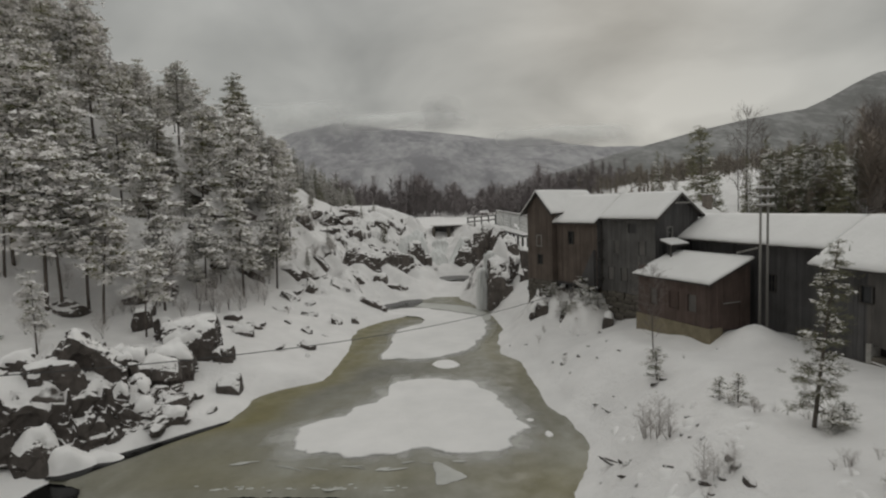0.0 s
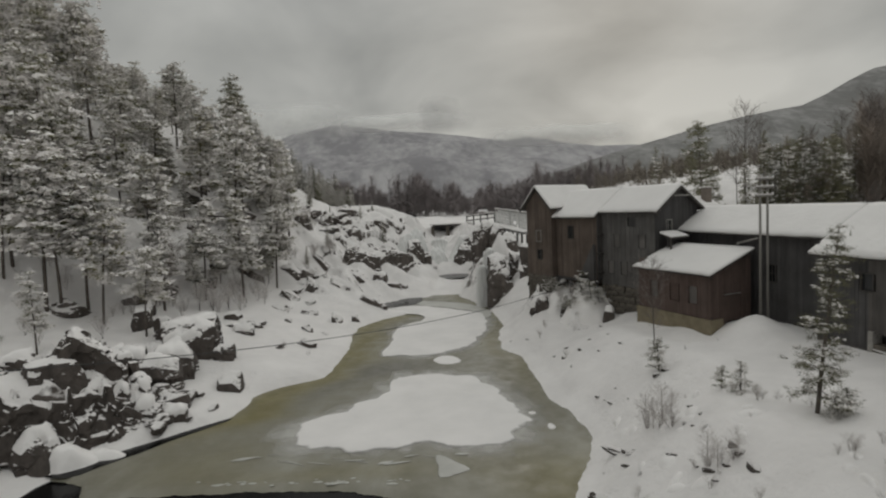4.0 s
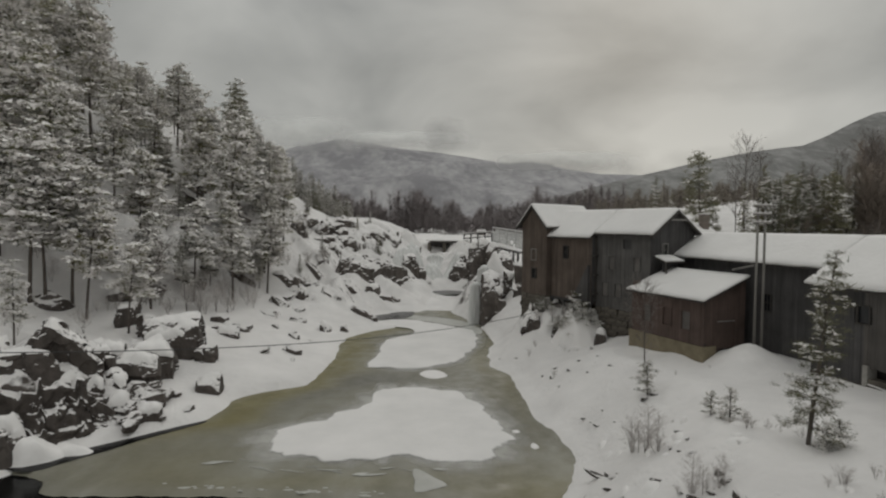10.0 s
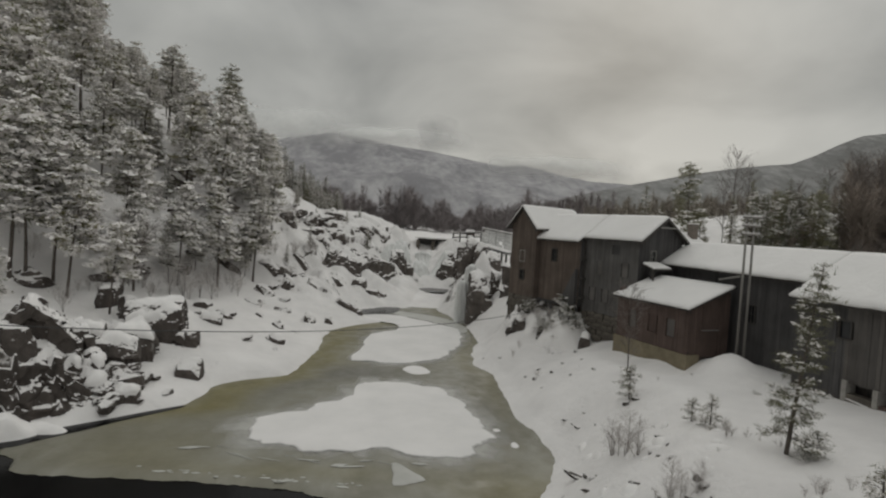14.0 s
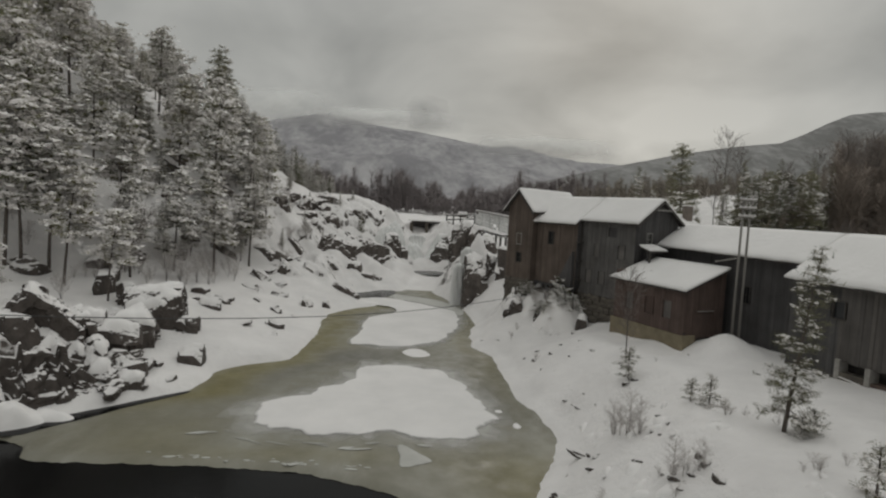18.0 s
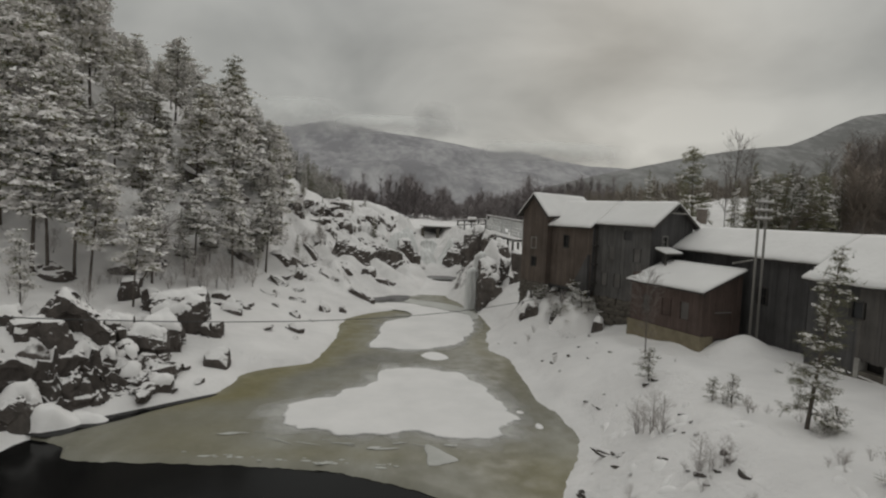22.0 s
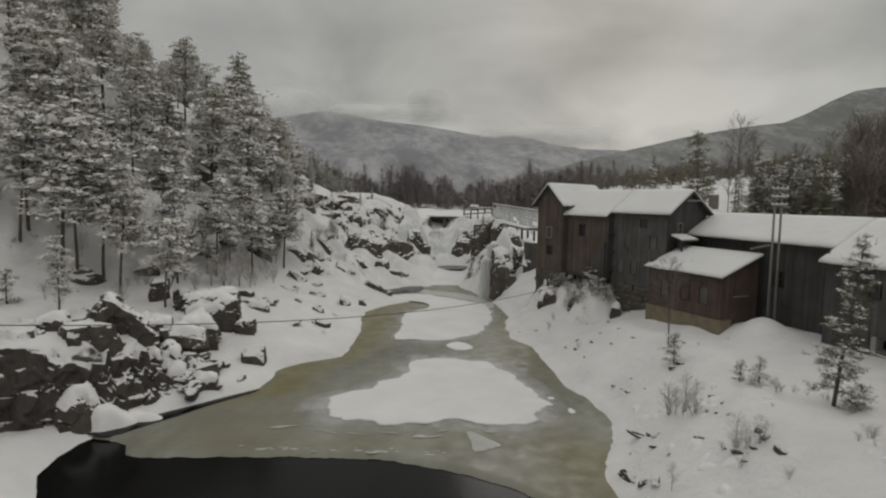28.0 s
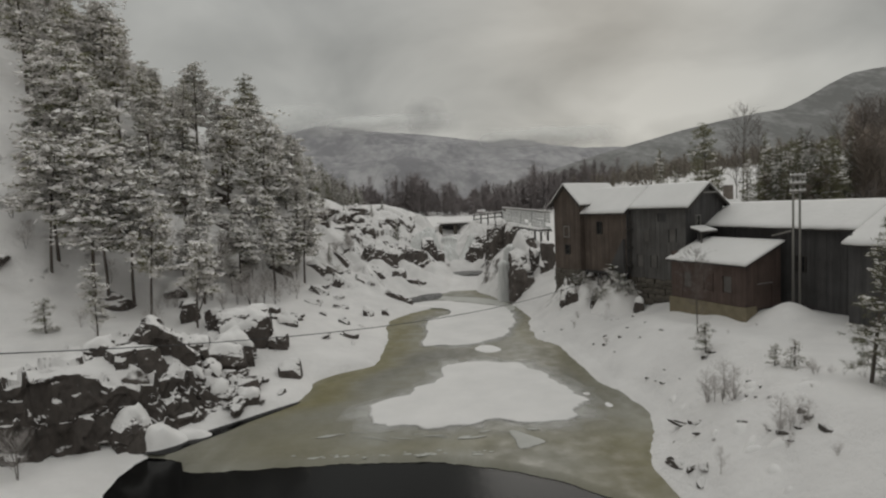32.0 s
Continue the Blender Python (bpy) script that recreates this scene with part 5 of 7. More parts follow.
def crag(x, y, w, h, d=None, cap=0.2, lean=0.0, turn=0.0, taper=0.8, label="angular dark rock block with a cap of snow", group="bank outcrop"):
    """An angular rock block whose front foot stands at x, y, with the snow that lies on its top."""
    rnd = random.Random(int(abs(x * 83 + y * 47) * 100))
    d = d or w * 0.85
    off = Vector((rnd.uniform(-50, 50), rnd.uniform(-50, 50), 0))
    bm = rock_body(rnd, off, w, h, d, taper, lean, 0.34 if y > 50 else 0.2)
    bm.normal_update()
    me = bpy.data.meshes.new("rock_block")
    bm.to_mesh(me)
    me.materials.append(ROCK if y > 58 else CLIFF)
    ob = new("rock_block", me)
    bm.free()
    if cap > 0:
        # the snow lies over the smooth form of the block, and broken corners come through it
        again = random.Random(int(abs(x * 83 + y * 47) * 100))
        again.uniform(0, 1), again.uniform(0, 1)
        bm = rock_body(again, off, w * 0.96, h, d * 0.96, taper, lean, 0.26, True)
        bm.normal_update()
        bmesh.ops.delete(bm, geom=[f for f in bm.faces if f.normal.z < 0.5 + 0.12 * noise.noise(f.calc_center_median() * 1.6 + off)], context="FACES")
        bm.faces.index_update()
        for sheet in sheets(bm, 0.12):
            sheet.normal_update()
            rim = {v for v in sheet.verts if v.is_boundary}
            near_rim = {e.other_vert(v) for v in rim for e in v.link_edges} - rim
            for v in sheet.verts:
                k = 0.25 if v in rim else 0.7 if v in near_rim else 1.0
                v.co.z += (0.05 + 0.7 * cap) * k * (1 + 0.6 * noise.noise(v.co * 0.9 + off))
            ext = bmesh.ops.extrude_edge_only(sheet, edges=[e for e in sheet.edges if e.is_boundary])
            for v in ext["geom"]:
                if isinstance(v, bmesh.types.BMVert):
                    v.co += Vector((v.co.x * 0.01, v.co.y * 0.01, -cap * 0.5 - 0.12))
            part("snow_cap", sheet, SNOW, ob, "soft white cap of snow", smooth=True)
    view = math.degrees(math.atan2(-(x + 2.0), y))
    away = Vector((x + 2.0, y, 0)).normalized()
    ob.matrix_basis = pose(x + away.x * d * 0.5, y + away.y * d * 0.5, max(0.0, min(ground_z(x, y), ground_z(x + away.x * d * 0.5, y + away.y * d * 0.5))), 0, 0, view + turn + rnd.uniform(-10, 10))
    return tagged(ob, label, "rock", group)


NEAR_ROCK = [(-29, 42.5), (-24, 40), (-20.5, 40.5), (-17, 39.6), (-15.6, 36.5), (-17.2, 33.2), (-15.8, 30.2), (-16.6, 28.2), (-19.6, 26.4), (-23, 22.6), (-30, 17.2), (-33, 20), (-27.5, 27.5), (-24.5, 31.5), (-27.5, 36)]
outcrop("rock_outcrop", NEAR_ROCK, 0.10, 0.25, 0.6, 0.30, 2.1, 0.9, 3.0, "dark angular rock outcrop with snow on its ledges")
outcrop("rock_outcrop", [(-19, 64), (-14, 62.5), (-10, 64), (-5.5, 75.5), (-3.6, 83), (-2.4, 92), (-4.5, 103), (-12, 105), (-20, 104), (-18, 92), (-16.5, 80), (-19.5, 72)], 0.2, -0.05, 1.1, 0.45, 3.2, 2.0, 5.0, "dark broken rock slope by the frozen falls, half snowed over")
outcrop("rock_outcrop", [(4.5, 66.5), (5.6, 62.0), (7.8, 60.2), (9.0, 63), (8.6, 70), (7.6, 80), (7.0, 92), (4.6, 100), (3.4, 92), (4.6, 82), (4.0, 74)], 0.18, -0.35, 0.9, 0.35, 2.6, 0.9, 7.0, "dark craggy rock beside the frozen falls")
outcrop("rock_outcrop", [(7.6, 53.2), (8.2, 50.6), (9.8, 48), (9.4, 45), (8.8, 43.2), (10.4, 41.6), (12.4, 41.0), (12.6, 43), (10.2, 47.4), (9.4, 52)], 0.14, 0.35, 0.7, 0.3, 1.7, 0.6, 9.0, "snowy rock rubble below the mill wall")
# the cliff by the ice: one tall split wall, then the stepped blocks above and beside it
CLIFF_FOOT = [(-15.9, 29.4), (-17.1, 28.0), (-18.4, 26.9), (-19.7, 25.8), (-20.8, 24.4), (-22.0, 23.0), (-24.0, 21.5), (-26.5, 19.9), (-30, 17.8), (-34, 16)]
CLIFF_TOP = [(0, 1.1), (1.2, 2.1), (2.6, 2.7), (4.3, 2.9), (5.2, 3.4), (7.5, 4.3), (10, 4.7), (13, 4.6), (22, 4.4)]


def cliff():
    foot = np.array(CLIFF_FOOT)
    run = np.concatenate([[0], np.cumsum(np.hypot(*np.diff(foot, axis=0).T))])
    u, v = np.meshgrid(np.arange(0, run[-1], 0.085), np.linspace(-0.12, 1.75, 86), indexing="ij")
    fx, fy = np.interp(u, run, foot[:, 0]), np.interp(u, run, foot[:, 1])
    tx, ty = np.gradient(fx, axis=0), np.gradient(fy, axis=0)
    for _ in range(40):
        tx[1:-1], ty[1:-1] = (tx[:-2] + tx[1:-1] + tx[2:]) / 3, (ty[:-2] + ty[1:-1] + ty[2:]) / 3
    ln = np.hypot(tx, ty)
    ox, oy = -ty / ln, tx / ln
    top = lerp(CLIFF_TOP, u) + 0.35 * blocks(u, u * 0, 1.6, 4.0)
    rise = np.minimum(v, 1.0)
    back = 0.9 * rise + 0.25 * np.clip(v - 0.95, 0, 1) + 3.4 * np.clip(v - 1.0, 0, 1)
    Z = 0.1 + top * rise - 0.75 * np.clip(v - 1.0, 0, 1)
    wu, wz = u + 0.3 * fbm(u, Z, 0.9, 3, 3.0), Z + 0.2 * fbm(u, Z, 0.9, 3, 6.0)
    jut = 0.42 * blocks(wu, wz * 0.75, 1.7, 2.0) + 0.2 * blocks(wu, wz * 0.8, 0.75, 5.0) + 0.08 * blocks(wu, wz, 0.3, 8.0) + 0.05 * fbm(u, Z, 0.25, 3, 1.0)
    jut = jut * np.clip(1.5 - v, 0.15, 1)
    # the blocks of the lower end step back in ledges
    jut = jut - 0.2 * np.floor(rise * 3.0) * np.clip((5.2 - u) / 2.5, 0, 1)
    push = jut - back
    Z = Z + 0.3 * blocks(wu, wz * 0.6 + 4 * v, 0.9, 3.0) * np.clip(v, 0, 1) * np.clip((1.25 - v) * 4, 0, 1)
    return tagged(part("rock_cliff", grid_mesh("rock_cliff", fx + ox * push, fy + oy * push, Z), CLIFF), "tall dark split cliff with snow along its top", "rock", "bank outcrop")


cliff()
for x, y, w, h, cap, lean, taper in [(-20.4, 28.7, 2.6, 0.9, 0.15, -0.1, 0.85), (-19.0, 29.2, 2.2, 0.8, 0.3, 0.05, 0.8), (-22.8, 29.4, 2.0, 0.8, 0.15, 0.1, 0.7), (-18.8, 31.6, 1.9, 1.4, 0.2, 0.1, 0.8),
                                     (-17.6, 38.0, 3.8, 2.1, 0.3, 0.05, 0.9), (-17.4, 35.2, 2.8, 1.8, 0.25, -0.2, 0.85), (-17.4, 33.4, 2.3, 1.4, 0.3, -0.15, 0.8), (-20.8, 35.1, 2.2, 1.5, 0.2, 0.1, 0.7), (-19.4, 34.0, 1.8, 1.3, 0.25, 0.0, 0.8),
                                     (-15.5, 31.3, 1.4, 0.5, 0.2, 0.0, 0.85), (-15.0, 30.1, 1.3, 0.65, 0.2, 0.0, 0.85), (-16.2, 44.6, 1.7, 0.8, 0.2, 0.0, 0.85), (-13.8, 34.8, 1.5, 0.65, 0.2, 0.0, 0.85),
                                     (-17.4, 31.2, 1.5, 1.2, 0.2, 0.1, 0.7), (-18.0, 30.2, 1.6, 1.1, 0.2, -0.1, 0.7), (-16.6, 30.2, 1.1, 0.9, 0.2, 0.0, 0.7), (-15.4, 38.2, 1.4, 0.7, 0.2, 0.0, 0.8), (-20.6, 41.2, 1.8, 1.3, 0.3, 0.1, 0.7), (-23.6, 43.6, 1.6, 1.5, 0.2, 0.0, 0.7)]:
    crag(x, y, w, h, None, cap, lean, 0, taper)
# the pointed rock above the cliff: a steep face on one side, a snowy slope on the other
WEDGE = [(-1.7, -1.2, -0.9), (2.0, -1.4, -0.9), (2.0, 1.3, -0.9), (-1.7, 1.3, -0.9), (-1.6, -1.0, 0.9), (-0.75, -0.95, 2.3), (-0.45, 0.7, 2.45), (0.5, -1.15, 1.45), (1.8, -1.2, 0.1), (1.8, 1.1, 0.5), (-1.5, 1.0, 1.1)]
off_w = Vector((13.0, 7.0, 0))
bm = rock_body(random.Random(2), off_w, 3.4, 2.4, 2.6, 1, 0, 0.16, False, WEDGE)
wedge = part("rock_block", bm, CLIFF)
wedge.matrix_basis = pose(-20.4, 31.4, ground_z(-20.4, 31.0) - 0.1, 0, 0, 32)
tagged(wedge, "pointed dark rock with snow down one slope", "rock", "bank outcrop")
bm = rock_body(random.Random(2), off_w, 3.4, 2.4, 2.6, 1, 0, 0.2, True, [(0.96 * a, 0.96 * b, c) for a, b, c in WEDGE])
bm.normal_update()
bmesh.ops.delete(bm, geom=[f for f in bm.faces if f.normal.z < 0.55 or f.calc_center_median().x < -0.5 or f.calc_center_median().y < -0.75 + 0.3 * noise.noise(f.calc_center_median() * 1.5)], context="FACES")
bm.faces.index_update()
for sheet in sheets(bm, 0.3):
    for v in sheet.verts:
        v.co.z += 0.05 if v.is_boundary else 0.16
    part("snow_cap", sheet, SNOW, wedge, "sheet of snow on the slope of the rock", smooth=True)
rnd_b = random.Random(41)
for k in range(30):
    # rubble between the blocks
    u = rnd_b.random()
    x, y = -15.7 - 1.5 * u + rnd_b.uniform(-0.3, 0.5), 29.0 + 2.2 * u + rnd_b.uniform(0, 4.5) * (1 - 0.4 * u)
    rock(x, y, rnd_b.uniform(0.22, 0.6), 0.1, (1.2, 0.9, 0.9), label="loose dark stone among the snowy rubble", group="bank rubble")
for x, y, s in [(-14.2, 35.6, 0.55), (-13.7, 32.0, 0.3), (-15.2, 30.4, 0.4), (-14.6, 37.0, 0.4), (-15.4, 33.6, 0.5), (-14.6, 30.6, 0.3)]:
    rock(x, y, s, 0.35, (1.3, 0.9, 0.9), label="dark rock with a cap of snow by the ice", group="bank outcrop", tilt=15)
# broken rock beside the falls
for x, y, w, h, cap, lean in [(-15.5, 91.9, 1.7, 1.4, 0.2, 0.1), (-13.8, 87.4, 2.6, 1.0, 0.3, 0.1), (-15.4, 83.8, 1.5, 0.9, 0.3, 0.0), (-4.2, 85.4, 2.6, 2.2, 0.3, -0.2), (-8.4, 72.8, 2.0, 0.7, 0.2, 0.0), (-14.6, 62.2, 1.6, 1.2, 0.25, -0.3),
                              (5.6, 79.0, 3.2, 4.0, 0.4, 0.2), (3.6, 95.4, 2.4, 2.6, 0.2, 0.1), (7.4, 77.6, 2.2, 3.4, 0.5, 0.1), (-1.3, 92.2, 1.4, 1.2, 0.2, 0.0), (-3.4, 95.2, 1.0, 1.8, 0.3, 0.0), (-9.1, 55.8, 0.8, 0.45, 0.1, -0.2), (-10.7, 54.6, 1.2, 0.55, 0.15, -0.3),
                              (-18.0, 88.0, 2.2, 1.6, 0.3, 0.2), (-19.5, 79.0, 2.2, 1.6, 0.3, -0.2), (-10.4, 95.0, 2.4, 1.5, 0.4, 0.0), (8.1, 69.0, 2.2, 2.2, 0.5, 0.0)]:
    crag(x, y, w, h, None, cap, lean, 0, 0.8, "dark broken rock beside the frozen falls under patches of snow", "falls rocks")


def ledge(x0, y0, x1, y1, h, d, label="long dark rock ledge showing through the snow of the slope"):
    """A long rock ledge from one point of the slope to another, following its fall."""
    rnd = random.Random(int(abs(x0 * 31 + y0 * 17) * 100))
    a, b = Vector((x0, y0, ground_z(x0, y0))), Vector((x1, y1, ground_z(x1, y1)))
    u = (b - a).normalized()
    v = Vector((0, 0, 1)).cross(u).normalized()
    w = u.cross(v)
    off = Vector((rnd.uniform(-50, 50), rnd.uniform(-50, 50), 0))
    bm = rock_body(rnd, off, (b - a).length * 1.05, h, d, 0.85, 0.0, 0.34)
    me = bpy.data.meshes.new("rock_ledge")
    bm.to_mesh(me)
    bm.free()
    me.materials.append(ROCK if y0 > 58 else CLIFF)
    ob = new("rock_ledge", me)
    p = 0.5 * (a + b) + v * 0.4 * d
    ob.matrix_basis = Matrix(((u.x, v.x, w.x, p.x), (u.y, v.y, w.y, p.y), (u.z, v.z, w.z, p.z - 0.15), (0, 0, 0, 1)))
    return tagged(ob, label, "rock", "slope ledges")


for x0, y0, x1, y1, h, d in [(-12.7, 74.6, -8.6, 77.4, 1.9, 2.6), (-8.0, 79.2, -4.4, 82.8, 1.8, 2.2), (-14.7, 73.8, -10.7, 70.1, 0.9, 1.2), (-17.2, 71.9, -15.1, 71.6, 0.7, 1.2), (-9.9, 63.2, -6.8, 60.6, 0.45, 0.7), (-8.2, 71.5, -5.0, 73.8, 0.5, 0.9), (-15.3, 86.6, -12.2, 90.5, 0.8, 1.4),
                             (-18.8, 101.5, -15.0, 99.5, 1.0, 1.6), (-17.6, 59.6, -15.8, 58.6, 0.6, 1.0), (-14.6, 55.4, -12.8, 55.6, 0.4, 0.8), (-20.0, 50.4, -18.6, 50.0, 0.6, 0.9), (-17.3, 48.2, -16.0, 47.6, 0.5, 0.8), (-10.9, 82.6, -8.2, 84.6, 1.0, 1.4), (-12.4, 45.2, -10.9, 44.4, 0.3, 0.6), (-30.6, 67.9, -28.6, 69.6, 1.2, 1.4), (-29.5, 64.8, -27.4, 66.2, 1.3, 1.4), (-27.9, 61.6, -26.6, 62.2, 0.9, 1.2), (-25.4, 54.9, -23.0, 56.6, 1.1, 1.5), (-22.5, 60.9, -19.8, 61.4, 0.9, 1.2), (-26.3, 52.0, -25.3, 52.3, 0.9, 1.0), (-26.5, 47.6, -25.2, 47.4, 0.9, 1.2), (-19.2, 65.1, -17.1, 65.0, 0.7, 1.0), (-25.1, 70.1, -23.6, 71.4, 1.0, 1.2), (-24.6, 58.4, -23.2, 59.2, 0.8, 1.0), (-13.2, 50.2, -12.2, 49.2, 0.3, 0.6)]:
    ledge(x0, y0, x1, y1, h, d)
crag(5.9, 60.8, 2.7, 3.6, 2.6, 0.35, 0.0, 0, 0.8, "big dark rock block under a dome of snow", "falls rocks")
mound(5.9, 65.5, 4.7, 4.1, 2.5, "broad shoulder of snow over the rock block", "falls snow")
mound(3.6, 99.7, 6.2, 4.1, 2.4, "mound of snow beside the dam outlet", "falls snow")
mound(-4.6, 102.5, 5.3, 3.6, 1.5, "mound of snow beside the dam outlet", "falls snow")
crag(9.0, 61.6, 1.7, 2.8, 1.6, 0.3, -0.1, 0, 0.8, "dark rock block below the flume", "falls rocks")
crag(7.9, 62.6, 1.3, 1.6, 1.4, 0.4, -0.1, 0, 0.72, "dark rock block under a dome of snow", "falls rocks")
crag(-18.9, 25.0, 2.5, 1.35, 1.9, 0.5, 0.1, 10, 0.62, "dark boulder nearly buried in snow at the foot of the cliff")
mound(-18.2, 26.1, 2.6, 1.6, 0.75, "soft mound of snow at the foot of the cliff", "snow mounds", 30)
mound(-19.3, 25.4, 1.5, 1.1, 0.75, "small heap of snow over a rock at the cliff", "snow mounds", 10, ROCK)
mound(-17.0, 27.0, 2.0, 1.0, 0.4, "low heap of snow at the foot of the cliff", "snow mounds")
# boulders and heaped snow below the mill
crag(7.9, 47.4, 1.9, 1.0, 1.5, 0.5, 0.0, 0, 0.7, "dark boulder under a thick dome of snow", "mill rubble")
mound(11.6, 45.2, 4.4, 3.4, 2.5, "tall mound of snow over rubble below the mill", "mill rubble")
mound(10.5, 45.1, 2.6, 2.3, 1.3, "mound of snow over rubble below the mill", "mill rubble")
mound(9.4, 48.0, 3.0, 2.0, 0.7, "bank of snow heaped against the mill wall", "mill rubble", 60)
for x, y, w, h in [(10.2, 48.4, 1.1, 0.7), (9.5, 48.6, 0.9, 0.5), (11.2, 47.4, 1.0, 0.6), (10.1, 46.6, 0.9, 0.8), (12.4, 42.9, 1.0, 0.9), (8.6, 50.2, 1.0, 0.5), (10.0, 45.7, 1.4, 1.2), (11.0, 45.2, 1.4, 1.5)]:
    crag(x, y, w, h, None, 0.5, 0.0, 0, 0.6, "rubble block capped with snow below the mill", "mill rubble")
# the slope along the middle of the left bank
for x, y, s in [(-16.4, 60.9, 1.0), (-16.4, 56.4, 0.9), (-16.8, 48.9, 0.8), (-13.2, 43.3, 0.6), (-14.4, 67.1, 1.0), (-14.8, 52.3, 0.5), (-10.9, 49.7, 0.35), (-8.5, 65.6, 1.1), (-14.4, 59.1, 0.7), (-18.0, 46.1, 0.6), (-10.7, 42.7, 0.35), (-19.6, 43.5, 0.9), (-22.0, 46.5, 1.2)]:
    rock(x, y, s, 0.45, (1.5, 0.8, 0.6), label="low dark rock showing through the snow", group="slope rocks")
for x, y, s, sx in [(6.85, 23.2, 0.3, 2.2), (7.0, 22.6, 0.16, 1.4), (10.1, 23.3, 0.18, 1.3), (10.0, 22.3, 0.12, 1.2), (9.65, 19.0, 0.24, 1.2), (9.6, 18.5, 0.2, 1.3), (9.5, 17.5, 0.3, 1.3), (8.5, 18.4, 0.18, 1.2), (9.0, 18.3, 0.16, 1.2), (10.6, 28.7, 0.25, 1.2), (11.1, 28.7, 0.2, 1.2), (10.6, 34.4, 0.16, 1.3), (7.6, 36.8, 0.2, 1.4), (5.35, 20.2, 0.45, 1.5), (5.6, 19.5, 0.3, 1.1), (5.9, 19.1, 0.26, 1.8), (5.5, 18.5, 0.3, 1.1), (5.2, 16.1, 0.35, 1.2), (6.2, 14.0, 0.3, 1.2), (9.3, 22.2, 0.12, 1.2), (8.6, 36.6, 0.18, 1.2), (9.4, 21.6, 0.1, 1.5), (8.0, 20.1, 0.14, 1.8)]:
    rock(x, y, s, 0.3, (sx, 0.8, 0.8), label="small dark stone poking out of the snow", group="bank stones", tilt=9)
rnd_n = random.Random(64)
for k in range(26):
    # low drifts caught on buried stones
    x, y = rnd_n.uniform(7.0, 12.5), rnd_n.uniform(15, 27)
    mound(x, y, rnd_n.uniform(0.4, 1.1), rnd_n.uniform(0.3, 0.7), rnd_n.uniform(0.06, 0.16), "small drift of snow over a buried stone", "bank drifts", rnd_n.uniform(0, 90))
rnd_r = random.Random(78)
for k in range(26):
    y = rnd_r.uniform(44, 100)
    x = float(lerp(HILL_FOOT, y)) - rnd_r.uniform(-2, 20)
    if (x + 22.8) ** 2 + (y - 57) ** 2 < 12:
        continue
    rock(x, y, rnd_r.uniform(0.8, 2.2), 0.5, (1.2, 0.9, 0.8), label="dark rock in the wooded slope", group="hill rocks")



# ---- frozen falls ----
for x0, y0, x1, y1, h, d in [(1.8, 90.2, 4.0, 87.6, 2.4, 1.4), (3.8, 91.0, 6.2, 87.2, 2.0, 1.3), (-3.4, 86.2, -2.0, 86.6, 1.5, 1.2), (5.4, 95.4, 7.6, 91.6, 2.2, 1.5)]:
    ledge(x0, y0, x1, y1, h, d, "dark slanting rock rib in the frozen falls")


def icefall(x, y, z0, z1, width, depth, seed, turn, label):
    """Hanging sheets of ice: a curtain of merged ribs that spreads at its foot."""
    n, m = 36, 14
    u, v = np.meshgrid(np.linspace(-0.5, 0.5, n), np.linspace(0, 1, m), indexing="ij")
    rib = 0.16 * np.abs(np.sin(u * 34 + fbm(u * 6, v, 1.0, 3, seed) * 3)) + 0.25 * fbm(u * 5, v * 2, 1.0, 4, seed)
    X = u * width * (1.1 - 0.25 * v)
    Y = -depth * (1 - v) ** 2 - rib
    Z = z0 + (z1 - z0) * v + 0.15 * fbm(u * 8, v, 1.0, 3, seed + 1)
    Y = Y + 0.6 * np.abs(2 * u) ** 3.5
    Z = Z - 0.5 * v * np.abs(2 * u) ** 3
    Y = np.concatenate([Y, Y[:, -1:] + 0.5, np.full((n, 1), 1.8)], 1)
    X, Z = np.concatenate([X, X[:, -1:], X[:, -1:]], 1), np.concatenate([Z, Z[:, -1:] + 0.2, Z[:, -1:]], 1)
    ob = part("frozen_waterfall", grid_mesh("icefall", X, Y, Z), FALL, smooth=True)
    ob.matrix_basis = pose(x, y, 0, 0, 0, turn)
    return tagged(ob, label, "frozen waterfall", "frozen falls")


icefall(4.2, 63.0, -0.1, 4.5, 1.4, 0.1, 1.0, 0, "white frozen waterfall hanging down a dark rock")
icefall(5.6, 65.0, 2.5, 6.2, 2.6, 0.9, 2.0, -8, "white frozen cascade beside a rock")
mound(-4.4, 89.6, 5.4, 5.0, 3.0, "bulging white ice over the rocks of the falls", "frozen falls", 20, FALL)
mound(-0.9, 91.4, 3.4, 4.6, 1.6, "low white ice bulge in the falls", "frozen falls", -10, FALL)
mound(2.9, 93.0, 4.4, 5.4, 2.6, "bulging white ice beside the dam outlet", "frozen falls", -25, FALL)
icefall(-0.6, 97.6, 2.6, 5.8, 3.4, 3.0, 8.0, 4, "white frozen fall below the dam")
patch("pool", [(-9.5, 72.0), (-7.5, 74.4), (-4.2, 74.0), (-2.9, 71.0), (-3.4, 67.2), (-5.6, 65.2), (-8.6, 66.6), (-9.8, 69.0)], 0.05, 0.006, WATER, "small pool of dark open water", 0.2, 0, 0.2, 4)
patch("pool", [(-1.4, 84.5), (0.2, 86.6), (2.6, 87.0), (4.8, 85.6), (5.0, 83.4), (3.2, 81.8), (0.4, 81.6)], 1.06, 0.006, WATER, "dark open pool below the falls", 0.2, 0, 0.2, 5)


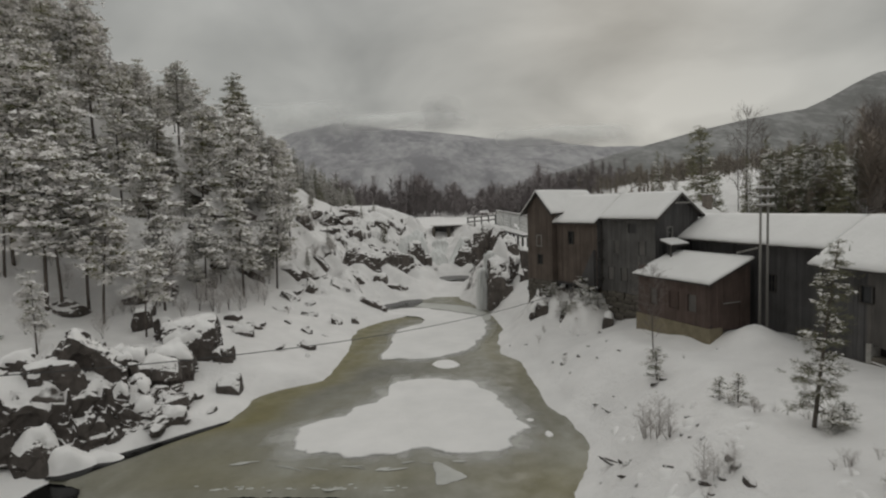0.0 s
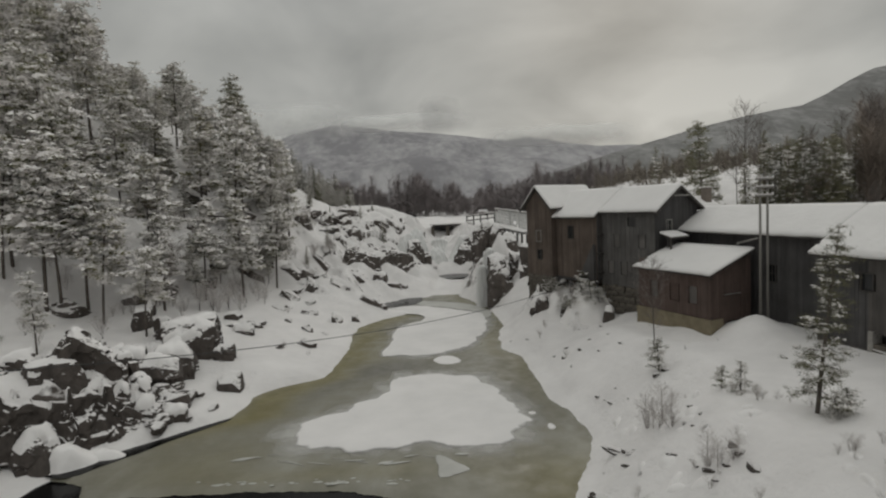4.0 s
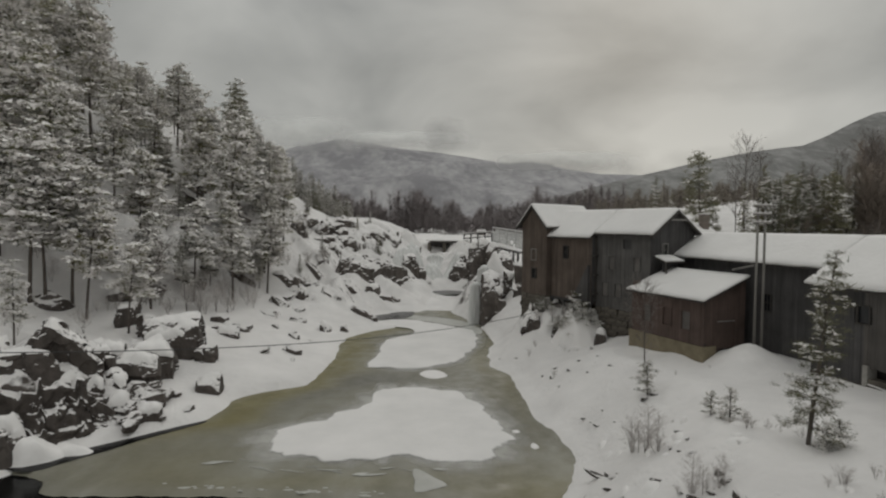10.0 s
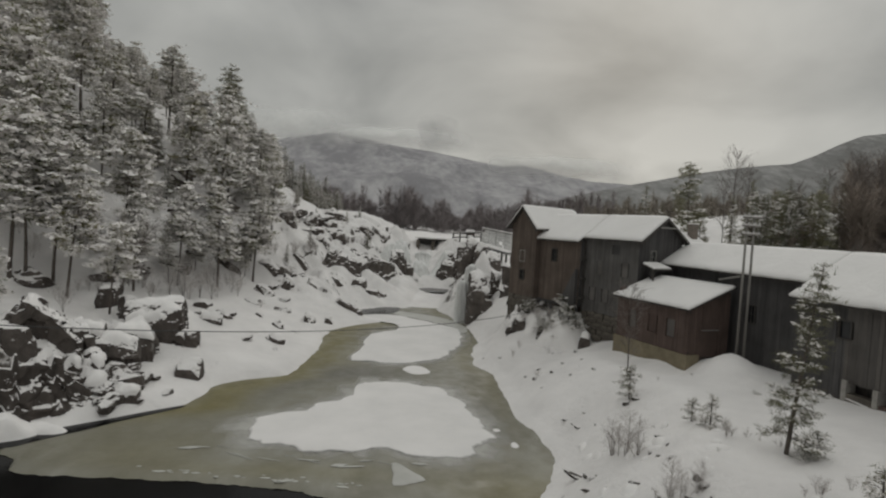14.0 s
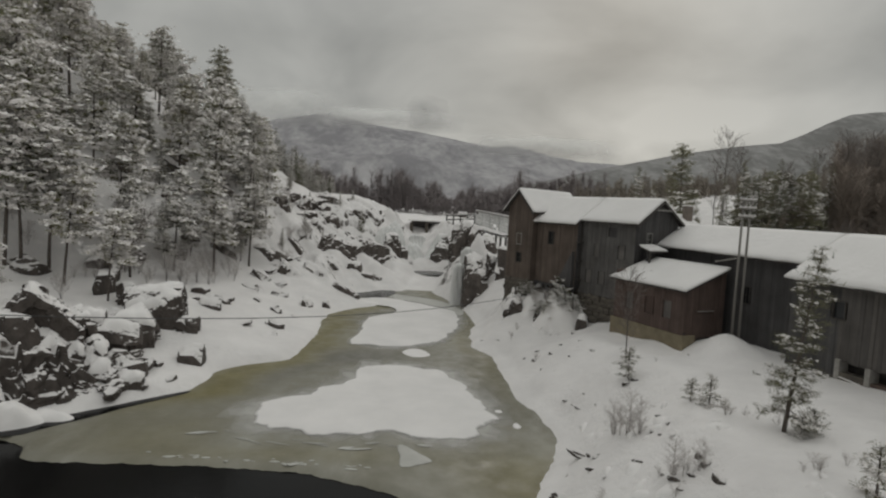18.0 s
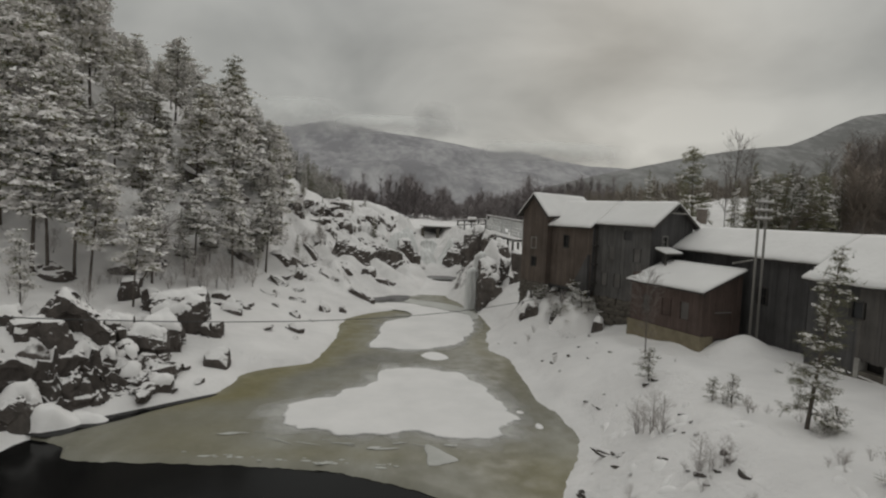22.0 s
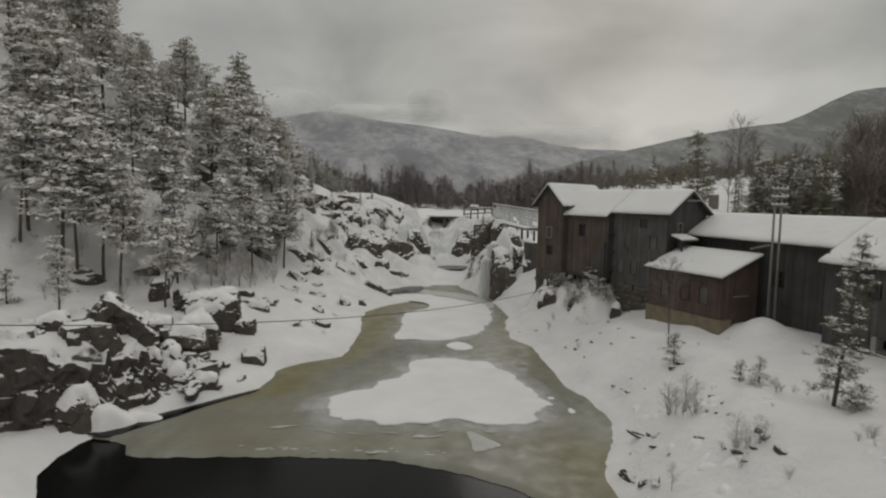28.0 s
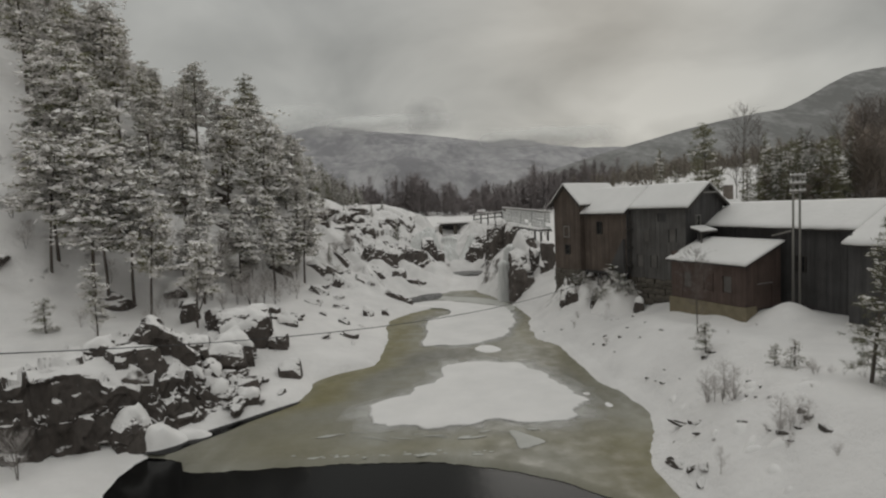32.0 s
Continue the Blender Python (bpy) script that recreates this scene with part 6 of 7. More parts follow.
# ---- trees ----
def tri_mesh(name, tris):
    """Loose triangles from an array (n, 3, 3)."""
    n = len(tris)
    me = bpy.data.meshes.new(name)
    me.vertices.add(3 * n)
    me.vertices.foreach_set("co", tris.astype(np.float32).ravel())
    me.loops.add(3 * n)
    me.loops.foreach_set("vertex_index", np.arange(3 * n, dtype=np.int32))
    me.polygons.add(n)
    me.polygons.foreach_set("loop_start", np.arange(0, 3 * n, 3, dtype=np.int32))
    me.update(calc_edges=True)
    return me


def pads_to_tris(rng, cen, rad, out, per, blade=0.15):
    """Needle blades that fill a flat pad round each centre, leaning outward."""
    n = len(cen) * per
    c, r, o = np.repeat(cen, per, 0), np.repeat(rad, per)[:, None], np.repeat(out, per, 0)
    d = rng.normal(size=(n, 3)) * (0.8, 0.8, 0.55) + o * 0.6
    d /= np.linalg.norm(d, axis=1, keepdims=True) + 1e-9
    side = np.cross(d, rng.normal(size=(n, 3)))
    side /= np.linalg.norm(side, axis=1, keepdims=True) + 1e-9
    ln = r * rng.uniform(0.45, 0.95, (n, 1))
    w = ln * blade * rng.uniform(0.65, 1.35, (n, 1))
    a = c + rng.normal(size=(n, 3)) * r * (0.5, 0.5, 0.15) - (0, 0, 1.0) * r * 0.08
    return np.stack([a - side * w, a + side * w, a + d * ln], 1)


def snow_pads(rng, cen, rad, lift):
    """Thick rounded pads of snow with a ragged rim, one on each of the given centres."""
    n, k = len(cen), 8
    ang = np.linspace(0, 2 * np.pi, k, endpoint=False)[None] + rng.uniform(0, 6, (n, 1))
    r = rad[:, None] * rng.uniform(0.35, 1.2, (n, k))
    sq = rng.uniform(0.35, 0.9, (n, 1))
    base = cen + np.array([0, 0, 1.0]) * (lift * rad)[:, None]
    rim = np.stack([np.cos(ang) * r, np.sin(ang) * r * sq, -0.45 * rad[:, None] * rng.uniform(-0.2, 1.4, (n, k))], -1) + base[:, None]
    mid = np.stack([np.cos(ang) * r * 0.72, np.sin(ang) * r * 0.72 * sq, 0.20 * rad[:, None] * rng.uniform(0.6, 1.3, (n, k))], -1) + base[:, None]
    top = base + np.stack([0 * rad, 0 * rad, rad * rng.uniform(0.28, 0.5, n)], -1)
    tris = []
    for i in range(k):
        j = (i + 1) % k
        tris += [np.stack([rim[:, i], rim[:, j], mid[:, j]], 1), np.stack([rim[:, i], mid[:, j], mid[:, i]], 1), np.stack([mid[:, i], mid[:, j], top], 1)]
    return np.concatenate(tris)


def snow_tufts(rng, cen, rad, out, per):
    """Small humped tufts of snow that lie along the twigs of each pad."""
    n = len(cen) * per
    c, r, o = np.repeat(cen, per, 0), np.repeat(rad, per)[:, None], np.repeat(out, per, 0)
    d = o * (0.8, 0.8, 0) + rng.normal(size=(n, 3)) * (0.6, 0.6, 0.22) - (0, 0, 0.18)
    d /= np.linalg.norm(d, axis=1, keepdims=True) + 1e-9
    side = np.cross(d, (0, 0, 1.0))
    side /= np.linalg.norm(side, axis=1, keepdims=True) + 1e-9
    ln = r * rng.uniform(0.3, 0.85, (n, 1))
    w = ln * rng.uniform(0.3, 0.62, (n, 1))
    a = c + rng.normal(size=(n, 3)) * r * (0.55, 0.55, 0.09) + (0, 0, 1.0) * r * 0.2
    b = a + d * ln
    mid = 0.5 * (a + b)
    left, right = mid - side * w - (0, 0, 1.0) * w * 0.55, mid + side * w - (0, 0, 1.0) * w * 0.55
    return np.concatenate([np.stack(t, 1) for t in ((a, left, b), (b, right, a))])


def conifer(name, seed, H, crown0, spread_, nb, kind, snow, label, per=16, pad=0.5, lean=0.02, load=0.95, needles=None, blade=0.13):
    """A pine or spruce H metres high: trunk, branches, flat pads of needles and their load of snow."""
    rng = np.random.default_rng(seed)
    tree = thing(name, label, "tree", group="trees")
    bend = rng.normal(0, lean, 2) * H

    def spine(t):
        return np.array([bend[0] * t * t, bend[1] * t * t, H * t])

    bm = bmesh.new()
    r0 = 0.0105 * H + 0.01
    ts = np.linspace(0, 1, 9)
    tube(bm, [spine(t) - (0, 0, 0.5 if t == 0 else 0) for t in ts], [r0 * (1 - t) ** 0.8 + 0.01 for t in ts], 8)
    part("trunk", bm, BARK, tree, smooth=True)
    cen, rad, outs, segs = [], [], [], []
    for k in range(nb):
        u = (k + rng.uniform(0, 1)) / nb
        t = crown0 + (1 - crown0) * u
        if kind == "pine":
            prof = (0.45 + 0.55 * np.sin(np.pi * min(1, 0.3 + u * 0.7)) ** 0.8) * (1 - 0.5 * u) * rng.choice([0.5, 0.85, 1.1, 1.3])
        else:
            prof = (1 - u) ** 0.85 * rng.uniform(0.75, 1.15) + 0.06
        ln = spread_ * prof
        az = k * 2.4 + rng.normal(0, 0.5)
        rise = rng.uniform(-0.35, 0.2) + 0.45 * u if kind == "pine" else rng.uniform(-0.5, -0.2) + 0.6 * u
        d = np.array([np.cos(az), np.sin(az), rise])
        base = spine(t)
        droop = 0.08 * ln * ln / (spread_ + 0.01)
        segs.append((base, base + d * ln - (0, 0, droop), 0.008 + 0.009 * ln))
        m = max(1, int(round(ln / (pad * 0.5))))
        for j in range(m):
            q = (0.35 if kind == "pine" else 0.15) + (0.65 if kind == "pine" else 0.85) * (j + rng.uniform(0.2, 0.9)) / m
            p = base + d * ln * q - (0, 0, droop * q * q)
            cen.append(p + rng.normal(0, 1, 3) * ((0.6 * pad, 0.6 * pad, 0.42 * pad) if kind == "pine" else (0.4 * pad, 0.4 * pad, 0.2 * pad)))
            rad.append(pad * rng.uniform(0.45, 1.2) * (1.0 if kind == "pine" else 1.05 - 0.45 * u))
            outs.append((d[0], d[1], 0.15))
    for q in (0.90, 0.94, 0.97, 1.0):
        cen.append(spine(q) + rng.normal(0, 0.06, 3) * pad)
        rad.append(pad * (0.55 if q < 0.96 else 0.32))
        outs.append((0, 0, 1.2))
    cen, rad, outs = np.array(cen), np.array(rad), np.array(outs, float)
    bm = bmesh.new()
    for a, b, r in segs:
        tube(bm, [a, 0.5 * (a + b) + np.array([0, 0, 0.03]), b], [r, r * 0.7, r * 0.3], 4)
    tagged(part("branchwork", bm, BARK, tree), kind="stuff")
    tagged(part("foliage", tri_mesh("foliage", pads_to_tris(rng, cen, rad, outs, per, blade)), needles or (NEEDLE if kind == "pine" else SPRUCE), tree, "dark green needles"), kind="stuff")
    # snow gathers in clumps, most of it out on the branches
    clump = np.array([noise.noise(Vector(p) * 0.75 + Vector((seed * 3.7, 0, 0))) for p in cen])
    keep = (0.5 + 0.75 * clump + rng.normal(0, 0.12, len(cen)) < snow) & (outs[:, 2] < 1)
    heavy = keep & (rng.uniform(size=len(cen)) < 0.72 * load) & (clump < 0.15)
    tris = [snow_tufts(rng, cen[keep], rad[keep] * load * 1.25, outs[keep], 12)]
    if heavy.any():
        tris.append(snow_pads(rng, cen[heavy], rad[heavy] * load * rng.uniform(0.5, 1.0, heavy.sum()), 0.22))
    tagged(part("snow_load", tri_mesh("snow_load", np.concatenate(tris)), TREE_SNOW, tree, "snow lying on the branches"), kind="stuff")
    return tree


def bare_tree(name, seed, H, label, levels=3, spread_=0.35, twig=TWIG, stems=1, thin=0.004):
    """A leafless tree of forking tapered twigs."""
    rng = random.Random(seed)
    tree = thing(name, label, "tree", group="bare trees")
    bm, fine = bmesh.new(), bmesh.new()

    def grow(p, d, ln, r, lev):
        q = p + d * ln * 0.5 + Vector((rng.gauss(0, 0.03), rng.gauss(0, 0.03), 0)) * ln
        e = p + d * ln
        if lev > 1 or levels < 2:
            tube(bm if lev == levels else fine, [p, q, e], [r, r * 0.8, r * 0.5], 6 if lev == levels else 3)
        else:
            side = d.cross(Vector((rng.gauss(0, 1), rng.gauss(0, 1), rng.gauss(0, 1)))).normalized() * r * 1.3
            fine.faces.new([fine.verts.new(v) for v in (p - side, p + side, e)])
        if lev == 0:
            return
        for k in range(9 if lev == levels else 6 if lev > 1 else 5):
            t = rng.uniform(0.35, 1.0)
            az = rng.uniform(0, 6.283)
            n = (d + Vector((math.cos(az), math.sin(az), rng.uniform(0.0, 0.7))) * rng.uniform(0.45, 0.9) * (1 + spread_)).normalized()
            grow(p + d * ln * t, n, ln * rng.uniform(0.35, 0.55), max(thin, r * 0.38 * (1.2 - 0.4 * t)), lev - 1)

    for k in range(stems):
        tilt = Vector((rng.gauss(0, 0.06 + 0.12 * (stems > 1)), rng.gauss(0, 0.06 + 0.12 * (stems > 1)), 1)).normalized()
        grow(Vector((0, 0, -0.2)), tilt, H * 0.75, 0.0055 * H + 0.004, levels)
    part("trunk", bm, BARK, tree)
    tagged(part("twig_mass", fine, twig, tree, "thin bare twigs"), kind="stuff")
    return tree


def birch(name, seed, H, label, twig=TWIG, wood=BARK):
    """A slim leafless birch: an upright stem, rising limbs and a haze of fine twigs."""
    rng = np.random.default_rng(seed)
    tree = thing(name, label, "tree", group="bare trees")
    bend = rng.normal(0, 0.02, 2) * H

    def spine(t):
        return np.array([bend[0] * t * t, bend[1] * t * t, H * t])

    bm, limbs = bmesh.new(), bmesh.new()
    ts = np.linspace(0, 1, 8)
    tube(bm, [spine(t) - (0, 0, 0.3 if t == 0 else 0) for t in ts], [0.0075 * H * (1 - t) ** 0.9 + 0.008 for t in ts], 7)
    part("trunk", bm, wood, tree, smooth=True)
    tris = []

    def fine(a, d, ln, w):
        side = np.cross(d, rng.normal(size=3))
        side = side / (np.linalg.norm(side) + 1e-9) * w
        tris.append((a - side, a + side, a + d * ln))

    for k in range(48):
        t = 0.22 + 0.76 * (k + rng.uniform()) / 48
        az, el = rng.uniform(0, 6.283), rng.uniform(0.5, 1.15)
        d = np.array([math.cos(az) * math.cos(el), math.sin(az) * math.cos(el), math.sin(el)])
        ln = H * (0.07 + 0.21 * math.sin(math.pi * (t - 0.1) / 0.95)) * rng.uniform(0.6, 1.15)
        a = spine(t)
        tube(limbs, [a, a + d * ln * 0.55 + rng.normal(0, 0.02, 3) * ln, a + d * ln], [0.0018 * H, 0.0012 * H, 0.0005 * H], 3)
        for _ in range(11):
            q = a + d * ln * rng.uniform(0.25, 1.0)
            e = d + rng.normal(0, 0.5, 3) + (0, 0, 0.1)
            e = e / np.linalg.norm(e)
            m = ln * rng.uniform(0.2, 0.45)
            fine(q, e, m, 0.0011 * H)
            for _ in range(4):
                g = e + rng.normal(0, 0.55, 3)
                fine(q + e * m * rng.uniform(0.3, 1.0), g / np.linalg.norm(g), m * rng.uniform(0.3, 0.6), 0.0009 * H)
    tagged(part("branchwork", limbs, wood, tree), kind="stuff")
    tagged(part("twig_mass", tri_mesh("twig_mass", np.array(tris)), twig, tree, "thin bare twigs"), kind="stuff")
    return tree


PINES = [conifer("pine_tree", 10 + k, 12.0, c, sp, nb, "pine", sn, "tall snow-laden pine with a bare lower trunk on the slope", lean=0.03, pad=pd, load=1.05, per=18, blade=0.10)
         for k, (c, sp, nb, sn, pd) in enumerate([(0.34, 2.0, 38, 0.80, 0.56), (0.40, 2.0, 34, 1.0, 0.64), (0.27, 2.15, 43, 0.64, 0.56), (0.45, 2.1, 32, 0.98, 0.66), (0.31, 1.65, 39, 0.80, 0.50)])]
SPRUCES = [conifer("spruce_tree", 30 + k, 12.0, c, sp, nb, "spruce", sn, "dark pointed spruce dusted with snow", per=15, pad=0.38, load=0.85, blade=0.12)
           for k, (c, sp, nb, sn) in enumerate([(0.12, 1.9, 84, 0.75), (0.18, 1.6, 76, 0.6), (0.08, 2.1, 90, 0.14)])]
DARK_PINE = conifer("pine_tree", 45, 12.0, 0.25, 2.4, 54, "pine", 0.22, "dark green pine with little snow", pad=0.5, needles=SPRUCE, per=26, blade=0.10)
GREEN_PINE = conifer("pine_tree", 46, 12.0, 0.18, 2.0, 66, "pine", 0.34, "tall green pine with a light dusting of snow", pad=0.44, needles=SPRUCE, per=26, load=0.8, blade=0.10)
BIRCHES = [birch("bare_birch", 50 + k, 11.0, "leafless birch with a haze of fine twigs") for k in range(4)]
SHRUBS = [bare_tree("bare_shrub", 60 + k, 1.1, "small leafless shrub standing in the snow", 3, 0.25, FROST_TWIG, stems=3, thin=0.0016) for k in range(3)]
YOUNG = [conifer("young_pine", 70 + k, 1.3, 0.08, 0.42, 20, "pine", 0.55, "small young pine poking out of the snow", per=26, pad=0.14, load=0.7, blade=0.07, needles=YOUNG_NEEDLE) for k in range(2)]
BIG_YOUNG = conifer("young_pine", 80, 6.4, 0.10, 0.78, 54, "pine", 0.66, "slender young pine with patchy snow on its branches", per=50, pad=0.27, lean=0.02, load=0.55, blade=0.05, needles=YOUNG_NEEDLE)
used = set()


def plant(kind, x, y, h, unit, turn=None, z=None, label="", squash=1.0, tilt=None):
    """Put a copy of a tree at x, y with height h; the first one of a kind is moved there itself."""
    rnd = random.Random(int(abs(x * 37 + y * 101) * 10))
    s = h / unit
    gz = ground_z(x, y) if z is None else z
    tilt = tilt or (rnd.gauss(0, 1.5), rnd.gauss(0, 1.5))
    m = pose(x, y, gz - 0.05, tilt[0], tilt[1], rnd.uniform(0, 360) if turn is None else turn) @ Matrix.Diagonal((s * squash, s * squash, s, 1))
    if kind.name not in used:
        used.add(kind.name)
        kind.matrix_basis = m
        ob = kind
    else:
        ob = copy_thing(kind, m @ Matrix.Diagonal((1 / kind.scale[0], 1 / kind.scale[1], 1 / kind.scale[2], 1)))
    return tagged(ob, label)


# trees of the near edge of the wood, then the wood on the slope
for k, (x, y, h, kind) in enumerate([(-31.8, 44.8, 13.5, 1), (-31.0, 45.4, 11.5, 3), (-29.5, 46.4, 11, 3), (-27.2, 44.5, 9, 1), (-22.5, 41.9, 6.5, 3), (-25.0, 50.0, 8.5, 1), (-27.5, 37.4, 5.5, 4), (-33.6, 50.5, 13.5, 0), (-36.2, 52.5, 14.5, 2), (-39.5, 53, 13, 1), (-27.6, 53, 11, 3), (-23.2, 54.5, 9.5, 1), (-20.6, 57.5, 10, 0), (-35.5, 45.5, 10, 3)]):
    plant(PINES[kind], x, y, h, 12.0, squash=1.05)
plant(YOUNG[0], -31.8, 38.6, 2.4, 1.3, label="small snow-dusted spruce sapling on the bank")
rnd_t = random.Random(5)
placed = [(-31.8, 44.8), (-29.5, 46.4), (-27.2, 44.5), (-25, 50), (-33.6, 50.5), (-36.2, 52.5), (-20.6, 57.5), (-27.6, 53), (-23.2, 54.5)]
# how high the crowns rise along the slope, by bearing: x over y, and rise over y above the bank
CANOPY = [(-0.75, 0.56), (-0.70, 0.50), (-0.61, 0.363), (-0.587, 0.325), (-0.572, 0.275), (-0.515, 0.262), (-0.489, 0.222), (-0.452, 0.25), (-0.42, 0.215), (-0.398, 0.18), (-0.375, 0.21), (-0.324, 0.185), (-0.317, 0.152), (-0.284, 0.130), (-0.255, 0.114), (-0.231, 0.104), (-0.197, 0.084), (-0.169, 0.058), (-0.131, 0.032)]


def crown_line(x, y):
    return 11.6 + y * float(lerp(CANOPY, x / y))



count = 0
for k in range(6000):
    y = rnd_t.uniform(46, 125)
    foot = float(lerp(HILL_FOOT, y))
    x = foot - rnd_t.uniform(-1.5, 62) ** 1.0
    if x < -0.72 * y - 16 or x > 0.0:
        continue
    if x < -0.685 * y - 4.5 and y < 80:
        continue
    if x > -0.27 * y and y > 58:
        continue
    gap = 4.8 if x > foot - 6 else 4.2 if x > foot - 25 else 3.6
    if any((x - a) ** 2 + (y - b) ** 2 < gap * gap for a, b in placed):
        continue
    # an open snowy gully runs up through the wood
    if abs(x + 4.5 + 0.42 * y) < 3.6 and 52 < y < 88:
        continue
    h = rnd_t.uniform(9.0, 14.5) * float(np.interp(y, [46, 70, 90, 125], [1.0, 1.0, 0.8, 0.72])) * (0.85 if x > foot - 3 else 1.0)
    h = min(h, (crown_line(x, y) - ground_z(x, y)) * rnd_t.uniform(0.9, 1.0))
    if h < 3.5:
        continue
    placed.append((x, y))
    kind = SPRUCES[k % 3] if rnd_t.random() < (0.15 if y < 80 else 0.5) else PINES[k % 5]
    plant(kind, x, y, h, 12.0, squash=rnd_t.uniform(0.9, 1.2))
    count += 1
    if count >= 185:
        break
# the trees that stand out against the sky
for bearing, up, kind in ((-0.609, 0.37, PINES[4]), (-0.587, 0.335, SPRUCES[1]), (-0.515, 0.27, PINES[2]), (-0.497, 0.235, SPRUCES[0]), (-0.455, 0.262, PINES[0]), (-0.437, 0.245, PINES[2]), (-0.418, 0.22, PINES[4]), (-0.36, 0.237, GREEN_PINE), (-0.347, 0.218, GREEN_PINE), (-0.330, 0.19, SPRUCES[2]), (-0.309, 0.155, SPRUCES[0])):
    y = min((q for q in range(58, 112)), key=lambda q: abs(11.6 + q * up - ground_z(bearing * q, q) - 11.5))
    plant(kind, bearing * y, y, 11.6 + y * up - ground_z(bearing * y, y), 12.0, squash=1.15, label="tall pine rising above the wood")
for k, (x, y, h) in enumerate([(-17, 70, 2.6), (-15.4, 76, 3.4), (-19.0, 82, 3.0), (-17.6, 90, 3.2), (-21.5, 93, 4.0), (-14.0, 98, 2.6), (-22.5, 99, 4.4), (-19, 104, 3.6), (-12.5, 103, 2.4)]):
    plant(SPRUCES[k % 2], x, y, h, 12, label="small snow-dusted spruce on the open rock slope")
for x, y, h in [(-19.6, 64.5, 11.5), (-24.5, 66, 6.0), (-28.5, 63, 5.0), (-31, 66, 5.5), (-25.5, 82, 9.5), (-29, 90, 9.0)]:
    plant(SPRUCES[0], x, y, h, 12, squash=1.1, label="full snow-dusted spruce at the edge of the wood")
plant(SPRUCES[2], -9.2, 88, 3.6, 12, label="small snowy spruce on the rocks")
for k, (x, y, h) in enumerate([(-21.0, 52, 3.4), (-22.0, 53, 3.0), (-19.5, 54.5, 2.6), (-28.5, 39, 2.0), (-15.6, 55.3, 1.5), (-23, 49, 3.0), (-20, 60, 3.2), (-25, 51.5, 4.5)]):
    plant(SHRUBS[k % 3], x, y, h * 0.6, 1.1, label="leafless grey shrub at the edge of the wood")

plant(BIRCHES[1], -23.2, 43.2, 7.0, 11, tilt=(4, 22), turn=20, label="thin bare birch bent over beside the pines")
rnd_k = random.Random(19)
for k in range(26):
    # the wood runs out along the ridge towards the flat
    y = rnd_k.uniform(106, 122)
    u = (k + rnd_k.random()) / 26
    x = y * (-0.262 + 0.125 * u)
    h = min(10.0, max(2.5, 11.3 + y * (0.118 - 0.09 * u) - ground_z(x, y))) * rnd_k.uniform(0.75, 1.1)
    plant(SPRUCES[k % 3], x, y, h, 12.0, squash=1.1, label="dark spruce on the ridge that runs out to the flat")
rnd_g = random.Random(77)
for k in range(34):
    # young growth between the trunks
    y = rnd_g.uniform(50, 74)
    x = -4.5 - 0.42 * y + rnd_g.uniform(-3.2, 3.2) if k % 5 == 0 else float(lerp(HILL_FOOT, y)) - rnd_g.uniform(0, 24)
    if x > -0.29 * y and y > 56:
        continue
    plant(PINES[(0, 2, 4)[k % 3]] if k % 4 else SPRUCES[1], x, y, rnd_g.uniform(2.0, 4.8), 12.0, squash=1.25, label="young snow-laden pine in the undergrowth")
FROSTED = [bare_tree("frosted_shrub", 90 + k, 2.2, "leafless shrub furred with frost and snow", 3, 0.4, FROST_TWIG, stems=3, thin=0.006) for k in range(2)]
rnd_v = random.Random(61)
for k in range(44):
    # frosted brush between the trunks
    y = rnd_v.uniform(45, 78)
    plant(FROSTED[k % 2], float(lerp(HILL_FOOT, y)) - rnd_v.uniform(-2.5, 20), y, rnd_v.uniform(1.0, 3.2), 2.2, label="frosted leafless brush under the pines")
for x, y, h in [(-20.6, 53.2, 2.8), (-21.6, 52.2, 3.2), (-19.6, 53.6, 2.4), (-22.6, 51.6, 2.6), (-18.2, 56.4, 2.0), (-30.5, 40.5, 1.6), (-25.5, 41.5, 2.0)]:
    plant(FROSTED[0], x, y, h, 2.2, label="frosted leafless brush at the foot of the wood")
rnd_u = random.Random(31)
for k in range(42):
    y = rnd_u.uniform(46, 88)
    x = float(lerp(HILL_FOOT, y)) - rnd_u.uniform(-3.5, 16)
    plant(SHRUBS[k % 3], x, y, rnd_u.uniform(0.7, 1.9), 1.1, label="leafless brown brush under the pines")

# right bank
plant(SHRUBS[0], -21.9, 21.3, 2.4, 1.1, label="snowy tangled bare bush under the cliff")
plant(SHRUBS[1], -23.0, 20.9, 2.2, 1.1, label="snowy tangled bare bush under the cliff")
plant(BIG_YOUNG, 13.2, 20.0, 6.8, 6.4, tilt=(1, 4.5), turn=0, squash=0.9)
for k, (x, y, h) in enumerate([(11.65, 23.9, 1.0), (11.95, 22.9, 1.3), (10.9, 29.0, 1.7), (13.5, 19.5, 0.75), (14.2, 19.9, 0.9), (13.8, 19.6, 0.6), (12.7, 15.2, 1.6)]):
    plant(YOUNG[k % 2], x, y, h, 1.3, squash=1.5 if h < 0.95 else 1.0)
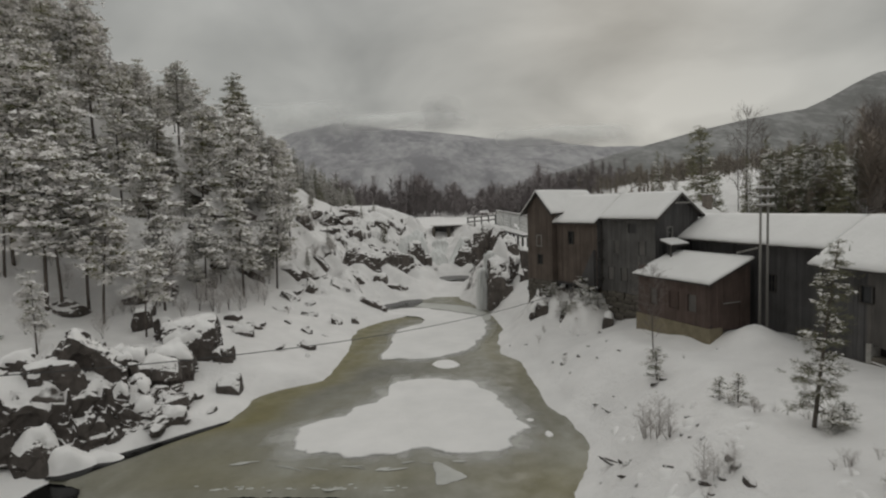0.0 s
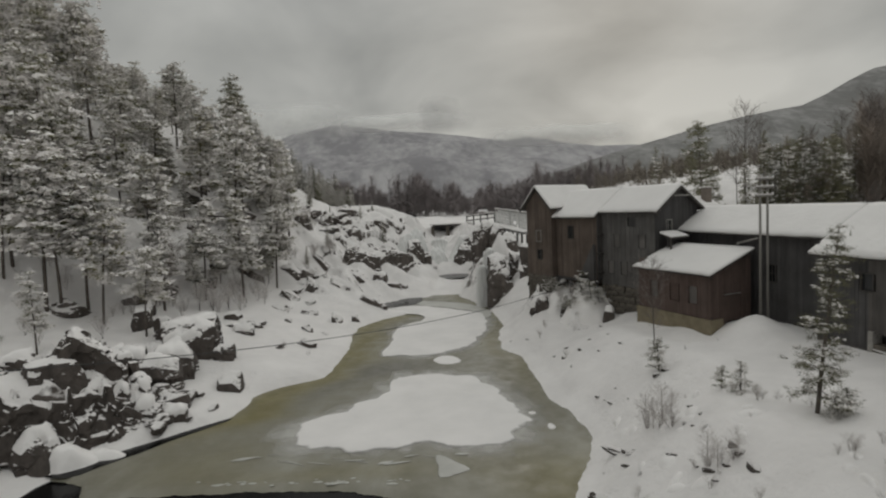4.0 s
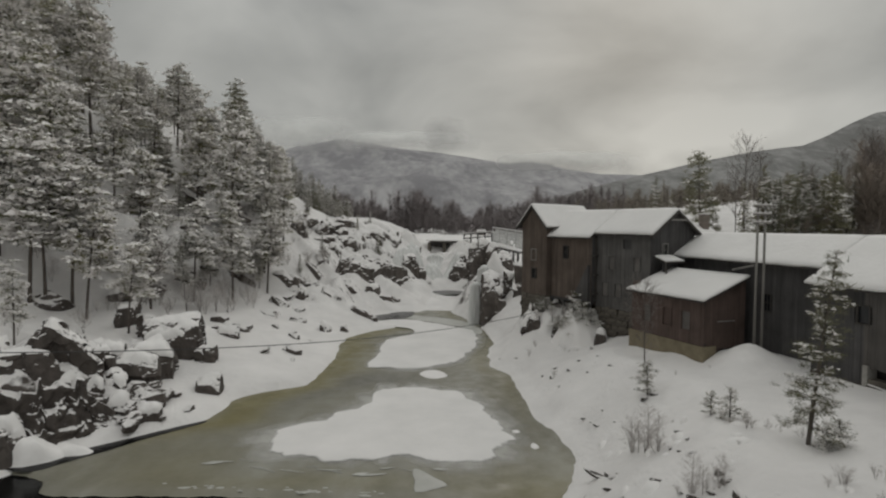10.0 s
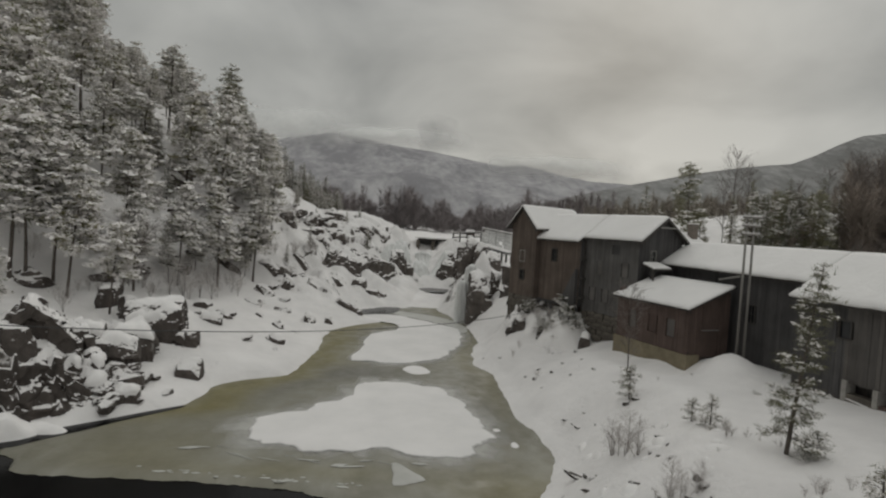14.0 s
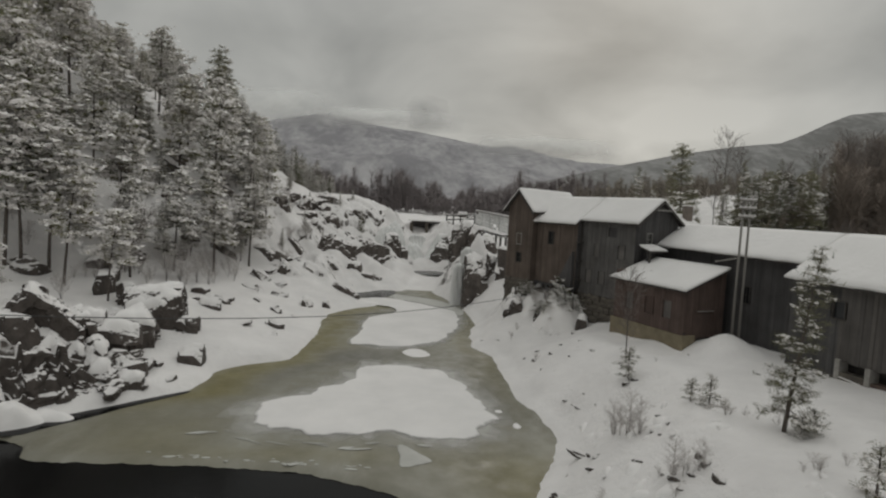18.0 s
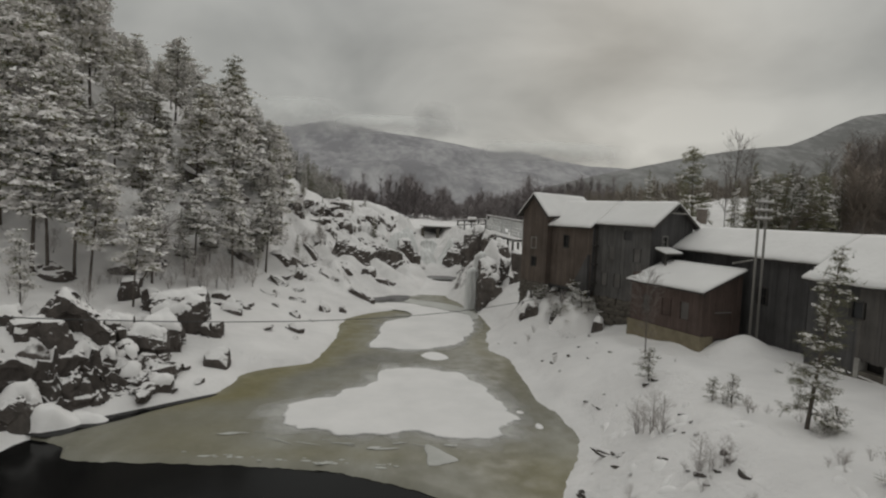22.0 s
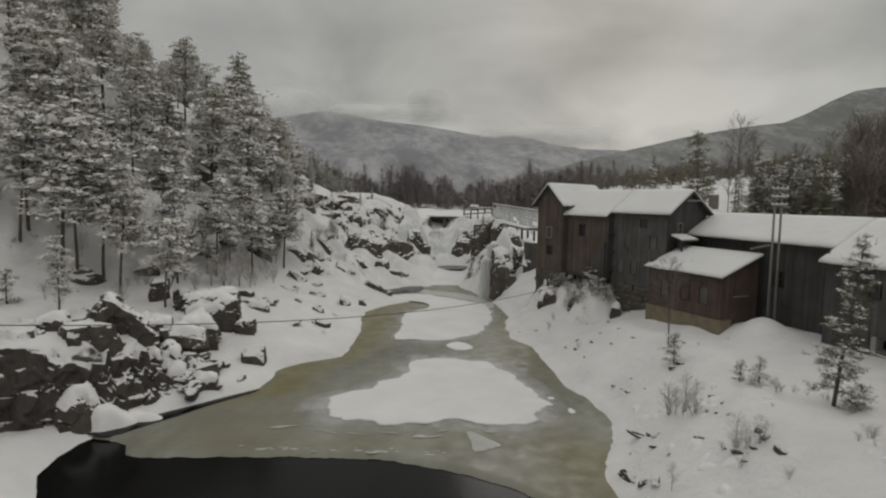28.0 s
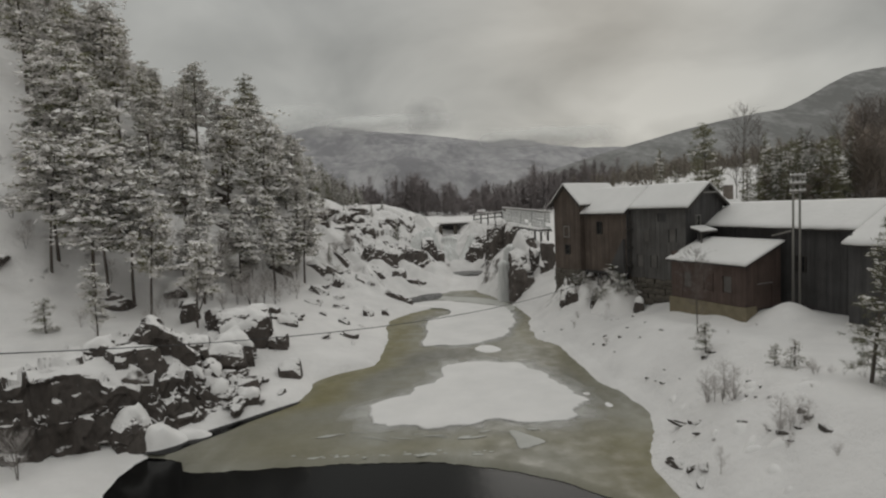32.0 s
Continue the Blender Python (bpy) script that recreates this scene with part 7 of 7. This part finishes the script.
for k, (x, y, h, up) in enumerate([(10.3, 45.0, 1.3, 0.7), (10.9, 45.2, 1.6, 1.4), (11.5, 44.6, 1.4, 1.9), (9.9, 46.0, 1.2, 0.5), (11.2, 45.8, 1.5, 2.0), (9.4, 48.2, 1.1, 0.8), (8.8, 49.0, 0.9, 0.6), (12.0, 44.2, 1.2, 1.5)]):
    plant(YOUNG[k % 2], x, y, h, 1.3, z=ground_z(x, y) + up, squash=1.5, label="small bushy pine on the snowy rubble below the mill")
SAPLING = birch("bare_sapling", 58, 2.0, "pale leafless sapling standing in the snow", FROST_TWIG, FROST_TWIG)
for x, y, h in [(8.7, 22.9, 1.9), (8.95, 22.6, 1.5), (8.4, 24.0, 1.6), (8.5, 23.4, 1.3), (8.55, 18.6, 1.4), (8.8, 18.4, 1.0), (9.45, 18.3, 0.9), (6.1, 18.3, 1.1), (12.0, 21.8, 0.7)]:
    plant(SAPLING, x, y, h, 2.0, squash=1.35)
for k, (x, y, h) in enumerate([(8.6, 22.8, 1.3), (8.9, 22.4, 1.0), (8.45, 23.8, 1.2), (8.6, 18.6, 0.8), (9.3, 18.4, 0.9), (12.2, 21.8, 0.5), (12.3, 17.0, 0.7), (12.5, 17.1, 0.6)]):
    plant(SHRUBS[k % 3], x, y, h, 1.1, squash=1.3, label="low pale twiggy shrub in the snow of the bank")
for k, (x, y, h) in enumerate([(8.5, 18.5, 0.7), (9.0, 18.4, 0.7), (8.9, 16.1, 0.6), (10.6, 45.5, 1.4), (7.7, 44.3, 0.8), (7.7, 36.7, 0.7), (12.0, 21.7, 0.6), (9.9, 19.4, 0.5), (7.1, 43.0, 0.8), (8.2, 17.6, 0.6)]):
    plant(SHRUBS[k % 3], x, y, h, 1.1)
for k, (x, y, h) in enumerate([(10.3, 46.2, 2.6), (11.0, 45.4, 2.4), (9.6, 47.0, 1.8), (8.4, 47.4, 1.4), (11.9, 44.6, 2.2)]):
    plant(FROSTED[k % 2], x, y, h * 0.7, 2.2, z=ground_z(x, y) + 0.7, label="frosted twiggy bush among the snowy rubble")
rnd_p = random.Random(53)
for k in range(26):
    y = rnd_p.uniform(15, 46)
    x = float(lerp(RIGHT_BANK, y)) + rnd_p.uniform(0.5, 5.5)
    rock(x, y, rnd_p.uniform(0.06, 0.16), 0.2, (1.5, 0.9, 0.8), label="small dark stone in the snow of the bank", group="bank stones", tilt=12)
rnd_s = random.Random(9)
for k in range(26):
    x, y = rnd_s.uniform(7.5, 15), rnd_s.uniform(14, 31)
    plant(SHRUBS[k % 3], x, y, rnd_s.uniform(0.2, 0.6), 1.1, label="dry stems poking through the snow")
plant(BIRCHES[0], 11.6, 31.4, 5.2, 11, label="thin leafless birch standing before the shed")

# behind the buildings
for k, (x, y, top, kind) in enumerate([(36.8, 80, 21.5, "p"), (36.2, 95, 19.6, "s"), (40.5, 98, 17, "s"), (48.3, 85, 20.4, "s"), (51.5, 84, 18.5, "p"), (54.6, 85, 21.0, "s"), (58.8, 85, 21.3, "s"), (57, 82, 19, "p"), (46.5, 86.5, 18, "s"), (50, 87.5, 18.5, "s"), (53, 88, 18, "s"), (38.6, 81, 15, "p"), (64, 88, 21, "s")]):
    h = top - ground_z(x, y)
    plant(SPRUCES[2] if kind == "s" else DARK_PINE, x, y, h, 12.0, label="dark tree on the slope behind the mill", squash=0.9)
rnd_m = random.Random(23)
for k in range(13):
    u = (k + rnd_m.random()) / 13
    y = rnd_m.uniform(80, 98)
    x = y * (0.555 + 0.165 * u)
    h = 11.4 + y * rnd_m.uniform(0.05, 0.09) - ground_z(x, y)
    plant((SPRUCES[2], DARK_PINE, SPRUCES[2], GREEN_PINE)[k % 4], x, y, h + 0.8, 12.0, label="dark conifer in the stand behind the mill", squash=0.9)
for k, (x, y, top) in enumerate([(67.5, 90, 27), (70.5, 88, 25.5), (74, 86, 26), (78, 90, 28), (53.3, 100, 27.5), (55, 98, 24), (50.5, 97, 21), (62, 95, 22), (66, 94, 24.5), (70, 93, 26), (59, 92, 20), (72, 95, 25), (75, 92, 26.5), (68, 87, 22), (77, 96, 28), (80, 88, 27), (71.5, 90, 25.5), (73, 97, 27.5), (34, 120, 15), (38.5, 150, 21), (40.5, 148, 20), (42, 152, 21), (82, 92, 28)]):
    plant(BIRCHES[k % 4], x, y, (top - ground_z(x, y)) * 0.95, 11.0, label="tall leafless birch behind the mill", squash=0.8)
for k, (x, y, h) in enumerate([(32.5, 72, 4), (30, 68, 3.5), (38, 76, 4), (27, 60, 3), (58, 76, 4.5), (60, 78, 5), (56.5, 77, 4), (63, 78, 5), (66, 79, 5.5), (34, 82, 4)]):
    plant(BIRCHES[k % 4], x, y, h, 11.0, label="low snowy leafless bush behind the roof")


# ---- far woods across the flat and on the right slope: one mass of trees each ----
def woods(name, spots, label, material, seed, bare=0.5):
    rng = np.random.default_rng(seed)
    tris = []
    for x, y, h in spots:
        z = ground_z(x, y)
        if rng.uniform() < bare:
            n = 190
            az, t = rng.uniform(0, 6.283, n), rng.uniform(0.15, 0.85, n)
            a = np.stack([0 * t, 0 * t, h * t], -1)
            ln = h * (0.10 + 0.26 * np.sin(np.pi * t)) * rng.uniform(0.5, 1.2, n)
            b = a + np.stack([np.cos(az) * ln * 0.7, np.sin(az) * ln * 0.7, ln * rng.uniform(0.1, 0.8, n)], -1)
            w = max(0.018 + 0.002 * h, 0.00034 * y)
            side = np.stack([np.sin(az), -np.cos(az), 0 * az], -1) * w
            part_t = [np.stack([a - side, a + side, b], 1)]
            part_t.append(np.array([[(-0.03, 0, 0), (0.03, 0, 0), (0, 0, h)], [(0, -0.03, 0), (0, 0.03, 0), (0, 0, h)]]))
        else:
            n = 90
            t = rng.uniform(0.06, 1, n) ** 0.8
            az = rng.uniform(0, 6.283, n)
            r = h * 0.25 * (1 - t) + 0.15
            a = np.stack([0 * t, 0 * t, h * t], -1)
            b = a + np.stack([np.cos(az) * r, np.sin(az) * r, -0.25 * r], -1)
            side = np.stack([np.sin(az), -np.cos(az), 0 * az], -1) * (0.25 * r)[:, None]
            part_t = [np.stack([a + (0, 0, 0.2), b - side, b + side], 1)]
        tris.append(np.concatenate(part_t) + (x, y, z))
    return tagged(part(name, tri_mesh(name, np.concatenate(tris)), material), label, "forest", kind="stuff")


THICKET = leaf_mat("brown_thicket", (0.17, 0.152, 0.142), (0.29, 0.262, 0.245), 0.95)
# twigs and spruces far off are painted paler to carry the haze before them
HAZED_TWIG = leaf_mat("far_wood", (0.25, 0.221, 0.21), (0.40, 0.36, 0.342), 0.95)
HAZED_DARK = leaf_mat("hazed_far_spruce", (0.155, 0.147, 0.14), (0.255, 0.243, 0.231), 0.95)
rng_w = np.random.default_rng(4)
belt = [(bx, rng_w.uniform(180, 270), (9.5 + 4.0 * math.sin(bx * 0.13) * math.sin(bx * 0.31 + 1)) * rng_w.uniform(0.6, 1.3)) for bx in rng_w.uniform(-75, 60, 760)]
belt += [(bx, rng_w.uniform(168, 215), rng_w.uniform(3.5, 6.5)) for bx in rng_w.uniform(-60, 55, 420)]
belt += [(rng_w.normal(-9, 5), rng_w.uniform(190, 205), rng_w.uniform(13, 18)) for _ in range(16)] + [(rng_w.normal(31, 3), rng_w.uniform(175, 185), rng_w.uniform(15, 19)) for _ in range(5)]
woods("far_wood", belt, "bare grey-brown woodland along the far side of the flat", HAZED_TWIG, 1, 0.9)
slope = [(rng_w.uniform(40, 190), rng_w.uniform(134, 330), rng_w.uniform(4, 8)) for _ in range(800)]
woods("slope_wood", [p for p in slope if p[0] > 0.24 * p[1]], "dark mixed forest on the far slope", HAZED_DARK, 2, 0.75)
left_far = [(-rng_w.uniform(24, 120), rng_w.uniform(115, 300), rng_w.uniform(9, 15)) for _ in range(330)]
woods("ridge_wood", [p for p in left_far if p[0] < lerp(HILL_FOOT, p[1]) + 8], "dark spruce forest along the descending ridge", HAZED_DARK, 3, 0.1)

thick = [(yy * rng_w.uniform(0.57, 0.70), yy, rng_w.uniform(5, 9)) for yy in rng_w.uniform(80, 98, 60)] + [(yy * rng_w.uniform(0.735, 1.0), yy, rng_w.uniform(7, 15)) for yy in rng_w.uniform(80, 115, 380)] + [(rng_w.uniform(28, 46), rng_w.uniform(108, 128), rng_w.uniform(2, 4)) for _ in range(26)]
woods("thicket", thick, "brown leafless thicket on the slope behind the mill", THICKET, 6, 0.85)

# ---- cable across the river ----
cable("river_cable", (-22.1, 10.1, 8.83), (9.15, 47.5, 4.0), 1.47, 0.02, "thin dark cable slung across the river")

# a small cabin far off across the flat
CB = (12.5, 172, ground_z(12.5, 172))
cabin = thing("cabin", "tiny cabin with a snowy roof far across the flat", "house", CB)
cabin.scale = (0.45, 0.45, 0.45)
part("wall", box_mesh((-2.5, -2, -0.3), (2.5, 2, 2.2)), BROWN_BOARD, cabin)
for sy in (-1, 1):
    part("roof", slab([(-2.8, sy * 2.5, 2.0), (2.8, sy * 2.5, 2.0), (2.8, 0, 3.6), (-2.8, 0, 3.6)], 0.25, 0, 6, 4), SNOW, cabin, "snow-covered roof")

# a snowy board leaning on the foundation
chute = part("leaning_board", box_mesh((-0.3, -0.08, -1.5), (0.3, 0.08, 1.5)), DARK_BOARD)
chute.matrix_basis = pose(8.6, 62.4, 5.2, -30, 22, 10)
tagged(chute, "dark board leaning by the mill foundation", "board")
part("snow_strip", box_mesh((-0.32, -0.2, -1.5), (0.32, -0.085, 1.45)), SNOW, chute, "strip of snow")
